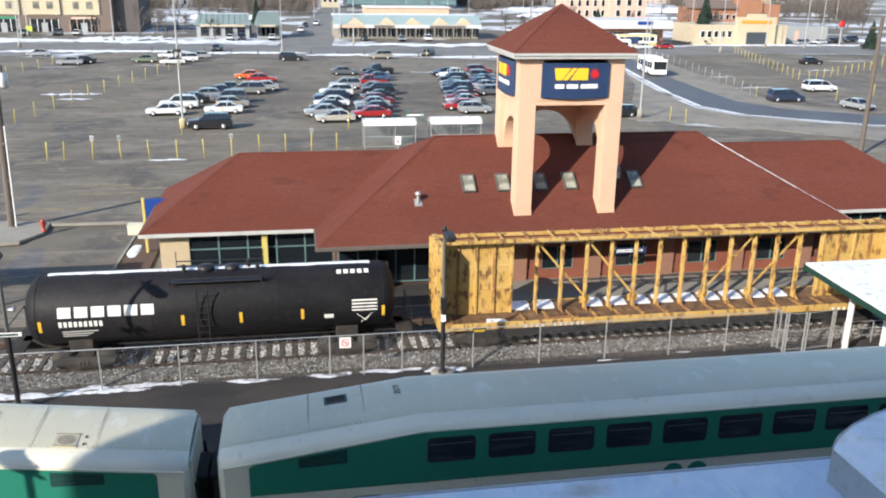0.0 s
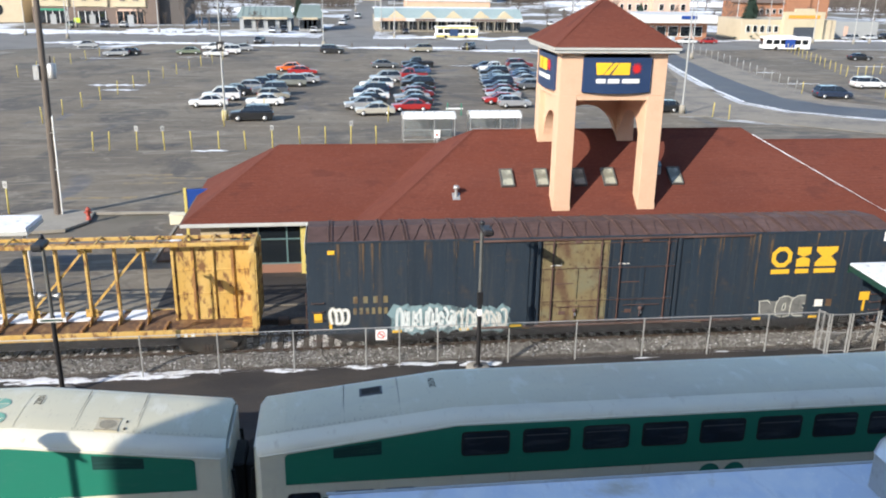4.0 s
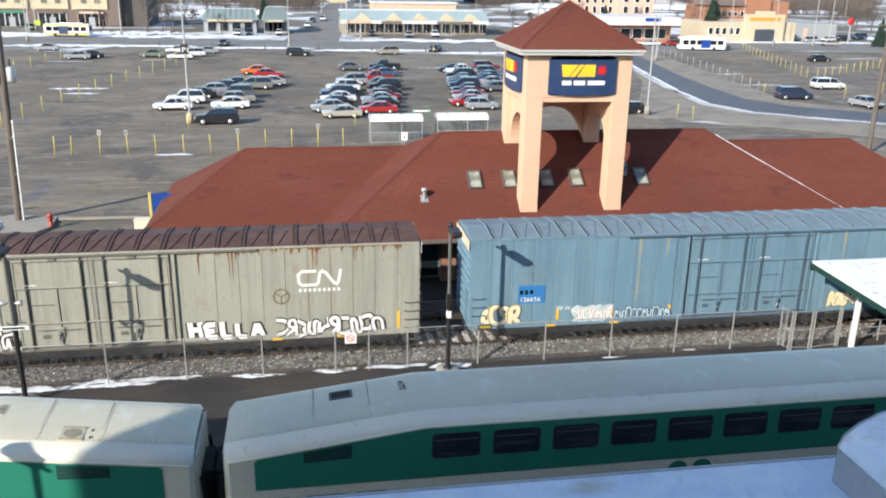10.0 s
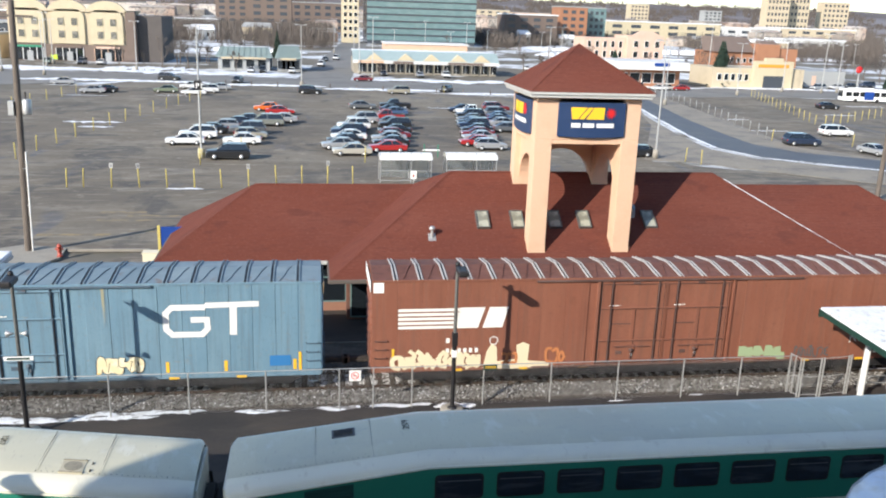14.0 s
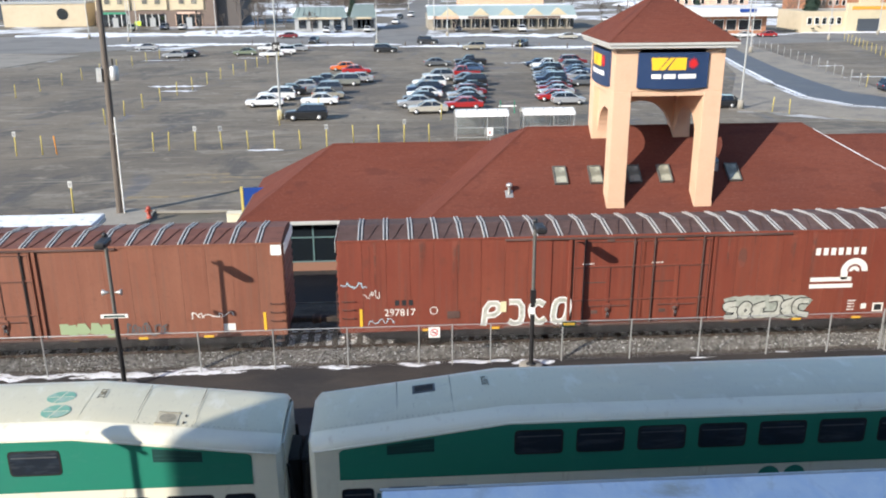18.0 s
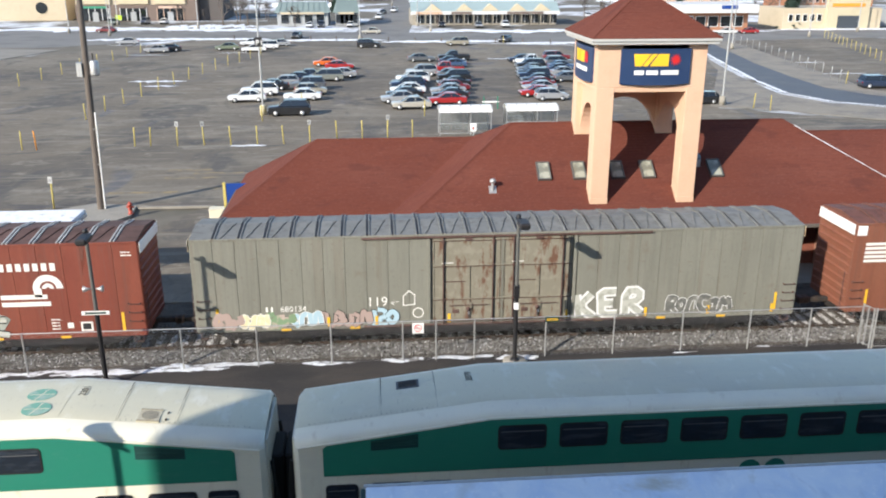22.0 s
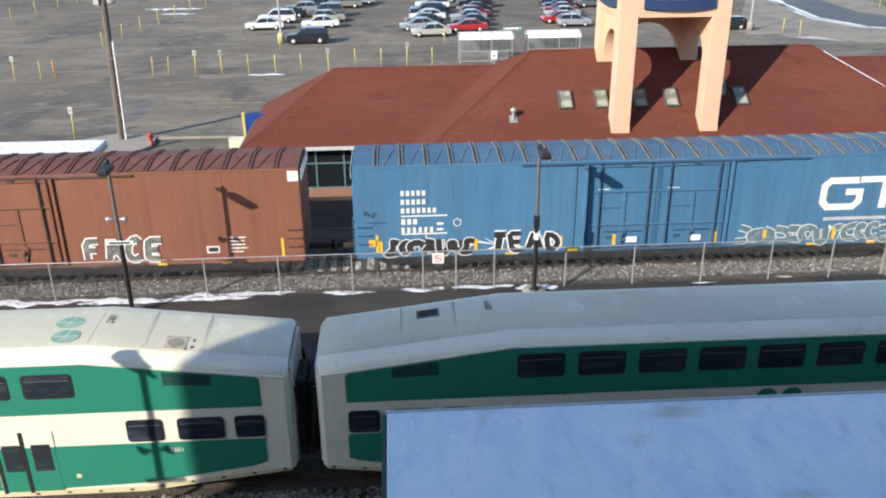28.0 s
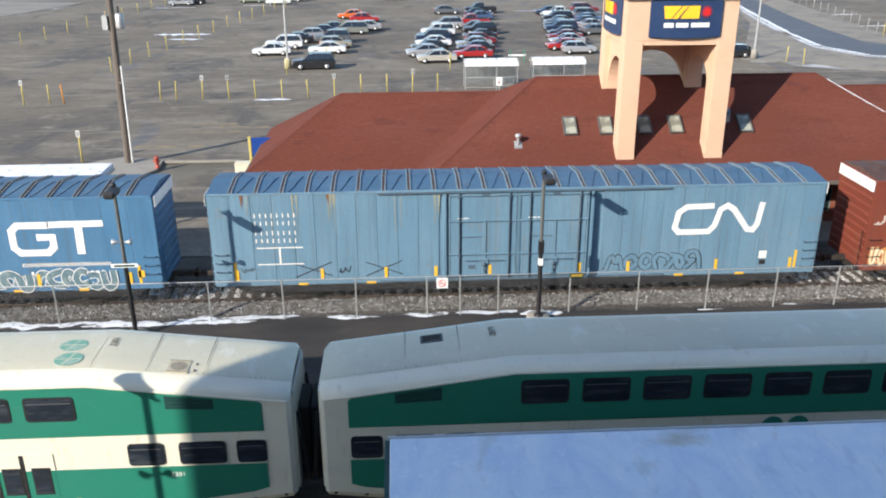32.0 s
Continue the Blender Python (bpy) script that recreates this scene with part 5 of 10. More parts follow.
def bar(parent, x, z, w, h, mat, nm="text_bar", y=FY - 0.014, skew=0.0):
    return decal(parent, nm, [(x, z), (x + w, z), (x + w + skew, z + h), (x + skew, z + h)], mat, y)


def lines(parent, x, z, w, h, n, mat, seed=1):
    """Small lettering that cannot be read, as plain bars."""
    r = random.Random(seed)
    hh = h / (n * 2 - 1)
    g = G()
    for k in range(n):
        z0, w1 = z + h - hh - k * 2 * hh, w * r.uniform(0.65, 1)
        x0 = x
        while x0 < x + w1:
            ww = min(r.uniform(0.12, 0.3), x + w1 - x0)
            g.box(x0, FY - 0.019, z0, x0 + ww, FY - 0.014, z0 + hh * 0.75)
            x0 += ww + 0.035
    return tagged(part("text_bar", g, mat, parent), kind="stuff")


def row_of_blocks(parent, x, z, n, w, h, gap, mat):
    """A row of plain blocks, one for each sign of a marking."""
    g = G()
    for k in range(n):
        x0 = x + k * (w + gap)
        g.box(x0, FY - 0.019, z + 0.04 * h, x0 + w * 0.8, FY - 0.014, z + 0.92 * h)
    return tagged(part("text_bar", g, mat, parent), kind="stuff")


def smooth_path(path, rounds=2):
    """Rounds the corners of a path of (x, z)."""
    for _ in range(rounds):
        out = [path[0]]
        for p, q in zip(path[:-1], path[1:]):
            out += [(0.75 * p[0] + 0.25 * q[0], 0.75 * p[1] + 0.25 * q[1]), (0.25 * p[0] + 0.75 * q[0], 0.25 * p[1] + 0.75 * q[1])]
        path = out + [path[-1]]
    return path


def ribbon(path, wd, y, closed=False):
    """A thin painted band of width wd along a path of (x, z), as one strip."""
    rings, m = [], len(path)
    for k, p in enumerate(path):
        if closed and k in (0, m - 1):
            a, b = Vector(path[m - 2]), Vector(path[1])
        else:
            a, b = Vector(path[max(k - 1, 0)]), Vector(path[min(k + 1, m - 1)])
        d0, d1 = Vector(p) - a, b - Vector(p)
        d = (d0.normalized() if d0.length > 1e-6 else Vector((0, 0))) + (d1.normalized() if d1.length > 1e-6 else Vector((0, 0)))
        d = d.normalized() if d.length > 1e-6 else Vector((1, 0))
        n = Vector((-d.y, d.x))
        turn = abs(n.dot(d1.normalized())) if d1.length > 1e-6 else 0
        w = wd / 2 / max(0.75, math.sqrt(max(0.0, 1 - turn * turn)))
        yy = y - 0.00006 * k
        rings.append([(p[0] + n.x * w, yy, p[1] + n.y * w), (p[0] - n.x * w, yy, p[1] - n.y * w), (p[0] - n.x * w, yy - 0.003, p[1] - n.y * w), (p[0] + n.x * w, yy - 0.003, p[1] + n.y * w)])
    return G().loft(rings)


# abstract bends, each a path in a unit box
BENDS = [[(0.1, 0), (0.05, 0.9), (0.9, 1.0), (0.95, 0.0)], [(0.95, 0.9), (0.3, 1.1), (0.0, 0.5), (0.35, -0.1), (1.0, 0.15)], [(0.9, 1.0), (0.1, 0.95), (0.2, 0.5), (0.9, 0.5), (0.85, 0.0), (0.05, 0.05)],
         [(0.05, 1.0), (0.1, 0.1), (0.5, -0.1), (0.9, 0.1), (0.95, 1.0)], [(0.1, 0.0), (0.2, 1.0), (0.9, 0.9), (0.8, 0.5), (0.2, 0.5), (0.95, 0.0)], [(0.0, 0.8), (0.6, 1.0), (0.5, 0.4), (1.0, 0.0), (0.2, 0.1)],
         [(0.5, 0.0), (0.0, 0.4), (0.5, 1.0), (1.0, 0.5), (0.5, 0.05)], [(0.0, 0.0), (0.3, 0.9), (0.55, 0.3), (0.75, 1.0), (1.0, 0.0)]]


# plain strokes of the signs that can be read, each in a unit box
STROKES = {
    "A": [[(0, 0), (0.5, 1.05), (1, 0)], [(0.2, 0.36), (0.8, 0.36)]], "C": [[(1, 0.85), (0.55, 1.05), (0.05, 0.75), (0.05, 0.25), (0.5, -0.05), (1, 0.15)]],
    "E": [[(1, 1), (0, 1), (0, 0.5), (0, 0), (1, 0)], [(0, 0.5), (0.8, 0.5)]], "H": [[(0, 0), (0, 1)], [(1, 0), (1, 1)], [(0, 0.5), (1, 0.5)]],
    "D": [[(0, 0), (0, 1), (0.7, 0.95), (1, 0.5), (0.7, 0.05), (0, 0)]], "F": [[(1, 1), (0, 1), (0, 0)], [(0, 0.5), (0.8, 0.5)]], "T": [[(0, 1), (1, 1)], [(0.5, 1), (0.5, 0)]],
    "J": [[(0.2, 1), (1, 1), (1, 0.1), (0.5, -0.05), (0, 0.1)]], "K": [[(0, 0), (0, 1)], [(1, 1.05), (0.12, 0.5), (1, -0.05)]], "L": [[(0, 1), (0, 0), (1, 0)]],
    "N": [[(0, 0), (0, 1), (1, 0), (1, 1)]], "O": [[(0.5, 0), (0, 0.1), (0, 0.9), (0.5, 1.02), (1, 0.9), (1, 0.1), (0.5, 0)]],
    "P": [[(0, 0), (0, 1), (0.95, 1), (0.95, 0.5), (0, 0.45)]], "R": [[(0, 0), (0, 1), (0.95, 1), (0.95, 0.55), (0.1, 0.5), (1.05, 0)]],
}


def graffiti(parent, x, z, w, h, seed, fill, line, letters=None, shade=None, text="", fat=0.3, rim=0.09):
    """A painted tag: thick sprayed bands with an outline; abstract bends unless a text can be read."""
    r = random.Random(seed)
    n = len(text) or int((letters or max(3, int(w / (h * 0.75)))) * 1.5)
    base = FY - 0.016
    pw = w / n
    tag = None
    for k in range(n):
        under, over = G(), G()
        tilt, dz, hh = r.uniform(-0.16, 0.16), r.uniform(-0.05, 0.05) * h, h * r.uniform(0.76, 0.94)
        if text:
            strokes, inner = STROKES[text[k]], 0.62
        else:
            bend, flip, rot = r.choice(BENDS), r.random() < 0.5, r.random() < 0.6
            strokes, inner = [[((1 - (v if rot else u)) if flip else (v if rot else u), (1 - u) if rot else v) for u, v in bend]], 1.0
        th = min(pw, h) * fat * r.uniform(0.85, 1.15)
        for j, st in enumerate(strokes):
            e = 0.03 if text else 0.12
            pts = [(x + k * pw + pw * (0.5 + (u - 0.5) * inner + r.uniform(-e, e) + tilt * (v - 0.5)), z + 0.06 * h + dz + th / 2 + (hh - th) * (v + r.uniform(-e, e) * 0.6)) for u, v in st]
            pts = smooth_path(pts, 1 if text else 2)
            for geo, wd, y in ((under, th + rim * h, base - 0.004 * k - 0.0004 * j), (over, th, base - 0.004 * k - 0.003 - 0.0004 * j)):
                b = ribbon(pts, wd, y)
                geo.add(b.v, b.f)
        cut = len(under.f)
        under.add(over.v, over.f)
        me = under.mesh("sprayed_sign", line)
        me.materials.append(fill)
        me.polygons.foreach_set("material_index", [0] * cut + [1] * (len(under.f) - cut))
        if tag is None:
            tag = part("graffiti", me, None, parent, "sprayed tag of overlapping outlined bends" if not text else "sprayed block letters with an outline")
        else:
            part("sprayed_sign", me, None, tag)
    if shade:
        m = n * 3
        back = [(x + w * (k + 0.3) / m, z + h * (0.5 + r.uniform(-0.12, 0.12))) for k in range(m)]
        part("backing", ribbon(smooth_path(back, 1), h * 0.9, base + 0.003), shade, tag)
    return tag


def scribble(parent, x, z, w, h, seed, mat, n=9, th=0.035):
    r = random.Random(seed)
    pts = [(x + w * k / (2 * n) + r.uniform(-0.08, 0.08) * w, z + h * r.random()) for k in range(2 * n + 1)]
    g = ribbon(smooth_path(pts, 1), th * 0.8, FY - 0.018)
    return part("scribble", g, mat, parent, "thin sprayed scribble")


def wheelset(parent, x):
    for s in (-0.7525, 0.7525):
        part("wheel", G().turn([(0, -0.07), (0.42, -0.07), (0.43, 0.05), (0.46, 0.07), (0.2, 0.07), (0.1, 0.02), (0, 0.02)], 20, axis="y", at=(x, s, RAIL_Z + 0.43)), M["dark"], parent)
    part("axle", G().rod((x, -0.7, RAIL_Z + 0.43), (x, 0.7, RAIL_Z + 0.43), 0.08), M["dark"], parent)


def truck(parent, x):
    b = part("bogie", G().box(x - 0.35, -1.05, 0.32, x + 0.35, 1.05, 0.68, 0.05), M["dark"], parent, "cast steel bogie")
    for s in (-1.0, 1.0):
        g = G()
        g.slab([(x - 1.25, s - 0.07, 0.6), (x - 0.9, s - 0.07, 0.72), (x + 0.9, s - 0.07, 0.72), (x + 1.25, s - 0.07, 0.6), (x + 1.2, s - 0.07, 0.42), (x + 0.45, s - 0.07, 0.24), (x - 0.45, s - 0.07, 0.24), (x - 1.2, s - 0.07, 0.42)], (0, 0.14, 0))
        part("side_frame", g, M["dark"], b)
        for d in (-0.16, 0, 0.16):
            part("spring", G().rod((x + d, s * 1.06, 0.3), (x + d, s * 1.06, 0.55), 0.06, n=8), M["rail"], b)
    for d in (-0.89, 0.89):
        wheelset(b, x + d)


def coupler(parent, x0, x1):
    part("drawbar", G().box(min(x0, x1), -0.14, 0.62, max(x0, x1), 0.14, 0.86, 0.03), M["dark"], parent)
    part("coupler_knuckle", G().box(x1 - 0.16, -0.22, 0.58, x1 + 0.16, 0.22, 0.92, 0.06), M["rail"], parent)
    part("air_hose", G().rod((x0, 0.35, 0.7), (x1, 0.4, 0.45), 0.035), M["rubber"], parent)


ZS, ZE, BL = 0.74, 4.97, 26.8


def boxcar(label, paint, roof, rib, door=None, panels=25, bars=None, hw_mat=None, white_ends=True, pos=0.0, roof_edge=None, patches=(), slant_mat=None, joint=0.007, seam_mat=None, band=None):
    """A long high-cube boxcar with two plug doors; its left end is at x = 0."""
    T = thing("boxcar", label, "boxcar", pose(0, TRACK_Y, 0), "freight train")
    hw = hw_mat or M["black"]
    part("body", G().box(0.03, FY + 0.045, ZS, BL - 0.03, -FY, ZE - 0.02), paint, T)
    pw = BL / panels
    d0, d1 = 10.2, 16.4
    pane = {}
    for k in range(panels):
        a, b = k * pw, (k + 1) * pw
        if b > d0 + 0.1 and a < d1 - 0.1:
            continue
        if "p" not in pane:
            g = G()
            g.box(joint, FY, ZS + 0.01, pw - joint, FY + 0.06, ZE - 0.03, min(0.012, joint))
            pane["p"] = g.mesh("side_panel", paint)
        part("side_panel", pane["p"], None, T, at=pose(a, 0, 0))
    # side sill and eave rails
    part("eave_rail", G().box(0, FY - 0.03, ZE - 0.1, BL, FY + 0.05, ZE, 0.01), roof_edge or paint, T)
    part("side_sill", G().box(0.02, FY - 0.01, ZS - 0.04, BL - 0.02, FY + 0.12, ZS + 0.01, 0.008), paint, T)
    part("fishbelly_sill", G().slab([(0.6, FY + 0.06, ZS - 0.03), (BL - 0.6, FY + 0.06, ZS - 0.03), (BL - 1.4, FY + 0.06, 0.3), (1.4, FY + 0.06, 0.3)], (0, 0.1, 0)), M["black"], T, "black underframe sill")
    part("centre_sill", G().box(0.0, -0.3, 0.4, BL, 0.3, ZS), M["dark"], T)
    # doors
    for j, a in enumerate((d0 + 0.08, (d0 + d1) / 2 + 0.06)):
        w = (d1 - d0) / 2 - 0.14
        D = part("plug_door", G().box(a, FY - 0.02, ZS + 0.12, a + w, FY + 0.05, ZE - 0.2, 0.015), (door[j] if door else paint), T, "plug door with locking bars")
        skin = door[j] if door else paint
        for z in (ZS + 0.2, 1.95, 3.5, ZE - 0.3):
            part("door_beam", G().box(a - 0.04, FY - 0.075, z, a + w + 0.04, FY - 0.02, z + 0.05, 0.01), skin, D)
            # dark strip standing in for the shadow line under each beam
            part("beam_flange", G().box(a - 0.04, FY - 0.06, z - 0.035, a + w + 0.04, FY - 0.02, z, 0.004), hw, D)
        for xx in (a + 0.42, a + w - 0.36):
            # black strip drawn as the rod's shadow on the door
            part("rod_gap", G().box(xx - 0.02, FY - 0.026, ZS + 0.1, xx + 0.065, FY - 0.018, ZE - 0.2), M["black"], D, "black strip painted as the lock rod's shadow")
            part("lock_rod", G().rod((xx, FY - 0.1, ZS + 0.02), (xx, FY - 0.1, ZE - 0.12), 0.028, n=8), hw, D)
            for z in (1.0, 1.95, 3.5, 4.6):
                part("rod_bracket", G().box(xx - 0.06, FY - 0.12, z - 0.05, xx + 0.06, FY - 0.06, z + 0.05, 0.01), hw, D)
        for xx in (a, a + w):
            part("door_edge", G().box(xx - 0.03, FY - 0.05, ZS + 0.1, xx + 0.03, FY + 0.03, ZE - 0.18, 0.008), skin, D)
            part("edge_seal", G().box(xx - 0.055, FY - 0.028, ZS + 0.1, xx - 0.03, FY + 0.03, ZE - 0.18), M["black"], D, "black rubber seal")
        m = a + w * 0.52
        part("crank_post", G().box(m - 0.11, FY - 0.05, 1.0, m + 0.06, FY - 0.02, 3.48, 0.008), skin, D)
        # black strip drawn as shade along the post's right side
        part("post_gap", G().box(m + 0.06, FY - 0.026, 1.0, m + 0.095, FY - 0.018, 3.48), M["black"], D)
        part("door_crank", G().turn([(0.0, 0.0), (0.1, 0.0), (0.1, 0.05), (0.05, 0.08), (0, 0.08)], 14, axis="y", at=(m - 0.02, FY - 0.14, 1.5)), hw, D)
        part("crank_lever", G().beam((m - 0.02, FY - 0.14, 1.5), (m - 0.06, FY - 0.14, 1.12), 0.03, 0.05), hw, D)
        part("crank_box", G().box(m - 0.2, FY - 0.085, 1.35, m + 0.16, FY - 0.05, 1.78, 0.015), skin, D)
        part("latch_box", G().box(m - 0.72, FY - 0.05, 1.28, m - 0.42, FY - 0.02, 1.45, 0.012), hw, D)
        part("white_plate", G().box(m - 0.05, FY - 0.1, 1.22, m + 0.06, FY - 0.09, 1.36), M["mark_white"], D, "small white plate")
        part("side_rail", G().box(a + 0.42, FY - 0.04, 2.74, m - 0.11, FY - 0.02, 2.79, 0.008), hw, D)
        part("handle_bar", G().rod((m - 0.85, FY - 0.11, 1.68), (m + 0.85, FY - 0.11, 1.68), 0.018, n=6), hw, D)
        part("door_hanger", G().box(m - 0.16, FY - 0.1, ZE - 0.32, m + 0.16, FY - 0.03, ZE - 0.2, 0.015), hw, D)
        lines(D, a + 0.35, 3.5, 0.7, 0.18, 2, M["mark_white"], j + 3)
        for q in D.children:
            if q.name.startswith("text_bar"):
                q.location.y -= 0.012
    part("door_track", G().box(7.2, FY - 0.1, ZE - 0.17, 19.9, FY - 0.02, ZE - 0.08, 0.012), hw, T)
    part("door_track", G().box(7.2, FY - 0.09, ZS - 0.02, 19.9, FY - 0.01, ZS + 0.08, 0.012), hw, T)
    for xx in (d0 - 0.12, d1 + 0.12, (d0 + d1) / 2):
        part("door_post", G().box(xx - 0.07, FY - 0.05, ZS, xx + 0.07, FY + 0.04, ZE - 0.1, 0.012), paint, T)
    # roof: low gable, straight seam caps and slanting ribs
    R = part("roof", G().slab([(0, FY, ZE), (0, 0, ZE + 0.2), (0, -FY, ZE), (0, -FY, ZE - 0.05), (0, FY, ZE - 0.05)], (BL, 0, 0)), roof, T, "ribbed steel roof")
    n = 24
    a = G()
    for dx in (-0.075, 0.075):
        a.loft([[(dx - 0.032, y, z), (dx + 0.032, y, z), (dx + 0.026, y, z + 0.055), (dx - 0.026, y, z + 0.055)] for y, z in ((FY - 0.02, ZE - 0.01), (0, ZE + 0.19), (-FY + 0.02, ZE - 0.01))])
    # channel between the ribs; the default black paints in its shade
    mid = G().loft([[(-0.04, y, z), (0.04, y, z), (0.04, y, z + 0.02), (-0.04, y, z + 0.02)] for y, z in ((FY - 0.01, ZE), (0, ZE + 0.2), (-FY + 0.01, ZE))])
    channel = mid.mesh("seam_channel", seam_mat or M["black"])
    cap = a.mesh("roof_seam", rib)
    b = G()
    prev = None
    for k in range(7):
        u = k / 6
        x = 0.5 * (u - 0.5) + 0.03 * math.sin(2 * math.pi * u)
        p = (x, FY * (1 - u) * 0.97 - 0.03, ZE + 0.015 + 0.2 * u)
        if prev:
            b.beam(prev, p, 0.026, 0.04)
        prev = p
    slant = b.mesh("roof_rib", slant_mat or roof)
    for k in range(n):
        x = BL * (k + 0.9) / (n + 0.8)
        part("roof_seam", cap, None, R, at=pose(x, 0, 0))
        part("seam_channel", channel, None, R, at=pose(x, 0, 0))
        if k < n - 1:
            part("roof_rib", slant, None, R, at=pose(x + BL / (n + 0.8) / 2, 0, 0))
    # corrugated ends, ladders, corner boards
    for e, s in ((0.0, -1), (BL, 1)):
        E = part("end_wall", G().box(e - 0.03, FY + 0.02, ZS, e + 0.03, -FY - 0.02, ZE - 0.02), paint, T, "corrugated end wall")
        for k in range(10):
            z = ZS + 0.25 + k * 0.38
            g = G()
            g.loft([[(e, y, z - 0.13 * f), (e + s * 0.09, y, z - 0.05 * f), (e + s * 0.09, y, z + 0.05 * f), (e, y, z + 0.13 * f)] for y, f in ((FY + 0.12, 0.3), (FY + 0.45, 1), (-FY - 0.45, 1), (-FY - 0.12, 0.3))])
            part("corrugation", g, paint, E)
        if white_ends:
            part("white_band", G().box(e + s * 0.1 - 0.008, FY + 0.03, ZE - 0.55, e + s * 0.1 + 0.008, -FY - 0.03, ZE - 0.06), band or M["white"], E, "pale high-load band")
            x0 = e + 0.02 if s < 0 else e - 0.47
        if s in patches:
            bar(T, x0, ZE - 0.57, 0.45, 0.46, M["white"], "corner_patch")
        for z in (1.0, 1.4, 1.8, 2.2):
            x0 = e + 0.12 if s < 0 else e - 0.62
            rung = G().rod((x0, FY - 0.09, z), (x0 + 0.5, FY - 0.09, z), 0.016, n=6)
            for xx in (x0, x0 + 0.5):
                rung.box(xx - 0.015, FY - 0.1, z - 0.03, xx + 0.015, FY, z + 0.03)
            part("ladder_rung", rung, hw, T)
        part("end_ladder_rail", G().rod((e + s * 0.13, FY + 0.25, 0.6), (e + s * 0.13, FY + 0.25, 2.6), 0.018, n=6), hw, T)
        part("sill_step", G().box(e + (0.15 if s < 0 else -0.55), FY + 0.02, 0.38, e + (0.55 if s < 0 else -0.15), FY + 0.08, 0.42), hw, T)
        for xx in (e + (0.15 if s < 0 else -0.55), e + (0.52 if s < 0 else -0.18)):
            part("step_hanger", G().box(xx, FY + 0.03, 0.4, xx + 0.03, FY + 0.07, ZS), hw, T)
        bar(T, e + (0.85 if s < 0 else -0.97), 0.95, 0.12, 0.85, M["mark_yellow"], "reflector")
        coupler(T, e, e + s * 1.12)
        truck(T, e - s * 3.65)
        part("brake_rigging", G().rod((e - s * 5.3, FY + 0.5, 0.5), (e - s * 7.4, FY + 0.4, 0.42), 0.03), M["dark"], T)
    for xx in bars or (3.6, 6.6, 9.4, 17.5, 20.4, 23.2):
        bar(T, xx, ZS - 0.06, 0.42, 0.11, M["mark_yellow"], "reflector", FY - 0.016)
    part("brake_cylinder", G().turn([(0, 0), (0.2, 0), (0.2, 0.5), (0, 0.5)], 14, axis="x", at=(9.0, -0.9, 0.5)), M["dark"], T)
    part("air_tank", G().turn([(0, 0), (0.22, 0.05), (0.22, 1.0), (0, 1.05)], 14, axis="x", at=(16.4, -0.9, 0.5)), M["dark"], T)
    CARS.append((T, pos))
    return T


# worn hardware paints, darkened to carry the shadows around the door bars
M["grey_hw"] = weathered("shaded_grey_hardware", (0.12, 0.118, 0.1), 0.5, (0.17, 0.165, 0.14), (0.14, 0.08, 0.05))
M["paleblue_hw"] = weathered("blue_grey_hardware", (0.06, 0.1, 0.14), 0.5, (0.09, 0.14, 0.18), (0.12, 0.08, 0.06))
M["blue_hw"] = weathered("dark_blue_hardware", (0.03, 0.075, 0.14), 0.5, (0.045, 0.1, 0.17), (0.06, 0.05, 0.045))
U = 29.1
M["rust_dark"] = material("dark_rust", (0.05, 0.024, 0.018), 0.85, spots=[((0.09, 0.045, 0.03), 2, 0.5, 0.65, ONE, 0.7)])
M["end_cream"] = material("peeling_cream_band", (0.62, 0.5, 0.33), 0.7, spots=[((0.3, 0.16, 0.08), 2.5, 0.5, 0.62, ONE, 0.8), ((0.72, 0.68, 0.58), 1.2, 0.45, 0.6, ONE, 0.7)])
navy_car = boxcar("navy boxcar with rust streaks and a tan plug door", M["navy_paint"], M["roof_rust"], M["roof_rust"], (M["door_tan"], M["navy_paint"]), pos=-U + 0.15, hw_mat=M["roof_rust"], patches=(1,), joint=0.003, seam_mat=M["rust_dark"])
grey_car = boxcar("pale grey boxcar with rusty roof edge and white graffiti", M["grey_paint"], M["roof_rust"], M["roof_rust"], pos=0, hw_mat=M["grey_hw"], panels=28, seam_mat=M["roof_rust"])
paleblue_car = boxcar("bleached blue boxcar with yellow graffiti", M["paleblue_paint"], M["roof_blue"], M["roof_blue"], pos=U, hw_mat=M["paleblue_hw"], panels=28, band=M["end_cream"])
brown_car = boxcar("brown-red boxcar with white striped emblem", M["brown_paint"], M["roof_red"], M["rib_bright"], pos=2 * U - 0.1, hw_mat=M["roof_rust"], patches=(-1, 1), joint=0.002)
red_car = boxcar("oxide red boxcar with white wheel-like emblem", M["red_paint"], M["roof_rust"], M["rib_bright"], pos=3 * U - 0.05, panels=26, joint=0.005, hw_mat=M["roof_rust"])
olive_car = boxcar("olive grey boxcar with rusty plug doors", M["olive_paint"], M["roof_zinc"], M["roof_zinc"], (M["door_rust"],) * 2, pos=4 * U - 0.2, hw_mat=M["roof_rust"], panels=29, band=M["end_cream"])
brown_car_b = boxcar("brown-red boxcar with block graffiti at its end", M["brown_paint"], M["roof_red"], M["roof_red"], pos=5 * U, hw_mat=M["roof_rust"], patches=(-1, 1), joint=0.002, seam_mat=M["roof_rust"])
blue_car = boxcar("strong blue boxcar with large white block emblem", M["blue_paint"], M["roof_dblue"], M["roof_zinc"], pos=6 * U, hw_mat=M["blue_hw"], slant_mat=M["roof_blue"], joint=0.002)
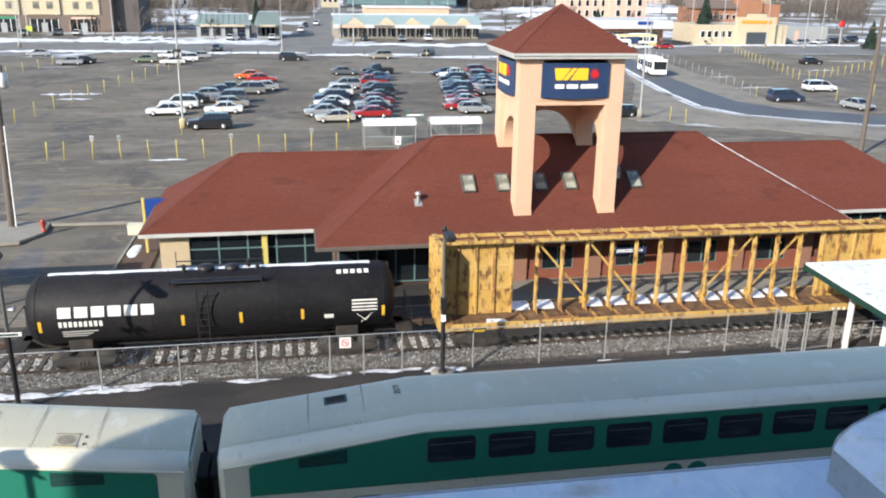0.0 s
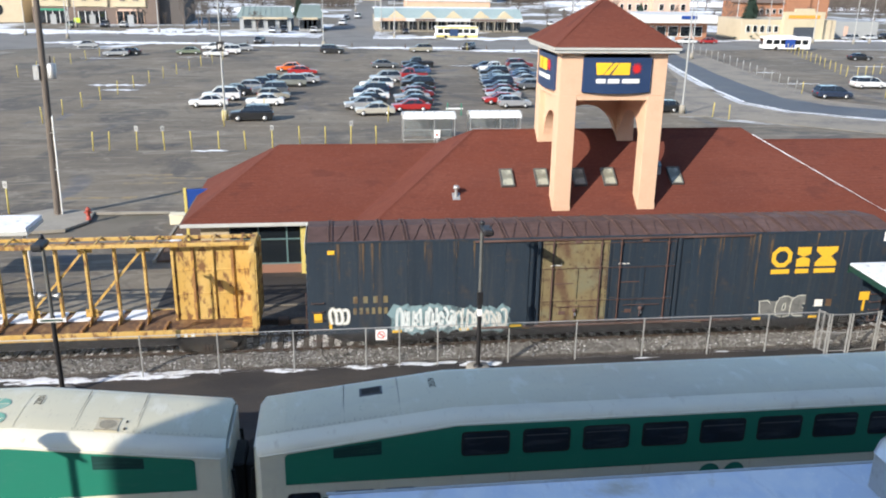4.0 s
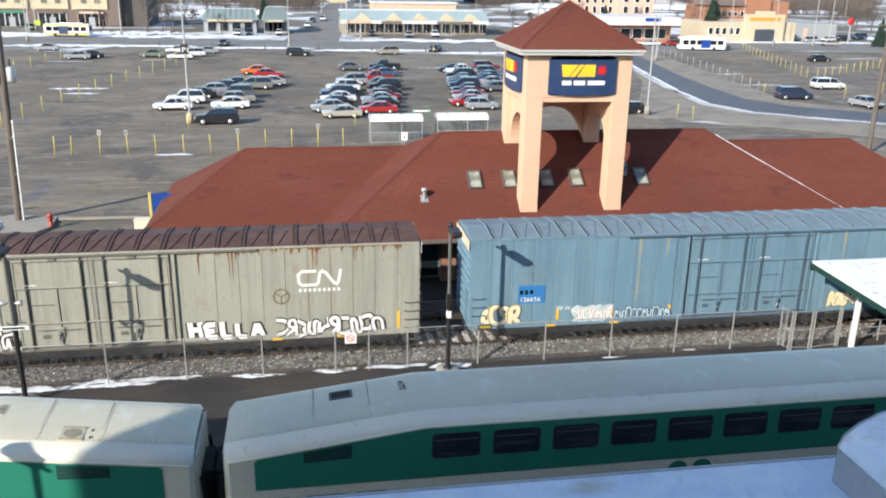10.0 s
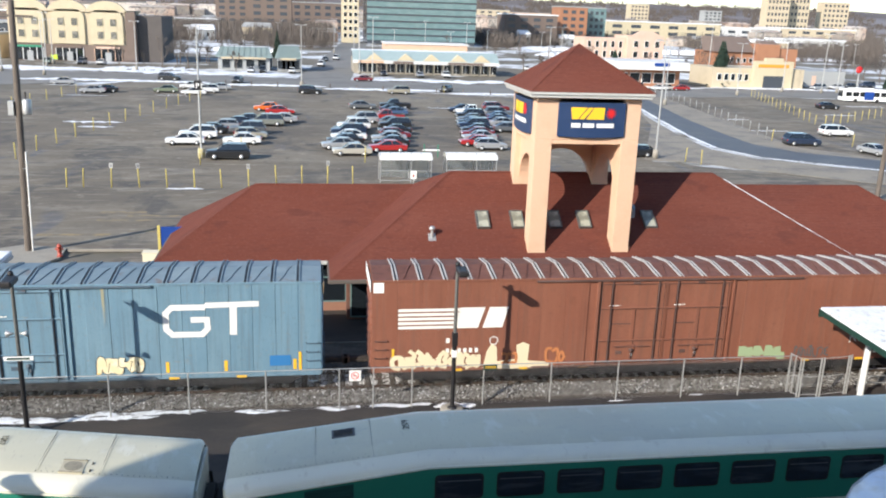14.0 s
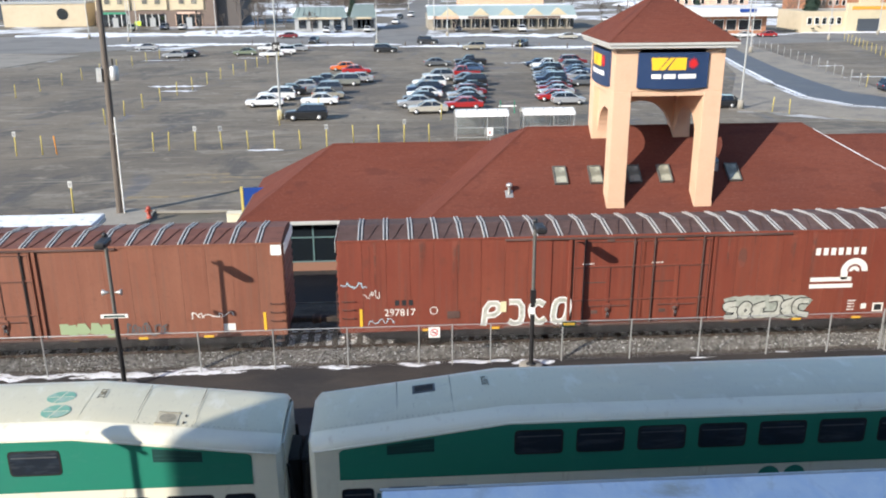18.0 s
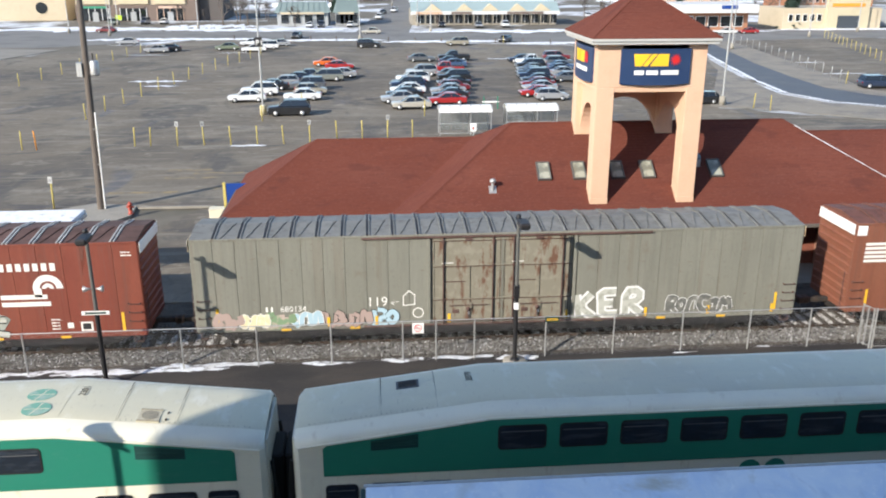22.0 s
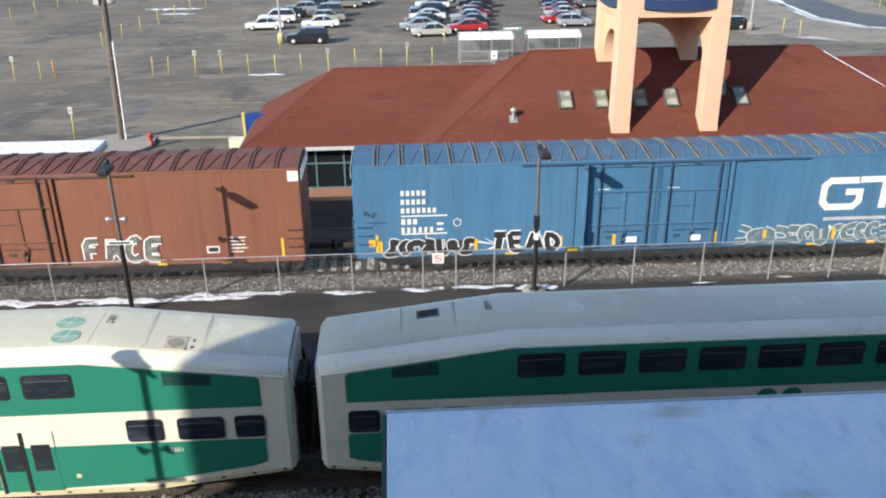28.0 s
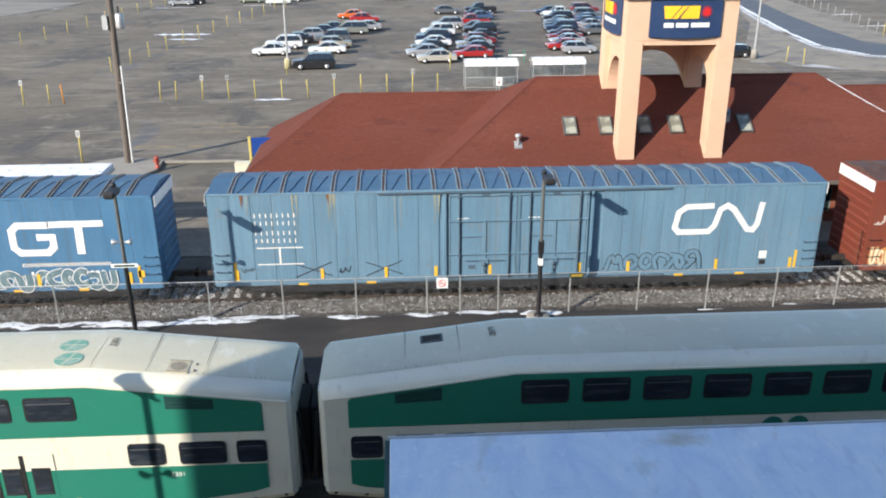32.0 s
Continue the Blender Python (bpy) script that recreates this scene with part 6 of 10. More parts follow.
skyblue_car = boxcar("pale blue boxcar with white ribbon emblem", M["skyblue_paint"], M["roof_dblue"], M["roof_blue"], pos=7 * U, panels=30, hw_mat=M["paleblue_hw"], seam_mat=M["roof_rust"])
darkred_car = boxcar("dark red boxcar with bright graffiti", M["red_paint"], M["roof_rust"], M["roof_rust"], pos=8 * U)




# ---------------- markings, emblems as plain shapes, graffiti ----------------
def emblem(parent, nm, path, wd, mat, y=FY - 0.014):
    """A ribbon of constant width along a path of (x, z)."""
    g = ribbon(path, wd, y, path[0] == path[-1])
    return part(nm, g, mat, parent, "plain painted emblem shape")


M["graf_grey2"] = material("sprayed_dull_grey", (0.16, 0.16, 0.15), 0.7, spots=[((0.09, 0.09, 0.09), 3, 0.5, 0.62, ONE, 0.7)])
M["graf_grey"] = material("sprayed_smoke_grey", (0.12, 0.12, 0.11), 0.7, spots=[((0.24, 0.235, 0.2), 3, 0.48, 0.62, ONE, 0.8)])
M["graf_film"] = material("thin_sprayed_grey_green", (0.1, 0.17, 0.2), 0.7, spots=[((0.22, 0.28, 0.28), 2.5, 0.48, 0.6, ONE, 0.8), ((0.05, 0.08, 0.1), 6, 0.56, 0.66, ONE, 0.7)])
M["graf_pale"] = material("sprayed_ice_blue", (0.52, 0.6, 0.6), 0.7, spots=[((0.3, 0.4, 0.42), 4, 0.5, 0.6, ONE, 0.7)])
M["graf_teal"] = material("sprayed_grey_teal", (0.2, 0.3, 0.32), 0.7, spots=[((0.05, 0.07, 0.08), 3, 0.5, 0.6, ONE, 0.8)])
M["rust"] = material("orange_brown_rust", (0.2, 0.085, 0.035), 0.9, spots=[((0.3, 0.15, 0.06), 3, 0.5, 0.65, ONE, 0.7), ((0.1, 0.045, 0.025), 6, 0.5, 0.65, (1, 1, 0.4), 0.7)])
WH, YE, BLK = M["mark_white"], M["mark_yellow"], M["graf_black"]


def octo(cx, cz, r, n=8):
    return [(cx + r * math.cos(math.pi * (2 * k + 1) / n), cz + r * math.sin(math.pi * (2 * k + 1) / n)) for k in range(n + 1)]


# navy boxcar
emblem(navy_car, "yellow_emblem", octo(21.45, 3.74, 0.42), 0.2, YE)
decal(navy_car, "yellow_emblem", [(22.18, 3.26), (22.84, 3.26), (22.84, 3.62), (22.5, 3.74), (22.84, 3.86), (22.84, 4.2), (22.18, 4.2), (22.18, 3.86), (22.5, 3.74), (22.18, 3.62)], YE)
decal(navy_car, "yellow_emblem", [(23.1, 3.26), (24.15, 3.26), (24.15, 3.45), (23.85, 3.74), (24.15, 4.0), (24.15, 4.2), (23.1, 4.2), (23.1, 4.0), (23.4, 3.74), (23.1, 3.45)], YE)
for a, b in ((21.0, 21.9), (22.18, 22.84), (23.1, 24.15)):
    bar(navy_car, a, 2.93, b - a, 0.22, YE, "yellow_bar")
row_of_blocks(navy_car, 1.9, 2.12, 4, 0.24, 0.36, 0.2, M["door_tan"])
row_of_blocks(navy_car, 1.9, 1.6, 6, 0.19, 0.34, 0.08, M["door_tan"])
graffiti(navy_car, 20.75, 0.72, 2.3, 1.15, 3, M["graf_grey2"], M["graf_silver"], 3, None, "NOE", 0.42, 0.1)
graffiti(navy_car, 3.8, 0.7, 2.6, 1.2, 5, M["graf_pale"], M["graf_white"], 7, M["graf_teal"], "", 0.2, 0.05)
graffiti(navy_car, 6.2, 0.68, 2.5, 1.05, 6, M["graf_silver"], M["graf_white"], 7, M["graf_teal"], "", 0.18, 0.05)


def rust_runs(parent, seed, xs, mat, longest=2.6, wide=0.13, top=ZE - 0.1, y=FY - 0.011):
    """Thin rust runs that hang from the roof edge, tapering downwards."""
    r = random.Random(seed)
    g = G()
    for x in xs:
        for i in range(r.randint(2, 4)):
            x0, w, e = x + r.uniform(-0.16, 0.16), wide * r.uniform(0.25, 1), longest * r.uniform(0.25, 1)
            pts = [(x0, top), (x0 + w, top)] + [(x0 + w * (0.9 - 0.4 * u) + r.uniform(-0.012, 0.012), top - e * u) for u in (0.2, 0.45, 0.7)] + [(x0 + w * 0.45, top - e)] + [(x0 + w * (0.1 + 0.3 * u) + r.uniform(-0.012, 0.012), top - e * u) for u in (0.7, 0.45, 0.2)]
            g.slab([(a, y - 0.0004 * i, b) for a, b in pts], (0, -0.002, 0))
    return tagged(part("rust_stain", g, mat, parent, "thin orange rust runs below the roof edge"), kind="stuff")


M["ochre_stain"] = material("pale_ochre_stain", (0.3, 0.29, 0.2), 0.8, spots=[((0.17, 0.27, 0.34), 2.5, 0.45, 0.6, (2, 1, 0.3), 0.8)])
M["rust_thin"] = material("thin_ochre_rust", (0.1, 0.065, 0.038), 0.85, spots=[((0.022, 0.032, 0.045), 2.4, 0.42, 0.6, (2, 1, 0.3), 0.95), ((0.17, 0.1, 0.045), 5, 0.52, 0.66, (1, 1, 0.3), 0.7)])
rust_runs(navy_car, 4, (1.3, 2.3, 2.9, 5.1, 6.4, 7.2, 17.5, 19.0, 19.9, 20.8, 23.0, 24.2, 25.2), M["rust_thin"], 2.2, 0.12)
rust_runs(navy_car, 8, (2.75, 18.4, 20.3), M["rust_thin"], 4.0, 0.16)
graffiti(navy_car, 0.9, 1.1, 0.8, 1.0, 7, M["graf_white"], M["graf_silver"], 2)
lines(navy_car, 15.2, 2.25, 0.7, 0.55, 4, YE, 4)
bar(navy_car, 0.85, 4.4, 0.3, 0.18, YE), bar(navy_car, 23.4, 1.25, 0.4, 0.35, WH), bar(navy_car, 23.95, 1.25, 0.3, 0.35, M["door_tan"])
bar(navy_car, 25.6, 1.5, 0.5, 0.42, YE, "corner_flag", FY - 0.03), bar(navy_car, 0.2, 1.3, 0.35, 0.4, YE, "corner_flag", FY - 0.03)

# pale grey boxcar
for k, n in enumerate((8, 7, 4)):
    row_of_blocks(grey_car, 2.35, 3.62 - 0.37 * k, n, 0.145, 0.23, 0.045, WH)
row_of_blocks(grey_car, 2.35, 2.5, 3, 0.145, 0.25, 0.04, WH)
lettering(grey_car, "680133", 0.34, WH, pose(2.98, FY - 0.015, 2.5, 90))
graffiti(grey_car, 3.6, 0.72, 3.3, 1.2, 11, M["graf_white"], BLK, 8, M["graf_silver"], "", 0.3, 0.12)
graffiti(grey_car, 7.1, 0.75, 3.1, 1.15, 12, M["graf_white"], BLK, 6, M["graf_silver"], "", 0.34, 0.12)
graffiti(grey_car, 16.9, 0.8, 3.2, 1.05, 13, M["graf_white"], BLK, 5, None, "HELLA", 0.34, 0.13)
graffiti(grey_car, 20.6, 0.75, 4.6, 1.05, 14, M["graf_white"], BLK, 7, None, "", 0.34, 0.1)
for k, (a, b) in enumerate(((4.4, 1.95), (6.2, 1.95), (9.8, 1.9))):
    scribble(grey_car, a, b, 0.7, 0.22, 20 + k, M["seat_grey"], 12, 0.05)
emblem(grey_car, "white_emblem", [(22.35, 3.8), (21.75, 3.8), (21.6, 3.65), (21.62, 3.3), (21.75, 3.18), (22.35, 3.18), (22.45, 3.3), (22.5, 3.7), (22.62, 3.8), (22.78, 3.7), (23.1, 3.25), (23.22, 3.2), (23.3, 3.3), (23.4, 3.85)], 0.13, WH)
row_of_blocks(grey_car, 21.6, 2.87, 9, 0.15, 0.16, 0.055, WH)
part("ring_mark", ring_geo(20.85, 2.7, 0.3, 0.36, FY - 0.014, 0.004), M["door_tan"], grey_car, "sprayed ochre ring")
for a in (0.5, 2.6, 4.7):
    emblem(grey_car, "ring_spoke", [(20.85, 2.7), (20.85 + 0.3 * math.cos(a), 2.7 + 0.3 * math.sin(a))], 0.05, M["door_tan"])
part("round_stencil", ring_geo(5.5, 2.58, 0.13, 0.16, FY - 0.014, 0.004), WH, grey_car)
scribble(grey_car, 0.5, 2.9, 0.75, 0.6, 31, WH, 7, 0.04)
scribble(grey_car, 1.3, 1.0, 2.0, 0.9, 32, WH, 9, 0.03)
rust_runs(grey_car, 21, (2.6, 6.1, 7.2, 8.0, 17.4, 18.9, 22.3, 24.0), M["rust"], 1.5, 0.08)
for x0 in (1.0, 17.5):
    pts = [(x0, ZE - 0.1)]
    r_ = random.Random(int(x0))
    for k in range(170):
        pts.append((x0 + 8.6 * k / 169, ZE - 0.12 - r_.random() ** 5 * 0.3))
    pts.append((x0 + 8.6, ZE - 0.1))
    decal(grey_car, "rust_edge", pts, M["rust"], FY - 0.0095)

# bleached blue boxcar
graffiti(paleblue_car, 0.55, 0.72, 1.7, 1.25, 41, M["graf_cream"], M["graf_black"], 3, None, "", 0.5, 0.05)
decal(paleblue_car, "repaint_patch", [(2.2, 1.88), (3.45, 1.88), (3.45, 2.72), (2.2, 2.72)], M["blue_patch"])
row_of_blocks(paleblue_car, 2.28, 2.3, 3, 0.17, 0.22, 0.06, WH), lettering(paleblue_car, "126656", 0.32, WH, pose(2.27, FY - 0.022, 1.95, 90))
lettering(paleblue_car, "W H", 0.32, WH, pose(4.0, FY - 0.015, 1.45, 90))
graffiti(paleblue_car, 4.8, 0.85, 1.9, 0.75, 42, M["graf_white"], M["graf_pink"], 5, M["graf_pale"], "", 0.3, 0.06)
graffiti(paleblue_car, 6.8, 0.88, 2.7, 0.62, 43, M["graf_blue"], BLK, 7, None, "", 0.3, 0.1)
emblem(paleblue_car, "white_emblem", [(22.0, 3.9), (20.65, 3.9), (20.4, 3.65), (20.4, 2.95), (20.65, 2.7), (21.85, 2.7), (22.08, 2.95), (22.06, 3.35), (21.4, 3.35)], 0.25, M["graf_white"])
emblem(paleblue_car, "white_emblem", [(22.0, 3.98), (24.2, 4.02)], 0.24, M["graf_white"])
emblem(paleblue_car, "white_emblem", [(23.15, 3.95), (23.12, 2.65)], 0.3, M["graf_white"])
graffiti(paleblue_car, 17.6, 0.85, 1.75, 1.05, 44, M["graf_cream"], M["graf_black"], 3, None, "", 0.5, 0.05)
decal(paleblue_car, "blue_patch", [(24.6, 1.18), (25.5, 1.18), (25.5, 1.66), (24.6, 1.66)], M["blue_patch"])
for x in (4.0, 6.6, 9.4, 17.5, 20.3, 22.7, 25.6):
    bar(paleblue_car, x, 1.0, 0.14, 0.48, M["mark_yellow"], "reflector")
for k, z in enumerate((3.55, 3.2, 2.9)):
    row_of_blocks(paleblue_car, 2.3, z, 6, 0.14, 0.18, 0.05, M["roof_blue"])

for k, (x, e) in enumerate(((7.75, 2.9), (9.05, 0.8), (17.9, 1.6))):
    decal(paleblue_car, "faded_streak", [(x, ZE - 0.12), (x + 0.13, ZE - 0.12), (x + 0.11, ZE - e), (x + 0.03, ZE - e - 0.3)], M["ochre_stain"], FY - 0.0105)

# brown-red boxcar with stripes
for k in range(5):
    bar(brown_car, 1.1, 2.72 + 0.2 * k, 2.5 + 0.06 * k, 0.13, WH, "white_stripe", FY - 0.014, 0.02)
decal(brown_car, "white_block", [(3.55, 2.72), (4.65, 2.72), (4.95, 3.68), (3.85, 3.68)], WH)
decal(brown_car, "white_block", [(4.85, 2.72), (5.75, 2.72), (6.0, 3.68), (5.15, 3.68)], WH)
row_of_blocks(brown_car, 3.25, 2.02, 2, 0.2, 0.25, 0.05, WH), row_of_blocks(brown_car, 3.25, 1.55, 6, 0.19, 0.24, 0.07, WH)
part("round_stencil", ring_geo(5.4, 2.1, 0.16, 0.2, FY - 0.014, 0.004), WH, brown_car)
for k in range(5):
    graffiti(brown_car, 0.9 + 0.72 * k, 0.72 + 0.14 * (k % 2), 0.95, 0.95, 51 + k, M["graf_cream2"], M["graf_cream2"], 2, None, "", 0.55, 0.02)
decal(brown_car, "sprayed_shape", [(4.95, 0.78), (6.3, 0.72), (8.0, 0.8), (8.0, 1.0), (7.0, 1.1), (7.05, 1.85), (6.75, 2.0), (6.45, 1.85), (6.5, 1.2), (5.6, 1.1), (5.55, 1.8), (5.3, 1.95), (5.1, 1.6)], M["graf_cream2"])
graffiti(brown_car, 5.8, 0.95, 0.7, 0.6, 58, M["graf_orange"], M["graf_orange"], 2)
graffiti(brown_car, 7.8, 0.85, 0.9, 0.85, 59, M["graf_orange"], M["graf_rim"], 2)
graffiti(brown_car, 17.2, 0.78, 2.4, 0.95, 60, M["graf_green2"], M["graf_green2"], 4, None, "NAAL", 0.5, 0.02)
graffiti(brown_car, 19.9, 0.86, 1.8, 0.65, 61, M["seat_grey"], M["brown_paint"], 5)
scribble(brown_car, 22.6, 1.5, 2.0, 0.45, 62, WH, 12, 0.045)
for x in (13.9, 15.0):
    lines(brown_car, x, 3.6, 0.7, 0.5, 3, WH, int(x))
bar(brown_car, 24.1, 1.0, 0.5, 0.32, WH)

# oxide red boxcar
row_of_blocks(red_car, 21.1, 3.76, 7, 0.27, 0.38, 0.075, WH)
part("wheel_shape", ring_geo(22.98, 2.98, 0.34, 0.62, FY - 0.014, 0.004, 0.0, math.pi), WH, red_car, "white half-ring emblem")
part("wheel_shape", ring_geo(22.98, 2.98, 0.08, 0.24, FY - 0.014, 0.004, 0.0, math.pi), WH, red_car)
bar(red_car, 21.0, 2.52, 1.9, 0.2, WH, "white_stripe"), bar(red_car, 21.0, 2.2, 2.0, 0.2, WH, "white_stripe")
decal(red_car, "wheel_leg", [(22.4, 2.6), (22.7, 2.6), (22.7, 3.0), (22.36, 3.0)], WH)
row_of_blocks(red_car, 2.4, 1.92, 3, 0.24, 0.29, 0.06, M["graf_black"]), lettering(red_car, "297817", 0.46, WH, pose(1.92, FY - 0.015, 1.45, 90))
graffiti(red_car, 6.15, 0.74, 4.1, 1.4, 70, M["graf_silver"], M["graf_white"], 4, None, "PJCO", 0.16, 0.1)
bar(red_car, 7.05, 1.5, 0.26, 0.5, M["graf_cream"], "sprayed_patch", FY - 0.045)
graffiti(red_car, 17.2, 0.72, 3.9, 1.2, 71, M["graf_silver"], M["graf_black"], 4, M["graf_silver2"], "", 0.4, 0.09)
scribble(red_car, 0.15, 2.75, 1.0, 0.35, 72, M["graf_blue"], 10, 0.05), scribble(red_car, 1.05, 2.25, 0.75, 0.45, 73, WH, 9, 0.03)
scribble(red_car, 1.2, 0.95, 1.2, 0.4, 74, M["graf_blue"], 8, 0.04)
bar(red_car, 24.1, 1.0, 0.5, 0.42, WH), bar(red_car, 24.18, 1.07, 0.34, 0.28, BLK, "text_bar", FY - 0.02), bar(red_car, 23.55, 1.15, 0.25, 0.25, WH)
bar(red_car, 4.7, 1.25, 0.55, 0.35, M["roof_rust"], "tack_board", FY - 0.02), decal(red_car, "scorch_mark", [(17.78 + 0.2 * math.cos(a * 0.5236), 3.75 + 0.5 * math.sin(a * 0.5236)) for a in range(12)], M["red_dark"], FY - 0.0135)
part("round_stencil", ring_geo(4.1, 1.65, 0.15, 0.18, FY - 0.014, 0.004), WH, red_car)
lines(red_car, 22.9, 1.1, 0.5, 0.5, 4, WH, 9), lines(red_car, 26.1, 4.35, 0.45, 0.2, 2, WH, 5)

rust_runs(red_car, 33, (1.4, 3.6, 5.0, 17.2, 18.2, 20.0, 21.0, 24.6), M["red_dark"], 2.4, 0.16)

# olive grey boxcar
row_of_blocks(olive_car, 2.98, 1.58, 2, 0.12, 0.26, 0.1, WH)
lettering(olive_car, "680134", 0.38, WH, pose(3.6, FY - 0.015, 1.58, 90))
for k, (m, l) in enumerate(((M["graf_pink"], M["graf_pink"]), (M["graf_cream"], M["graf_white"]), (M["graf_green"], M["graf_green"]), (M["graf_blue"], M["graf_white"]), (M["graf_pink"], BLK), (M["graf_pink"], BLK), (M["graf_blue"], BLK))):
    graffiti(olive_car, 0.7 + 1.12 * k, 0.72, 1.25, 0.95, 80 + k, m, l, 2, None, "", 0.5, 0.06)
lettering(olive_car, "119", 0.62, WH, pose(7.35, FY - 0.017, 1.72, 90))
emblem(olive_car, "sprayed_house", [(8.95, 1.72), (8.95, 2.15), (9.2, 2.4), (9.45, 2.2), (9.45, 1.75), (8.95, 1.72)], 0.05, WH)
emblem(olive_car, "sprayed_arrow", [(8.75, 1.9), (8.4, 1.85), (8.55, 1.98), (8.42, 1.85), (8.55, 1.75)], 0.035, WH)
part("ring_mark", ring_geo(9.6, 1.35, 0.2, 0.25, FY - 0.014, 0.004), WH, olive_car, "sprayed white ring")
graffiti(olive_car, 16.5, 0.72, 3.3, 1.5, 91, M["graf_silver"], M["graf_white"], 3, None, "KER", 0.26, 0.14)
graffiti(olive_car, 20.8, 0.85, 3.0, 1.05, 92, M["graf_grey"], M["graf_white"], 4, None, "", 0.46, 0.05)
bar(olive_car, 22.95, 0.9, 0.5, 0.32, WH)
for x in (5.6, 7.7, 10.9, 16.2, 19.8, 22.7, 25.7):
    bar(olive_car, x, 0.85, 0.13, 0.42, M["mark_yellow"], "reflector", FY - 0.03)

# second brown-red boxcar
for k in range(5):
    bar(brown_car_b, 0.5, 3.12 + 0.2 * k, 1.85 + 0.05 * k, 0.13, WH, "white_stripe", FY - 0.014, 0.02)
decal(brown_car_b, "white_block", [(2.3, 3.1), (3.35, 3.1), (3.6, 4.04), (2.55, 4.04)], WH)
decal(brown_car_b, "white_block", [(3.55, 3.1), (4.35, 3.1), (4.58, 4.04), (3.8, 4.04)], WH)
row_of_blocks(brown_car_b, 2.0, 1.72, 2, 0.22, 0.25, 0.06, WH), lettering(brown_car_b, "488028", 0.38, WH, pose(2.0, FY - 0.015, 1.28, 90))
part("round_stencil", ring_geo(4.15, 1.68, 0.15, 0.19, FY - 0.014, 0.004), WH, brown_car_b)
graffiti(brown_car_b, 6.6, 0.8, 3.4, 1.2, 95, M["graf_silver2"], M["graf_silver"], 5, None, "", 0.4, 0.05)
graffiti(brown_car_b, 17.3, 0.82, 3.5, 1.3, 96, M["graf_grey"], M["graf_white"], 4, None, "FACE", 0.3, 0.1)
for x in (14.6, 15.2):
    lines(brown_car_b, x, 3.4, 0.7, 0.35, 3, WH, int(x * 3))
lines(brown_car_b, 23.6, 1.2, 0.8, 0.75, 5, WH, 77), bar(brown_car_b, 22.6, 1.2, 0.55, 0.32, WH), bar(brown_car_b, 22.66, 1.26, 0.43, 0.2, BLK, "text_bar", FY - 0.02)

# strong blue boxcar
for k, n in enumerate((5, 5, 7)):
    row_of_blocks(blue_car, 2.0, 3.58 - 0.4 * k, n, 0.17, 0.26, 0.06, WH)
bar(blue_car, 2.0, 2.62, 2.0, 0.06, WH, "rule"), bar(blue_car, 2.0, 1.78, 2.0, 0.06, WH, "rule"), bar(blue_car, 3.05, 1.35, 0.05, 0.42, WH, "rule")
row_of_blocks(blue_car, 2.0, 2.25, 3, 0.2, 0.28, 0.06, WH), row_of_blocks(blue_car, 2.0, 1.86, 6, 0.16, 0.28, 0.09, WH)
lines(blue_car, 3.55, 1.95, 0.45, 0.4, 2, WH, 8)
part("round_stencil", ring_geo(4.45, 2.3, 0.15, 0.18, FY - 0.014, 0.004), WH, blue_car)
graffiti(blue_car, 1.3, 0.7, 3.9, 1.0, 101, M["graf_black"], M["graf_white"], 5, None, "", 0.5, 0.09)
graffiti(blue_car, 5.9, 0.72, 3.2, 1.15, 103, M["graf_black"], M["graf_white"], 4, None, "TEAD", 0.34, 0.12)
emblem(blue_car, "sprayed_arrow", [(4.9, 1.1), (5.4, 1.35), (6.1, 1.2), (5.7, 1.5), (6.3, 1.15), (5.8, 0.95)], 0.09, M["graf_white"])
graffiti(blue_car, 17.1, 0.72, 4.2, 1.05, 104, M["graf_film"], M["graf_white"], 5, None, "", 0.5, 0.07)
graffiti(blue_car, 21.5, 0.72, 3.3, 1.05, 105, M["graf_film"], M["graf_white"], 4, None, "", 0.5, 0.07)
emblem(blue_car, "white_emblem", [(22.4, 3.74), (21.05, 3.74), (20.8, 3.5), (20.8, 2.75), (21.05, 2.5), (22.2, 2.5), (22.46, 2.75), (22.46, 3.2), (21.8, 3.2)], 0.3, M["white"])
emblem(blue_car, "white_emblem", [(22.3, 3.76), (24.65, 3.78)], 0.28, M["white"])
emblem(blue_car, "white_emblem", [(23.6, 3.75), (23.57, 2.4)], 0.34, M["white"])
row_of_blocks(blue_car, 21.0, 1.85, 40, 0.06, 0.18, 0.034, WH), row_of_blocks(blue_car, 21.3, 1.45, 14, 0.15, 0.18, 0.08, WH)
for x in (1.0, 5.2, 9.0, 11.4, 16.0, 18.3, 21.5, 25.4):
    bar(blue_car, x, 0.95, 0.15, 0.55, M["mark_yellow"], "reflector", FY - 0.026)
for x in (12.0, 14.9):
    bar(blue_car, x, 1.12, 0.5, 0.28, M["white"], "bare_plate", FY - 0.09)
scribble(blue_car, 0.35, 2.6, 0.6, 0.4, 106, BLK, 9, 0.03), scribble(blue_car, 0.45, 2.3, 0.9, 0.15, 107, BLK, 7, 0.025)
bar(blue_car, 0.55, 1.25, 0.35, 0.32, M["mark_yellow"], "corner_flag"), bar(blue_car, 25.8, 1.25, 0.3, 0.32, M["mark_yellow"], "corner_flag")

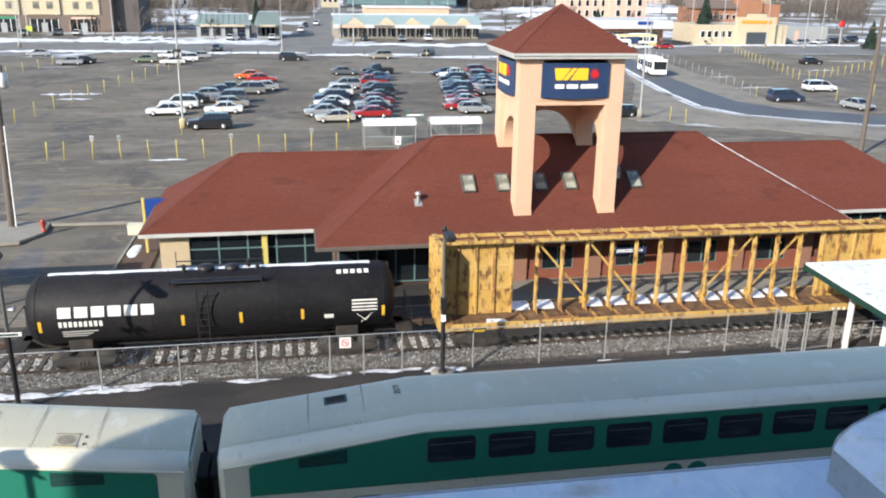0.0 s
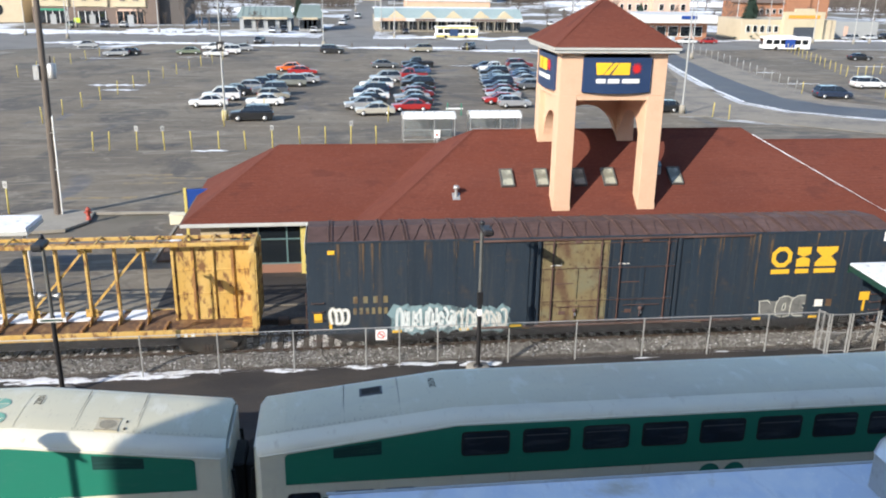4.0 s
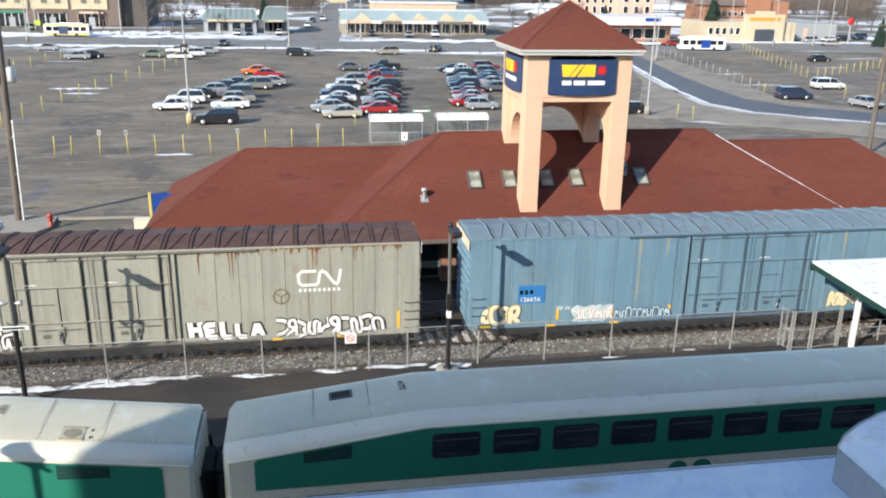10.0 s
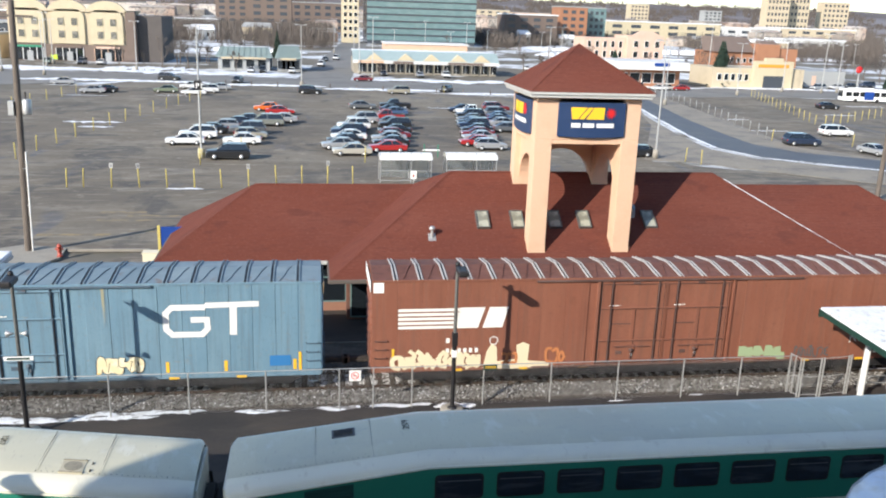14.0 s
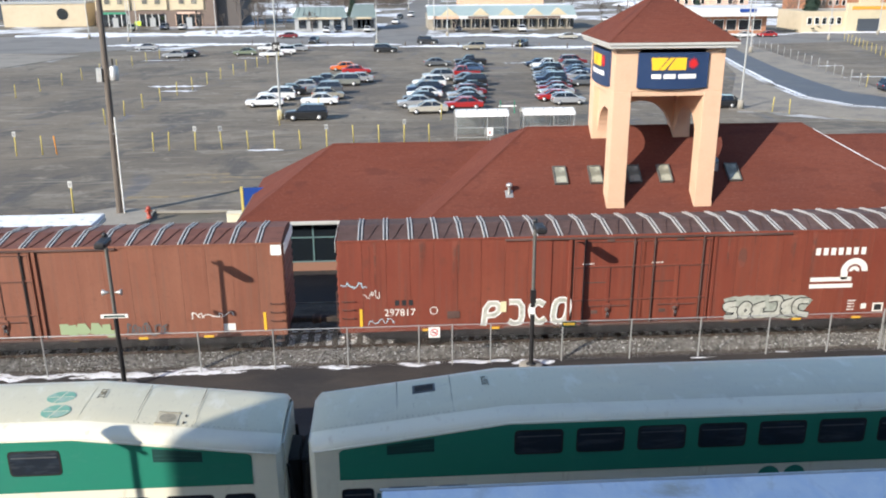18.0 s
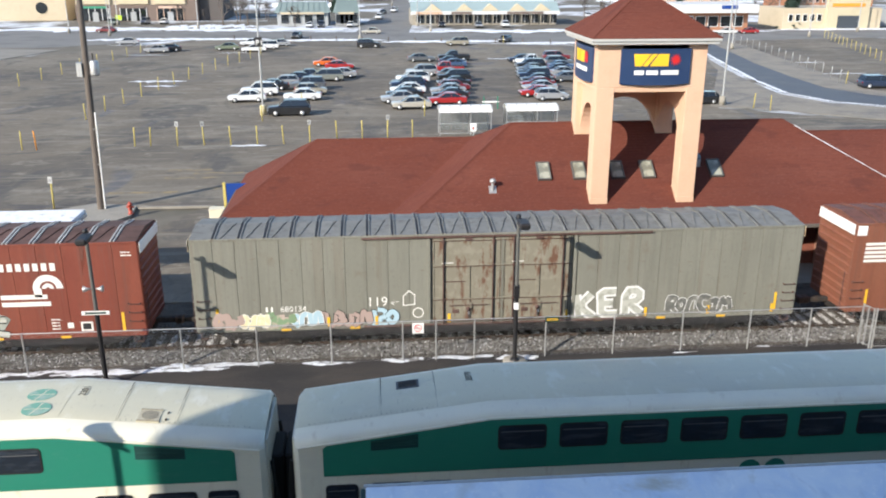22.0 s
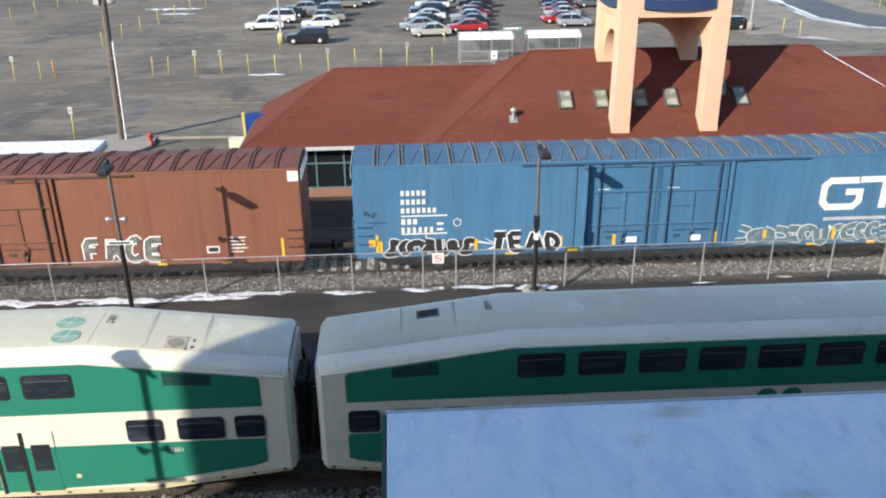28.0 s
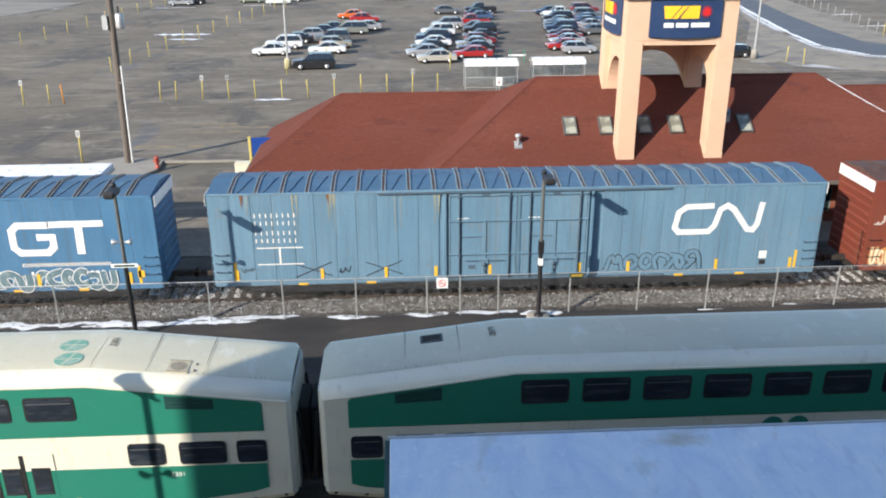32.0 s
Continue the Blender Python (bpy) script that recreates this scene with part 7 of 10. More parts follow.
# pale blue boxcar
emblem(skyblue_car, "white_emblem", [(21.9, 3.98), (20.7, 3.95), (20.35, 3.7), (20.22, 3.0), (20.4, 2.78), (21.75, 2.78), (22.0, 3.05), (22.2, 3.8), (22.5, 3.98), (22.8, 3.8), (23.5, 2.85), (23.75, 2.82), (23.92, 3.1), (24.05, 4.1)], 0.26, M["graf_white"])
for k, z in enumerate((3.85, 3.5, 3.05, 2.7)):
    row_of_blocks(skyblue_car, 1.9, z, 8, 0.06, 0.22, 0.18, WH)
bar(skyblue_car, 1.9, 2.45, 2.0, 0.05, WH, "rule"), bar(skyblue_car, 1.9, 1.68, 2.0, 0.05, WH, "rule"), bar(skyblue_car, 2.85, 1.7, 0.08, 0.75, WH, "rule")
for a in (3.5, 6.6):
    emblem(skyblue_car, "sprayed_cross", [(a, 1.05), (a + 1.6, 1.75)], 0.04, BLK), emblem(skyblue_car, "sprayed_cross", [(a, 1.7), (a + 1.6, 1.1)], 0.04, BLK)
scribble(skyblue_car, 5.4, 1.1, 0.5, 0.6, 111, BLK, 6, 0.04), graffiti(skyblue_car, 17.3, 0.85, 4.2, 1.15, 112, M["skyblue_paint"], BLK, 4, None, "", 0.3, 0.05), scribble(skyblue_car, 1.2, 1.3, 0.6, 0.3, 113, M["seat_grey"], 6, 0.03)
for x in (0.9, 4.6, 7.4, 9.6, 12.0, 16.0, 18.2, 22.2, 25.6):
    bar(skyblue_car, x, 0.95, 0.14, 0.5, M["mark_yellow"], "reflector", FY - 0.026)
bar(skyblue_car, 24.2, 1.45, 0.35, 0.35, WH), bar(skyblue_car, 24.25, 1.15, 0.28, 0.22, BLK)
rust_runs(skyblue_car, 51, (1.5, 3.6, 5.2, 8.0, 9.6), M["ochre_stain"], 2.2, 0.16)
rust_runs(skyblue_car, 52, (1.5, 3.7, 5.0, 8.2), M["rust"], 0.8, 0.1)

# last dark red boxcar
graffiti(darkred_car, 0.3, 0.75, 1.0, 1.3, 121, M["graf_cream"], M["graf_orange"], 2)
graffiti(darkred_car, 1.3, 0.75, 2.4, 1.2, 122, M["graf_white"], M["graf_orange"], 3)
scribble(darkred_car, 0.2, 2.9, 0.6, 0.5, 123, WH, 8, 0.04)


# ---------------- tank wagon ----------------
def tank_car():
    T = thing("tank_wagon", "black cylindrical tank wagon with plain white lettering bars", "tank wagon", pose(0, TRACK_Y, 0), "freight train")
    L, R, zc = 15.6, 1.5, 2.25
    rings = []
    for x, r in ((0.0, 0.05), (0.03, 0.6), (0.14, 1.05), (0.32, 1.35), (0.6, R), (L - 0.6, R), (L - 0.32, 1.35), (L - 0.14, 1.05), (L - 0.03, 0.6), (L, 0.05)):
        rings.append([(x, r * math.cos(2 * math.pi * k / 40), zc + r * math.sin(2 * math.pi * k / 40)) for k in range(40)])
    part("tank", G().loft(rings, smooth=True), M["tank_black"], T, "glossy black tank barrel")
    for x in (0.62, 5.2, 10.4, L - 0.62):
        part("weld_seam", G().turn([(R - 0.01, -0.02), (R + 0.006, -0.02), (R + 0.006, 0.02), (R - 0.01, 0.02)], 40, at=(x, 0, zc), axis="x"), M["tank_black"], T)

    def curved(x0, x1, z0, z1, mat, nm="lettering_bar"):
        A, B = [], []
        for k in range(5):
            z = z0 + (z1 - z0) * k / 4
            y = -math.sqrt(max(0.0, (R + 0.008) ** 2 - (z - zc) ** 2))
            A.append((x0, y, z)), B.append((x1, y, z))
        part(nm, G().loft([A, B], closed=False, caps=False), mat, T)

    for k in range(6):
        curved(1.5 + 0.66 * k, 1.5 + 0.66 * k + 0.52, 2.36, 2.8, M["graf_white"], "white_block")
    for k in range(9):
        curved(1.5 + 0.2 * k, 1.5 + 0.2 * k + 0.13, 1.95, 2.2, M["mark_white"])
    for k in range(3):
        curved(1.6, 3.0 - 0.2 * k, 1.7 - 0.12 * k, 1.75 - 0.12 * k, M["mark_white"])
    for k in range(4):
        curved(13.6, 14.7, 2.5 - 0.15 * k, 2.57 - 0.15 * k, M["mark_white"])
    scr = [(13.8, 1.9), (14.2, 1.6), (14.5, 1.95), (14.0, 1.5)]
    emblem(T, "chalk_scrawl", scr, 0.03, M["mark_white"], -1.47)
    curved(12.4, 12.8, 1.75, 1.95, M["mark_white"])
    for x in (0.7, 6.4, 8.8, 11.4, 14.9):
        curved(x, x + 0.13, 1.75, 2.25, M["mark_yellow"], "reflector")
    for k in range(5):
        curved(13.0 + 0.3 * k, 13.2 + 0.3 * k, 3.55, 3.66, M["mark_white"])
    # walkway, fittings and ladder
    part("walkway", G().box(6.0, -1.15, zc + 1.28, 9.8, -0.45, zc + 1.33, 0.01), M["black"], T)
    part("walkway", G().box(6.0, 0.45, zc + 1.28, 9.8, 1.15, zc + 1.33, 0.01), M["black"], T)
    part("valve_dome", G().turn([(0, zc + 1.4), (0.36, zc + 1.4), (0.36, zc + 1.64), (0.3, zc + 1.7), (0, zc + 1.72)], 20, at=(7.4, 0, 0)), M["black"], T)
    part("manway", G().turn([(0, zc + 1.4), (0.3, zc + 1.4), (0.3, zc + 1.65), (0, zc + 1.68)], 16, at=(8.5, 0, 0)), M["black"], T)
    for x, y, h in ((6.5, -0.2, 0.3), (9.2, 0.1, 0.35), (9.6, -0.2, 0.2)):
        part("fitting", G().rod((x, y, zc + 1.4), (x, y, zc + 1.5 + h), 0.09), M["black"], T)
    for y in (-1.2, 1.2):
        for x in (6.0, 9.8):
            part("railing_post", G().rod((x, y, zc + 1.2), (x, y, zc + 1.95), 0.02), M["black"], T)
        part("railing", G().rod((6.0, y, zc + 1.5), (9.8, y, zc + 1.5), 0.03), M["black"], T)
    for s in (7.1, 7.55):
        part("ladder_rail", G().rod((s, -1.62, 0.5), (s, -1.62, 3.4), 0.03, n=6), M["black"], T)
    for k in range(10):
        part("ladder_rung", G().rod((7.1, -1.62, 0.6 + 0.29 * k), (7.55, -1.62, 0.6 + 0.29 * k), 0.016, n=6), M["black"], T)
    part("sill", G().box(-0.4, -0.3, 0.55, L + 0.4, 0.3, 0.95, 0.02), M["dark"], T)
    for x in (2.2, L - 2.2):
        part("saddle", G().box(x - 0.5, -1.1, 0.7, x + 0.5, 1.1, 1.2, 0.05), M["dark"], T)
        truck(T, x)
    for e, s in ((0.0, -1), (L, 1)):
        part("end_platform", G().box(min(e, e + s * 0.7) , -1.4, 0.88, max(e, e + s * 0.7), 1.4, 0.95, 0.01), M["dark"], T)
        part("end_rail", G().rod((e + s * 0.65, -1.4, 0.95), (e + s * 0.65, -1.4, 1.9), 0.025), M["black"], T)
        part("end_rail", G().rod((e + s * 0.65, 1.4, 0.95), (e + s * 0.65, 1.4, 1.9), 0.025), M["black"], T)
        part("end_rail", G().rod((e + s * 0.65, -1.4, 1.9), (e + s * 0.65, 1.4, 1.9), 0.025), M["black"], T)
        coupler(T, e, e + s * 1.2)
    snow = G()
    A, B, C = [], [], []
    for k in range(30):
        x = 0.9 + 13.6 * k / 29
        w = 0.06 + 0.14 * noise.noise(Vector((x, 0, 0)))
        A.append((x, -w, zc + R - 0.02)), B.append((x, 0.1, zc + R + 0.05)), C.append((x, 0.5, zc + R - 0.06))
    part("snow_cap", snow.loft([A, B, C], closed=False, caps=False, smooth=True), M["snow"], T, "thin snow along the tank top")
    CARS.append((T, -71.65))


tank_car()


# ---------------- centre-beam flat wagon ----------------
def centre_beam():
    T = thing("centre_beam_wagon", "rusty yellow centre-beam flat wagon with snow on its deck", "flat wagon", pose(0, TRACK_Y, 0), "freight train")
    L, ZD, ZT = 22.95, 1.0, 4.58
    Y_ = M["cb_yellow"]
    part("deck", G().box(0.2, -1.25, ZD - 0.12, L - 0.2, 1.25, ZD, 0.02), M["deck_rust"], T, "dark rusted deck")
    part("side_sill", G().box(0.1, -1.3, ZD - 0.3, L - 0.1, -1.18, ZD + 0.02, 0.015), Y_, T)
    part("side_sill", G().box(0.1, 1.18, ZD - 0.3, L - 0.1, 1.3, ZD + 0.02, 0.015), Y_, T)
    part("belly_sill", G().slab([(1.0, -1.22, ZD - 0.28), (L - 1.0, -1.22, ZD - 0.28), (L - 1.8, -1.22, 0.28), (1.8, -1.22, 0.28)], (0, 0.08, 0)), M["black"], T)
    part("centre_sill", G().box(0.2, -0.3, 0.4, L - 0.2, 0.3, ZD - 0.12), M["dark"], T)
    for k in range(14):
        x = 4.0 + 15.0 * k / 13
        part("deck_wedge", G().slab([(x - 0.06, -1.22, ZD), (x - 0.06, -0.25, ZD), (x - 0.06, -0.25, ZD + 0.05), (x - 0.06, -1.22, ZD + 0.13)], (0.12, 0, 0)), M["cb_rust"], T)
    # end bulkheads with ribs
    for e, s in ((0.0, 1), (L, -1)):
        B = part("bulkhead", G().slab([(e, -1.3, ZD - 0.3), (e, 1.3, ZD - 0.3), (e, 1.3, ZT - 0.1), (e, 0.9, ZT + 0.12), (e, -0.9, ZT + 0.12), (e, -1.3, ZT - 0.1)], (s * 0.22, 0, 0)), Y_, T, "yellow end bulkhead")
        for k in range(4):
            part("bulkhead_rib", G().box(min(e, e - s * 0.08), -1.28 + 0.8 * k, ZD, max(e, e - s * 0.08), -1.14 + 0.8 * k, ZT - 0.1), Y_, B)
        for z in (1.6, 2.6, 3.6):
            part("bulkhead_rib", G().box(min(e, e - s * 0.07), -1.28, z, max(e, e - s * 0.07), 1.28, z + 0.1), Y_, B)
        # solid partition bays next to the bulkhead
        x0, x1 = (0.22, 3.6) if s > 0 else (L - 3.6, L - 0.22)
        part("partition", G().box(x0, -0.05, ZD, x1, 0.05, ZT), Y_, T, "solid yellow partition bay")
        n = 4
        for k in range(n + 1):
            x = x0 + (x1 - x0) * k / n
            part("partition_post", G().box(x - 0.06, -0.14, ZD, x + 0.06, 0.14, ZT, 0.01), Y_ if k % 2 == 0 else M["cb_rust"], T)
        for z in (2.2, 3.3):
            part("partition_rail", G().box(x0, -0.08, z, x1, 0.08, z + 0.06, 0.01), Y_, T)
        coupler(T, e, e - s * 0.95)
        truck(T, e + s * 2.2)
        part("bulkhead_foot", G().box(min(e, e + s * 0.7), -1.28, ZD, max(e, e + s * 0.7), 1.28, ZD + 0.06), M["cb_rust"], T)
    # open bays: posts, braces, punched gussets
    xs = [3.6 + (L - 7.2) * k / 13 for k in range(14)]
    for k, x in enumerate(xs[1:-1]):
        part("post", G().box(x - 0.055, -0.13, ZD, x + 0.055, 0.13, ZT, 0.012), Y_, T, "scuffed yellow post")
        for z in (1.5, 2.1, 2.7, 3.3, 3.9, 4.4):
            part("strap_loop", G().box(x + 0.045, -0.16, z, x + 0.085, -0.1, z + 0.09), M["cb_rust"], T)
        part("foot_gusset", G().slab([(x - 0.012, -0.13, ZD), (x - 0.012, -0.6, ZD), (x - 0.012, -0.13, ZD + 0.35)], (0.024, 0, 0)), M["cb_rust"], T)
    for a, b in ((1, 3), (3, 5), (8, 10), (10, 12)):
        hi, lo = (a, b) if a < 7 else (b, a)
        part("brace", G().beam((xs[hi], 0, ZT - 0.2), (xs[lo], 0, ZD + 0.6), 0.03, 0.1), Y_, T)
        part("gusset_plate", G().box(xs[hi] - 0.3, -0.02, ZT - 0.35, xs[hi] + 0.3, 0.02, ZT - 0.05), Y_, T)
        part("gusset_plate", G().box(xs[lo] - 0.25, -0.02, ZD + 0.25, xs[lo] + 0.25, 0.02, ZD + 0.62), Y_, T)
    # top chord: two long beams with cross ties
    for y in (-0.55, 0.55):
        part("top_beam", G().box(0.1, y - 0.05, ZT, L - 0.1, y + 0.05, ZT + 0.16, 0.015), Y_, T)
    part("top_beam", G().box(0.1, -0.1, ZT - 0.06, L - 0.1, 0.1, ZT + 0.05, 0.01), M["cb_rust"], T)
    for k in range(19):
        x = 0.6 + (L - 1.2) * k / 18
        part("cross_tie", G().box(x - 0.05, -0.6, ZT + 0.14, x + 0.05, 0.6, ZT + 0.2, 0.01), Y_ if k % 3 else M["cb_rust"], T)
    # snow on the deck between the posts
    for k in range(12):
        a, b = xs[k] + 0.12, xs[k + 1] - 0.1
        if k in (0, 1, 3, 4, 5, 6, 7, 8, 9, 10, 11):
            part("deck_snow", G().slab([(a, 0.1, ZD + 0.005), (b - 0.1, 0.1, ZD + 0.005), (b, 0.75, ZD + 0.005), (b, 1.16, ZD + 0.005), (a + 0.1, 1.16, ZD + 0.005)], (0, 0, 0.05)), M["snow"], T, "snow left on the deck")
    part("deck_snow", G().slab([(2.2, -1.2, ZD + 0.005), (3.2, -1.25, ZD + 0.005), (3.1, -0.9, ZD + 0.005), (2.3, -0.8, ZD + 0.005)], (0, 0, 0.04)), M["snow"], T)
    part("debris_board", G().box(5.0, -1.2, ZD, 6.6, -1.0, ZD + 0.06), M["cb_rust"], T)
    for k in range(10):
        bar(T, 4.0 + 0.27 * k if k < 4 else 4.3 + 0.27 * k, ZD - 0.28, 0.11, 0.15, WH, "text_bar", -1.306)
    for k in range(3):
        bar(T, 19.5 + 0.3 * k, ZD - 0.3, 0.14, 0.16, WH, "text_bar", -1.306)
    CARS.append((T, -54.15))


centre_beam()

# ---------------- parking lot and streets ----------------
sheet("parking_lot", [(-140, 56.2), (-19.5, 57.6), (-14, 57.2), (-10, 56.7), (62, 56.7), (62, 80), (40, 95), (52, 120), (66, 172), (42, 173.7), (20, 180), (3, 184.2), (-39, 192), (-66, 150), (-140, 70)], 0.0, M["lot"], "wide salt-stained asphalt parking lot", "parking lot")
sheet("right_parking_lot", [(66.5, 108), (72, 99), (220, 80), (330, 150), (240, 176), (110, 186), (78, 184)], 0.0, M["lot"], "salt-stained asphalt bus and car lot", "parking lot")
sheet("drive_road", [(62, 157), (58, 137), (54.6, 118), (53.2, 106), (55.7, 98.5), (60.5, 94.8), (67, 90), (140, 60), (150, 66), (72.7, 96.8), (64, 102.8), (61, 110.3), (61.8, 120.5), (63.8, 137), (68.3, 161), (72, 180), (64, 172)], 0.012, M["drive"], "curved dark wet access road", "road")
sheet("verge_strip", [(39.5, 96.2), (45, 94.4), (49.5, 90.3), (56.5, 84.5), (62, 80.5), (130, 46), (138, 59), (66, 88.8), (59.8, 93.8), (55, 97.4), (52.2, 105), (53.6, 118), (57, 137), (61, 156), (54, 130)], 0.02, M["verge"] if "verge" in M else M["lot"], "gravelly kerbed verge beside the access road", "pavement")
sheet("inner_verge", [(60, 96), (72.5, 96), (82, 186), (66, 186), (59, 120)], -0.008, M["verge"], "gravelly strip between the access road and the bus lot", "pavement", 0.04)
sheet("street", [(-190, 195), (-66, 176), (-39, 193.5), (3, 186.5), (43, 176), (72, 181), (110, 188), (330, 160), (330, 190), (130, 213), (40, 205), (4, 211), (-44, 218), (-190, 232)], 0.008, M["road"], "wide grey street behind the parking lot", "road")
sheet("cross_street", [(-4, 210), (9, 210), (30, 480), (16, 480)], 0.004, M["road"], "side street between the shops", "road")
sheet("left_street", [(-140, 100), (-66, 150), (-60, 172), (-80, 178), (-150, 128)], 0.014, M["pale_road"], "pale worn street at the lot's edge", "road")
for k, (a, b, y0, y1) in enumerate([(-62, -32, 190, 198.5), (-37, -22, 192, 194.5), (-20, 3, 187.5, 191.5), (2, 30, 182, 187), (28, 46, 177, 181), (-95, -40, 219, 234), (-48, -5, 215, 229), (10, 62, 207, 219), (66, 100, 205, 211), (100, 160, 209, 214), (118, 200, 222, 240), (-90, -66, 226, 236), (-54, -30, 224, 245)]):
    snow_patch(a, b, y0, y1, 0.02, 40 + k, "snow_bank", "ploughed snow bank beside the street", 0.3)
for k, (p, q) in enumerate((((62.5, 158), (58.4, 137.5)), ((58.4, 137.5), (54.8, 118)), ((54.8, 118), (53.4, 105.6)), ((53.4, 105.6), (55.9, 98)), ((55.9, 98), (60.7, 94.4)), ((60.7, 94.4), (67, 89.4)), ((67, 89.4), (100, 75)))):
    a, b = Vector((*p, 0.05)), Vector((*q, 0.05))
    snow_line(a, b, 0.4, 60 + k).name = "kerb_snow"
for k, (x, y, w, h) in enumerate([(-30.5, 124, 8, 2.2), (-29, 119, 5, 1.3), (-41, 161, 9, 0.8), (-48, 181, 12, 1.5), (-11.6, 77.8, 3.4, 0.9), (-5.4, 78.0, 1.6, 0.6), (25, 150, 10, 1.2), (30, 121, 2.5, 5), (28.6, 104, 2.5, 6), (88, 100, 4, 0.6), (72, 125, 7, 0.9), (74, 140, 5, 0.8), (100, 150, 7, 1.0), (118, 168, 10, 1.5), (-26, 164, 6, 0.7)]):
    snow_patch(x - w / 2, x + w / 2, y - h / 2, y + h / 2, 0.012, 80 + k, "lot_snow", "thin leftover snow on the parking lot", 0.03)
for k, (x, y, w, h) in enumerate([(-14.2, 66, 4.5, 1.1), (-15, 68.5, 3.5, 0.8), (-12.5, 67.4, 4, 1.0), (-17, 61.5, 5, 0.8), (-12, 62.5, 3, 1.0)]):
    solid("lot_marking", G().box(x - w / 2, y - h / 2, 0.002, x + w / 2, y - h / 2 + 0.6, 0.006), M["faded_line"], "faded parking line on the asphalt", "road marking", "structure")
kerb = thing("kerb_island", "pale concrete kerb island with hydrant and utility pole", "kerb", kind="structure")
part("island", G().slab([(-21.5, 52.5, 0), (-17.2, 53.2, 0), (-16.2, 55.0, 0), (-16.4, 57.3, 0), (-19.4, 58.2, 0), (-21.8, 56.5, 0)], (0, 0, 0.15)), M["concrete"], kerb)
part("kerb_edge", G().beam((-16.2, 57.0, 0.08), (-11.0, 56.9, 0.08), 0.2, 0.16), M["concrete"], kerb)
part("kerb_edge", G().beam((-21.5, 52.4, 0.1), (-17.1, 53.1, 0.1), 0.2, 0.2), M["concrete"], kerb)

hy = thing("fire_hydrant", "red fire hydrant on the kerb island", "hydrant", pose(-16.25, 55.3, 0.15))
part("barrel", G().turn([(0, 0), (0.2, 0), (0.2, 0.05), (0.13, 0.08), (0.13, 0.6), (0.17, 0.62), (0.17, 0.68), (0.12, 0.76), (0.05, 0.84), (0, 0.85)], 16), M["hydrant"], hy)
part("outlet", G().turn([(0, -0.24), (0.07, -0.24), (0.07, 0.24), (0, 0.24)], 12, axis="x", at=(0, 0, 0.48)), M["hydrant"], hy)
part("front_outlet", G().turn([(0, -0.24), (0.09, -0.24), (0.09, 0.0), (0, 0.0)], 12, axis="y", at=(0, 0, 0.42)), M["hydrant"], hy)


def utility_pole(x, y, h, lean=(0, 0), full=True):
    P = thing("utility_pole", "weathered wooden utility pole", "utility pole", pose(x, y, 0, lean[0], lean[1]), "utility poles")
    part("pole", G().rod((0, 0, -0.2), (0, 0, h), 0.25, 0.17, 14), M["wood_pole"], P)
    if full:
        part("conduit", G().rod((0.3, -0.12, 0), (0.27, -0.12, h * 0.42), 0.05, n=8), M["white"], P, "pale cable conduit")
        for z in (h * 0.2, h * 0.35):
            part("conduit_strap", G().box(-0.02, -0.2, z, 0.36, -0.06, z + 0.05), M["galv"], P)
        part("transformer", G().turn([(0, 0), (0.26, 0), (0.28, 0.1), (0.28, 0.85), (0.22, 0.95), (0, 0.97)], 16, at=(0.55, -0.15, 9.1)), M["galv"], P, "grey transformer can")
        part("switch_box", G().box(-0.55, -0.3, 9.0, -0.2, 0.1, 9.9, 0.02), M["galv"], P)
        part("insulator", G().rod((0.5, -0.15, 10.0), (0.5, -0.15, 10.5), 0.05), M["dark"], P)
    part("crossarm", G().box(-1.2, -0.08, h - 1.0, 1.2, 0.04, h - 0.85), M["wood_pole"], P)
    return P


utility_pole(-18.6, 56.8, 16.0, (0, 1.5))
utility_pole(54.15, 73.1, 13.0, (0, 0), False)


def lot_lamp(x, y, h=14.0, sign=False):
    P = thing("lot_lamp", "tall grey parking lot lamp on a concrete base", "street lamp", pose(x, y, 0), "parking lot lamps")
    part("base", G().turn([(0, 0), (0.38, 0), (0.36, 1.0), (0.3, 1.08), (0, 1.1)], 16), M["base_yellow"] if sign else M["concrete"], P, "painted concrete base")
    part("mast", G().rod((0, 0, 1.0), (0, 0, h), 0.13, 0.07, 10), M["galv"], P)
    for s in (-1, 1):
        part("arm", G().rod((0, 0, h - 0.1), (s * 0.9, 0, h), 0.04), M["galv"], P)
        part("lamp_head", G().box(s * 0.9 - 0.35, -0.18, h - 0.06, s * 0.9 + 0.35, 0.18, h + 0.12, 0.03), M["galv"], P)
    if sign:
        b = part("row_sign", G().box(-0.42, -0.2, 7.4, 0.42, -0.14, 8.4, 0.01), M["black"], P, "black sign with a white letter")
        cu = bpy.data.curves.new("letter", "FONT")
        cu.body, cu.size, cu.extrude = "P1", 0.8, 0.008
        t = new("letter", cu)
        t.data.materials.append(M["white"])
        t.parent = b
        t.matrix_basis = pose(-0.3, -0.215, 7.56, 90)
    return P


M["base_yellow"] = material("dirty_yellow_concrete", (0.5, 0.42, 0.2), 0.8, spots=[((0.6, 0.58, 0.5), 3, 0.45, 0.6, ONE, 0.7)])
lot_lamp(-12.17, 94.6, 14.0, True)
for x, y, h in ((41.3, 97.2, 14.0), (-2.5, 190, 13.0), (14.5, 212, 15), (70.5, 164, 12), (99.5, 190, 12), (-60, 205, 12), (-72, 214, 11), (60, 215, 14), (66, 225, 14), (-44, 226, 12), (107, 222, 18), (135, 205, 12)):
    lot_lamp(x, y, h)


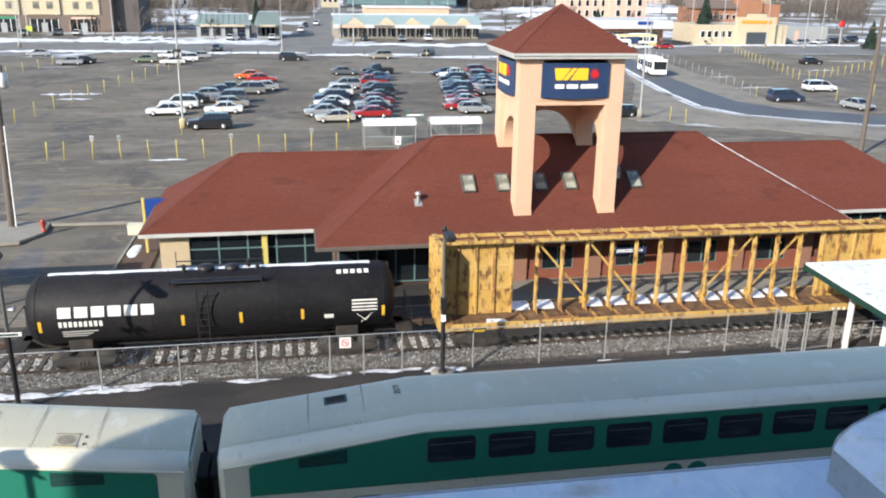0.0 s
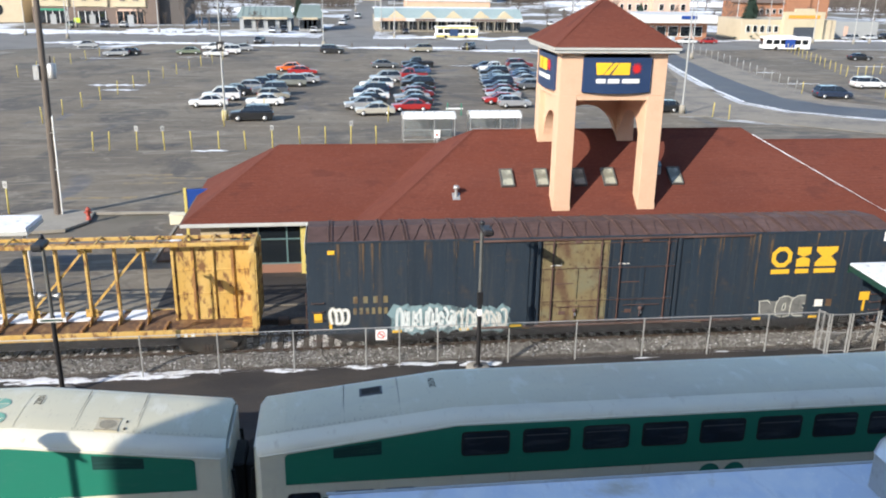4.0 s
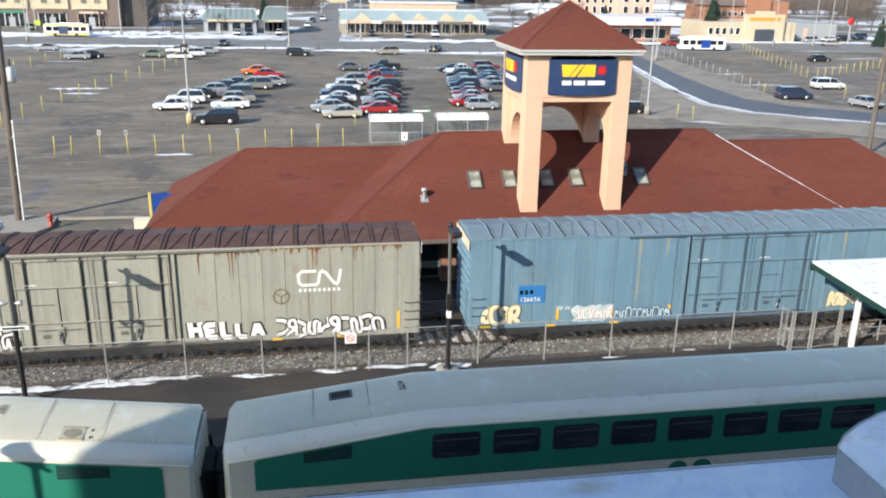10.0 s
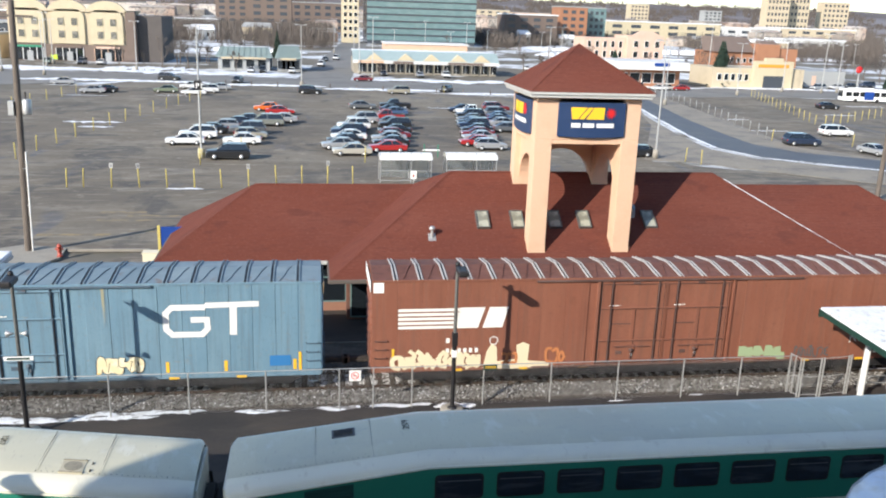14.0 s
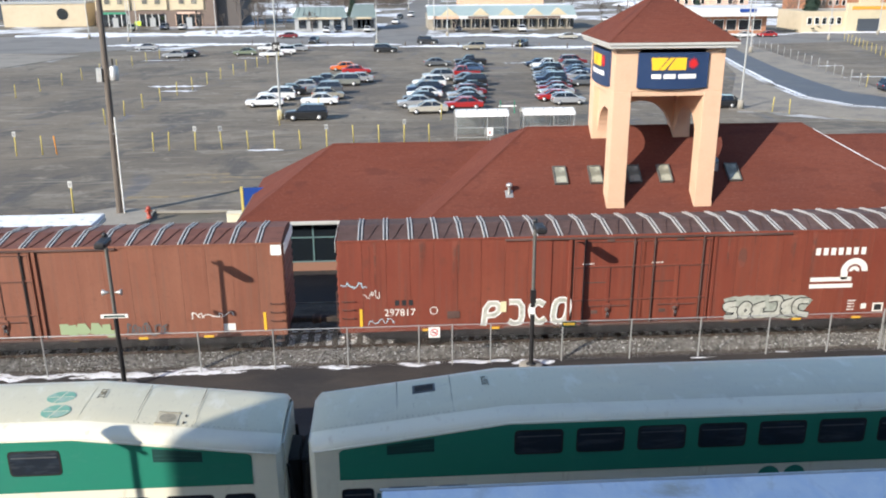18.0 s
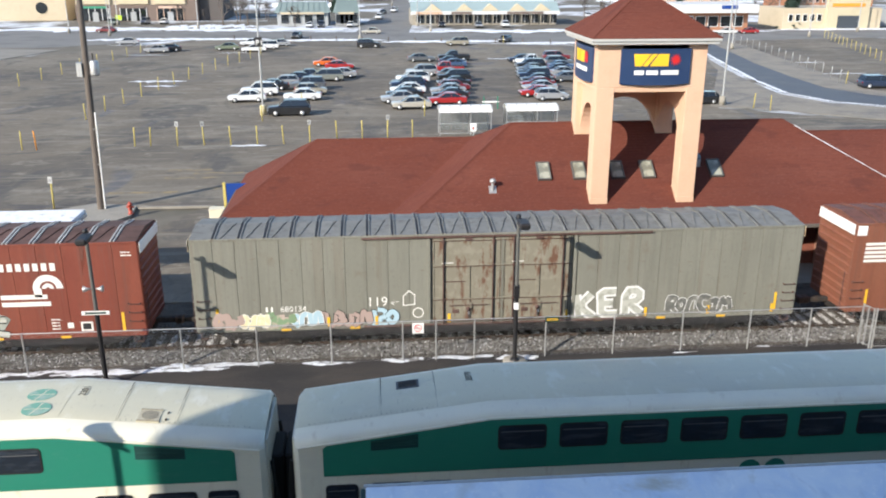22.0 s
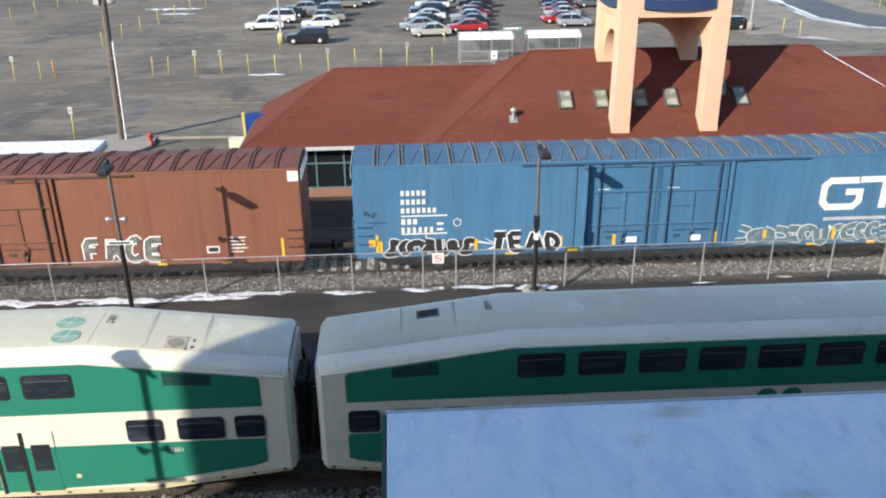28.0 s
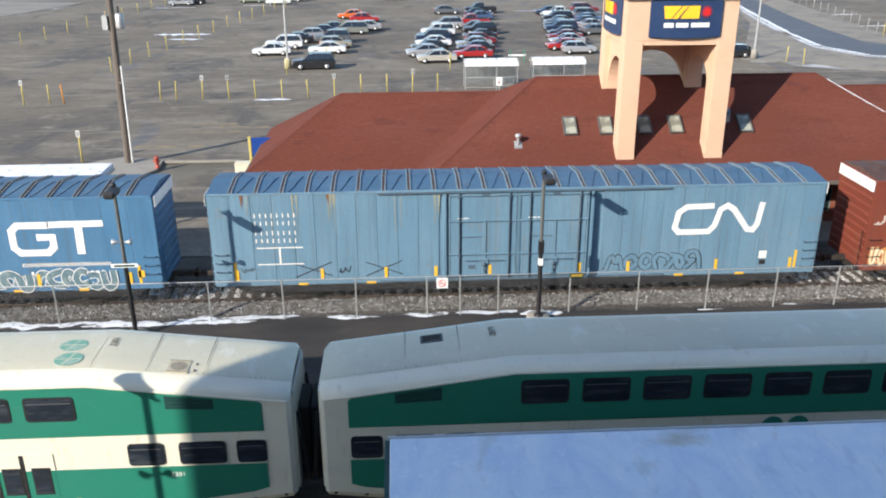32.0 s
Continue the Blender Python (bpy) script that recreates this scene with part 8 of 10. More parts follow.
# posts that mark the rows
def post_mesh(mat, h):
    return G().turn([(0, 0), (0.06, 0), (0.06, h - 0.05), (0.04, h), (0, h)], 8).mesh("sleeve", mat)


M["plate_grey"] = material("dull_sign_plate", (0.42, 0.42, 0.4), 0.6)
M["plate_mark"] = material("faded_sign_print", (0.25, 0.25, 0.25), 0.6)
PM = {k: post_mesh(M[k], 1.75) for k in ("post_yellow", "post_orange", "galv")}
sign_plate = G().box(-0.16, -0.09, 1.78, 0.16, -0.07, 2.25).mesh("plate", M["plate_grey"])
sign_face = G().box(-0.1, -0.1, 1.88, 0.1, -0.091, 2.12).mesh("plate_mark", M["plate_mark"])


def marker(x, y, mat="post_yellow", sign=False, h=1.0):
    P = thing("marker_post", "yellow sleeved marker post in the parking lot" if mat == "post_yellow" else ("orange sleeved marker post in the parking lot" if mat == "post_orange" else "thin grey marker post in the bus lot"), "post", pose(x, y, 0, rnd.uniform(-2.5, 2.5), rnd.uniform(-3, 3), rnd.uniform(-20, 20)) @ Matrix.Diagonal((1, 1, h, 1)), "parking lot posts")
    part("sleeve", PM[mat], None, P)
    if sign:
        part("stem", G().rod((0, 0, 1.7), (0, 0, 2.2), 0.02, n=6), M["galv"], P)
        q = part("plate", sign_plate, None, P, "small white notice plate")
        part("plate_mark", sign_face, None, q)
    return P


for k in range(12):
    marker(-22.9 + k * 2.42 + (1.0 if k == 0 else 0), 78.3 + (2.2 if k > 7 else 0), "post_yellow", k in (2, 3, 7, 10))
marker(-33.7, 77.0, "post_yellow", True)
marker(-31.6, 77.5), marker(-30.3, 77.4, "post_orange"), marker(-22.0, 57.6, "post_yellow", True)
for k in range(13):
    u = k / 12
    marker(-30.8 + 10.6 * u ** 1.3, 93 + 66 * u)
for k in range(9):
    u = k / 8
    marker(-48.9 + 6 * u, 114.3 + 50 * u)
for x, y in ((-11.8, 90.5), (-8.2, 99), (5.6, 92.5), (29.3, 112), (30.2, 110), (44.0, 94.6), (45.2, 92.8), (27.3, 178), (19, 176)):
    marker(x, y)
for k in range(18):
    u = k / 17
    marker(76.4 - 10.5 * u ** 1.4, 183.6 - 68 * u, "galv")
for k in range(16):
    u = k / 15
    marker(102.1 - 17 * u, 188 - 54 * u)
for k in range(14):
    u = k / 13
    marker(86.4 + 34 * u, 133 + 24 * u)
for k in range(8):
    marker(66 + 9.5 * k, 112 + (-3 if k % 2 else 2))
for k in range(8):
    marker(118 + 6 * k, 160 + 5 * (k % 2))
# low red bollards along the street
for k in range(14):
    b = thing("street_bollard", "short dark brown bollard along the street", "bollard", pose(-30 + 5.6 * k, 193 - 1.25 * k, 0), "street bollards")
    part("shaft", G().turn([(0, 0), (0.12, 0), (0.12, 0.9), (0.08, 1.0), (0, 1.02)], 8), M["wood_pole"], b)


# ---------------- parked cars ----------------
PAINT = {"white": (0.68, 0.68, 0.67), "silver": (0.36, 0.37, 0.38), "grey": (0.13, 0.14, 0.15), "black": (0.015, 0.016, 0.018), "navy": (0.018, 0.03, 0.06), "red": (0.34, 0.02, 0.02), "wine": (0.16, 0.015, 0.02), "orange": (0.65, 0.13, 0.02), "tan": (0.36, 0.33, 0.26), "green": (0.16, 0.19, 0.13), "sage": (0.24, 0.25, 0.22), "blue": (0.05, 0.09, 0.17), "champagne": (0.5, 0.47, 0.4)}
for k, c in PAINT.items():
    M["car_" + k] = material("car_paint_" + k, c, 0.28, 0.25 if k in ("silver", "grey", "champagne", "sage", "tan") else 0.0, coat=0.7, spots=[(tuple(v * 0.75 + 0.04 for v in c), 1.2, 0.5, 0.75, (1, 1, 2), 0.35)])
M["car_glass"] = material("tinted_car_glass", (0.01, 0.013, 0.016), 0.06, spec=1.0)
M["tyre"] = material("tyre_rubber", (0.018, 0.018, 0.018), 0.85)
M["headlamp"] = material("clear_headlamp", (0.6, 0.62, 0.63), 0.1)
M["taillamp"] = material("red_taillamp", (0.3, 0.01, 0.01), 0.2)
# type: length, width, lower profile, cabin (x z pairs), roof height
SHAPES = {
    "sedan": (4.6, 1.76, [(0, 0.35), (0, 0.72), (0.15, 0.82), (1.3, 0.92), (3.75, 0.97), (4.5, 0.95), (4.6, 0.8), (4.58, 0.35)], [(1.15, 0.92), (1.95, 1.4), (2.35, 1.45), (3.2, 1.43), (4.0, 0.98)]),
    "hatch": (4.1, 1.7, [(0, 0.35), (0, 0.75), (0.2, 0.88), (1.1, 0.98), (3.9, 1.02), (4.08, 0.85), (4.1, 0.35)], [(0.95, 0.98), (1.7, 1.45), (2.2, 1.5), (3.5, 1.46), (4.0, 1.02)]),
    "suv": (4.7, 1.86, [(0, 0.42), (0, 0.9), (0.2, 1.02), (1.3, 1.1), (4.55, 1.12), (4.7, 0.95), (4.68, 0.42)], [(1.2, 1.1), (1.85, 1.66), (2.3, 1.74), (4.2, 1.72), (4.6, 1.12)]),
    "van": (5.0, 1.95, [(0, 0.38), (0, 0.8), (0.2, 0.95), (1.0, 1.08), (4.9, 1.1), (5.0, 0.9), (5.0, 0.38)], [(0.85, 1.06), (1.8, 1.68), (2.3, 1.76), (4.5, 1.74), (4.92, 1.1)]),
    "pickup": (5.5, 1.95, [(0, 0.5), (0, 0.95), (0.25, 1.05), (1.5, 1.12), (3.5, 1.14), (3.52, 1.1), (5.45, 1.1), (5.5, 0.5)], [(1.45, 1.12), (2.1, 1.74), (2.45, 1.8), (3.25, 1.78), (3.45, 1.14)]),
}
CAR_CACHE = {}


def car(kind, colour, x, y, rz, label=None, moving=False, name="car"):
    key = (kind, colour)
    at = pose(x, y, 0.0, 0, 0, rz)
    if key in CAR_CACHE and not moving:
        return copy_thing(CAR_CACHE[key], at)
    L, w, low, cab = SHAPES[kind]
    paint = M["car_" + colour]
    T = thing(name, label or f"{colour} {'minivan' if kind == 'van' else kind} parked on the asphalt", "car", at, "" if moving else "parked cars")
    ox = L / 2
    ring = lambda pts, yy: [(px - ox, yy, pz) for px, pz in pts]
    top = lambda pts, f: [(px - ox, f, pz) for px, pz in pts]
    rows = []
    for yy, inset in ((-w / 2 + 0.0, 0.06), (-w / 2 + 0.0, 0.0), (w / 2, 0.0)):
        rows.append(yy)
    cx = sum(p for p, _ in low) / len(low)
    secs = []
    for yy, fx, fz in ((-0.5, 0.955, 0.8), (-0.488, 0.975, 0.88), (-0.44, 0.99, 0.96), (-0.3, 1.0, 1.0), (0.3, 1.0, 1.0), (0.44, 0.99, 0.96), (0.488, 0.975, 0.88), (0.5, 0.955, 0.8)):
        secs.append([((px - ox) * fx, yy * w, 0.38 + (pz - 0.38) * fz) for px, pz in low])
    trim = G().box(-ox + 0.12, -w / 2 + 0.05, 0.2, ox - 0.12, w / 2 - 0.05, 0.42, 0.03)
    for px in (L * 0.19, L * 0.8):
        trim.turn([(0, -w / 2 + 0.012), (0.42, -w / 2 + 0.012), (0.42, w / 2 - 0.012), (0, w / 2 - 0.012)], 14, axis="y", at=(px - ox, 0, 0.36))
    part("lower_trim", trim, M["tyre"], T, "dark sills and wheel arches")
    h = max(p for _, p in cab)
    z0 = cab[0][1]

    def cabin(shrink, lo=0.0):
        out = []
        for side in (-1, 1):
            out.append([(px - ox, side * (w / 2 - 0.08 - 0.2 * (pz - z0) / (h - z0) - shrink), pz + lo) for px, pz in cab])
        return out

    part("glasshouse", G().loft(cabin(0.0)), M["car_glass"], T, "dark tinted windows")
    roofpts = [p for p in cab if p[1] > z0 + 0.8 * (h - z0)]
    g = G()
    ext = [(roofpts[0][0] - 0.05, roofpts[0][1] - 0.02)] + roofpts[1:-1] + [(roofpts[-1][0] + 0.06, roofpts[-1][1] - 0.02)]
    wr = w / 2 - 0.26
    g.loft([[(px - ox, s * wr, pz + 0.015) for px, pz in ext] + [(px - ox, s * wr, pz - 0.05) for px, pz in ext[::-1]] for s in (-1, 1)])
    shell = G().loft(secs, smooth=True)
    for s, gp in ((-1, shell), (1, g)):
        for (a, b) in ((cab[0], cab[1]), (cab[-1], cab[-2]), ((cab[2][0] + 0.35, z0), (cab[2][0] + 0.3, h - 0.02))):
            f = lambda p: (p[0] - ox, s * (w / 2 - 0.075 - 0.2 * (p[1] - z0) / (h - z0)), p[1])
            gp.beam(f(a), f(b), 0.05, 0.07)
    part("body", shell, paint, T)
    part("roof_panel", g, paint, T)
    r = 0.33 if kind in ("sedan", "hatch") else 0.37
    for px in (L * 0.19, L * 0.8):
        for s in (-1, 1):
            W_ = part("wheel", G().turn([(0, -0.1), (r * 0.8, -0.11), (r, -0.08), (r, 0.08), (r * 0.8, 0.11), (0, 0.1)], 16, axis="y", at=(px - ox, s * (w / 2 - 0.1), r)), M["tyre"], T)
            part("rim", G().turn([(0, -0.02), (r * 0.6, -0.02), (r * 0.62, 0.02), (0, 0.02)], 12, axis="y", at=(px - ox, s * (w / 2 + 0.01), r)), M["galv"], W_)
    for s in (-1, 1):
        part("headlight", G().box(-ox - 0.01, s * w * 0.36 - 0.18, 0.62, -ox + 0.12, s * w * 0.36 + 0.18, 0.76, 0.02), M["headlamp"], T)
        part("tail_light", G().box(ox - 0.12, s * w * 0.38 - 0.13, 0.72, ox + 0.012, s * w * 0.38 + 0.13, 0.92, 0.02), M["taillamp"], T)
    part("bumper", G().box(-ox - 0.03, -w * 0.46, 0.36, -ox + 0.1, w * 0.46, 0.55, 0.03), M["tyre"], T)
    if kind == "pickup":
        part("load_bed", G().box(3.62 - ox, -w / 2 + 0.18, 1.0, 5.35 - ox, w / 2 - 0.18, 1.108), M["dark"], T)
    if not moving:
        CAR_CACHE[key] = T
    return T


for kind, colour, x, y, rz in [
    ("sedan", "white", -15.2, 104.2, 4), ("suv", "white", -14.3, 109.2, 4), ("sedan", "black", -13.4, 114, 4), ("hatch", "silver", -12.0, 117.8, 4), ("sedan", "navy", -10.6, 121.6, 4), ("sedan", "navy", -9.4, 125.0, 4),
    ("suv", "black", -9.25, 94.2, 3), ("sedan", "white", -8.6, 105.0, 2), ("hatch", "tan", -7.9, 109.5, 184), ("suv", "grey", -8.6, 114.0, 4), ("van", "sage", -6.6, 122.6, 3), ("sedan", "silver", -4.6, 126.3, 3), ("sedan", "orange", -7.3, 141.2, 4), ("sedan", "red", -5.2, 136.4, 183),
    ("sedan", "champagne", 4.4, 97.4, 3), ("sedan", "silver", 3.2, 101.9, 3), ("sedan", "black", 3.9, 105.6, 3), ("sedan", "white", 4.5, 109.3, 3), ("suv", "navy", 4.6, 113.2, 3), ("sedan", "navy", 5.0, 116.4, 3), ("suv", "white", 5.6, 119.4, 3), ("suv", "silver", 7.3, 127, 3), ("sedan", "grey", 8.3, 146.4, 183),
    ("sedan", "red", 8.8, 100.2, 2), ("sedan", "black", 9.5, 104.2, 2), ("sedan", "silver", 9.6, 108.2, 2), ("hatch", "wine", 10.7, 111.4, 182), ("sedan", "black", 11.0, 115.2, 2), ("suv", "black", 11.5, 120.6, 2), ("sedan", "grey", 11.6, 124.6, 182), ("pickup", "red", 11.2, 130.4, 2), ("sedan", "blue", 12.9, 137.4, 2), ("sedan", "navy", 13.2, 141.6, 182), ("pickup", "black", 14.0, 147.2, 2),
    ("suv", "tan", 17.4, 175.6, 2), ("hatch", "black", 28.4, 182.6, 60), ("suv", "black", -0.6, 172.2, 175),
    ("hatch", "silver", 21.8, 102.6, 182), ("sedan", "red", 20.7, 105.6, 2), ("sedan", "silver", 21.8, 109.9, 2), ("sedan", "wine", 22.2, 113.6, 2), ("sedan", "black", 22.9, 117.6, 2), ("suv", "navy", 23.2, 121.8, 2), ("sedan", "black", 23.7, 126.2, 2), ("sedan", "grey", 24.4, 130, 2), ("suv", "black", 24.9, 134, 2), ("pickup", "white", 26.3, 139.8, 2), ("sedan", "navy", 25.2, 143.8, 2),
    ("suv", "wine", 31.6, 146, 182), ("sedan", "blue", 29.8, 133.4, 182), ("sedan", "silver", 28.6, 125.4, 182), ("sedan", "grey", 27.9, 119.4, 182), ("sedan", "navy", 28.9, 129.4, 182), ("suv", "grey", 30.4, 137.8, 182),
    ("sedan", "silver", -40.2, 165.5, 6), ("sedan", "black", -38.4, 167.6, 6), ("sedan", "green", -27.8, 169.4, 5), ("sedan", "white", -22.2, 165.4, 4), ("suv", "white", -20.4, 170.2, 4), ("sedan", "silver", -18.6, 176.8, 5), ("sedan", "white", -24.4, 178.5, 5),
    ("van", "navy", 68.0, 109.6, 175), ("van", "white", 79.8, 119.8, 178), ("sedan", "silver", 73.8, 101.8, 100), ("sedan", "black", 105, 161.8, 178), ("hatch", "black", 39.2, 98.4, 5), ("sedan", "black", 85.5, 107, 100), ("hatch", "black", -16.6, 195.2, 80), ("sedan", "silver", -50, 182.5, 5),
    ("sedan", "white", -5.5, 230.5, 90), ("sedan", "black", 18.5, 228, 90), ("suv", "white", 35, 226, 90), ("sedan", "silver", 28, 226, 90), ("suv", "black", -13, 229, 90), ("sedan", "white", -16, 229, 90), ("sedan", "red", 90, 201, 3), ("sedan", "white", 84, 200, 3), ("suv", "black", 78, 201, 3), ("sedan", "red", 74, 202, 3), ("suv", "navy", -62, 246, 90), ("sedan", "white", -57, 246, 90), ("van", "green", -70, 244, 90), ("suv", "white", 2.5, 262, 80), ("van", "white", 8, 300, 80), ("sedan", "black", 4, 290, 80), ("suv", "silver", 134, 212, 20), ("sedan", "white", 142, 216, 20), ("sedan", "black", 150, 222, 20), ("suv", "navy", 158, 226, 10),
]:
    car(kind, colour, x, y, rz)
rnd2 = random.Random(12)
for k in range(18):
    car(rnd2.choice(("sedan", "suv", "hatch")), rnd2.choice(("white", "silver", "black", "grey", "red", "navy")), 60 + 18 * rnd2.random() + (k % 6) * 2.9, 240 + (k // 6) * 13 + rnd2.random(), 92)


# bus shelters with curved white roofs
def shelter(x0, x1, y):
    S = thing("bus_shelter", "glass shelter with a curved white roof", "shelter", pose(x0, y, 0), "lot shelters")
    w = x1 - x0
    A, B = [], []
    for k in range(9):
        a = math.pi * k / 8
        A.append((-0.1, 0.9 - 1.15 * math.cos(a), 2.3 + 0.55 * math.sin(a)))
        B.append((w + 0.1, 0.9 - 1.15 * math.cos(a), 2.3 + 0.55 * math.sin(a)))
    part("roof", G().loft([A, B], closed=False, caps=False, smooth=True), M["white"], S, "curved white plastic roof")
    for k in range(6):
        x = w * k / 5
        g = G()
        pts = [(x, 0.9 - 1.17 * math.cos(math.pi * i / 8), 2.3 + 0.575 * math.sin(math.pi * i / 8)) for i in range(9)]
        for p, q in zip(pts[:-1], pts[1:]):
            g.beam(p, q, 0.06, 0.04)
        part("roof_rib", g, M["galv"], S)
        if k in (0, 3, 5):
            for yy in (0.0, 1.8):
                part("post", G().box(x - 0.04, yy - 0.04, 0, x + 0.04, yy + 0.04, 2.35), M["galv"], S)
    for z in (0.25, 1.2, 2.3):
        part("rail", G().box(0, -0.03, z - 0.03, w, 0.03, z + 0.03), M["galv"], S)
    for k in range(4):
        p = part("pane", G().box(w * k / 4 + 0.06, 1.78, 0.25, w * (k + 1) / 4 - 0.06, 1.8, 2.25), M["pane_glass"], S)
        p.visible_shadow = False
    return S


M["pane_glass"] = material("clear_shelter_glass", (0.75, 0.8, 0.8), 0.05)
M["pane_glass"].node_tree.nodes["Principled BSDF"].inputs["Transmission Weight"].default_value = 0.95
shelter(6.4, 11.4, 81.0)
shelter(13.0, 18.0, 81.4)
mb = thing("notice_board", "white notice board inside the shelter", "sign", pose(9.6, 80.4, 0))
part("board", G().box(-0.3, -0.03, 0.5, 0.3, 0.03, 1.3, 0.01), M["white"], mb)
part("picture_patch", G().box(-0.1, -0.036, 0.7, 0.08, -0.031, 0.95), M["hydrant"], mb)
part("leg", G().box(-0.05, -0.03, 0, 0.05, 0.03, 0.5), M["galv"], mb)
for x, y in ((13.5, 96.5), (25.3, 97.5)):
    t = thing("barrier_rail", "small green and white barrier rail", "barrier", pose(x, y, 0))
    part("rail", G().box(-1.0, -0.05, 0.75, 1.0, 0.05, 0.92), M["white"], t)
    for s in (-0.8, 0.8):
        part("leg", G().box(s - 0.05, -0.05, 0, s + 0.05, 0.05, 1.5), M["bar_green"], t)
# blue sign on a yellow post beside the station's end
bs = thing("blue_sign", "large blue sign panel on a yellow post by the station", "sign", pose(-9.05, 50.0, 0))
part("post", G().box(-0.08, -0.08, 0, 0.08, 0.08, 3.5, 0.01), M["post_yellow"], bs)
part("panel", G().box(0.1, -0.05, 1.5, 1.7, 0.05, 3.42, 0.02), M["deep_blue"], bs)
ub = thing("utility_cabinet", "cream utility cabinet at the station's corner", "cabinet", pose(-10.4, 54.4, 0.03))
part("box", G().box(-0.5, -0.35, 0, 0.5, 0.35, 0.6, 0.03), M["cream"], ub)
part("lid", G().box(-0.54, -0.39, 0.6, 0.54, 0.39, 0.66, 0.02), M["cream"], ub)

# ---------------- far buildings ----------------
def wallmat(name, c, r=0.85):
    return material(name, c, r, spots=[(tuple(v * 0.8 for v in c), 0.4, 0.48, 0.7, ONE, 0.5), (tuple(min(1, v * 1.12) for v in c), 2.5, 0.5, 0.7, (1, 1, 2), 0.4)])


M["b_yellow"], M["b_tan"], M["b_pink"] = wallmat("pale_yellow_stucco", (0.52, 0.45, 0.31)), wallmat("beige_stucco", (0.5, 0.42, 0.3)), wallmat("pink_stucco", (0.6, 0.42, 0.33))
M["b_brick"], M["b_brown"], M["b_orange"] = wallmat("orange_brick", (0.34, 0.16, 0.09)), wallmat("brown_stone", (0.16, 0.12, 0.1)), wallmat("salmon_wall", (0.6, 0.4, 0.28))
M["b_white"], M["b_grey"], M["b_teal"] = wallmat("white_wall", (0.6, 0.6, 0.59)), wallmat("grey_concrete_wall", (0.33, 0.34, 0.34)), wallmat("pale_teal_metal", (0.3, 0.38, 0.38), 0.5)
# wall of the side wing, with its shade put into the dark colour
M["b_shade"] = wallmat("shaded_wing_wall", (0.1, 0.088, 0.083))
M["b_stone"] = wallmat("grey_tan_wall", (0.3, 0.27, 0.22))
M["b_pane"] = material("curtained_window", (0.12, 0.12, 0.11), 0.2, spots=[((0.3, 0.28, 0.24), 0.7, 0.48, 0.6, ONE, 0.7)])
M["b_glass"] = material("green_office_glass", (0.12, 0.2, 0.21), 0.15, spots=[((0.17, 0.26, 0.27), 0.2, 0.45, 0.6, (1, 1, 3), 0.6)], spec=0.8)
M["b_dark"] = material("dark_curtain_wall", (0.06, 0.07, 0.085), 0.2)
M["twig"] = material("bare_twigs", (0.1, 0.083, 0.072), 0.95, spots=[((0.17, 0.145, 0.13), 0.3, 0.45, 0.65, ONE, 0.7)])
M["bark"] = material("grey_bark", (0.12, 0.095, 0.08), 0.95, spots=[((0.2, 0.17, 0.14), 3, 0.5, 0.7, (1, 1, 0.3), 0.6)])
M["needle"] = material("dark_spruce_needles", (0.025, 0.05, 0.035), 0.9, spots=[((0.05, 0.08, 0.05), 1.5, 0.45, 0.7, ONE, 0.6)])


def windows(T, x0, x1, y, z0, z1, n, rows, w, h, mat=None, frame=None, plain=False):
    """Rows of framed windows on a front wall that faces the viewer."""
    for r in range(rows):
        for k in range(n):
            cx = x0 + (x1 - x0) * (k + 0.5) / n
            cz = z0 + (z1 - z0) * (r + 0.5) / rows
            if plain:
                part("window", G().box(cx - w / 2, y - 0.12, cz - h / 2, cx + w / 2, y - 0.02, cz + h / 2), mat or M["glass"], T)
                continue
            o = part("window", G().box(cx - w / 2 - 0.12, y - 0.12, cz - h / 2 - 0.12, cx + w / 2 + 0.12, y - 0.02, cz + h / 2 + 0.12), frame or M["white"], T)
            part("pane", G().box(cx - w / 2, y - 0.16, cz - h / 2, cx + w / 2, y - 0.12, cz + h / 2), mat or M["glass"], o)


# three-storey yellow building with arched gables
yb = thing("yellow_building", "three-storey pale yellow building with arched gables and shops", "building", pose(-68, 258, 0))
part("wall", G().box(-16, 0, 0, 15.5, 20, 13.6), M["b_tan"], yb)
part("ground_floor", G().box(-16.1, -0.4, 0, 15.6, 0.0, 4.6), M["b_brown"], yb, "dark stone ground floor")
part("roof", G().box(-16.5, -0.6, 13.6, 16, 20.5, 14.2), M["b_tan"], yb)
part("corner_pier", G().box(15.5, -0.6, 0, 18.2, 2.0, 14.0), M["b_brown"], yb)
part("side_wing", G().box(15.5, 2.0, 0, 25, 22, 13.0), M["b_shade"], yb, "dark shaded side wing")
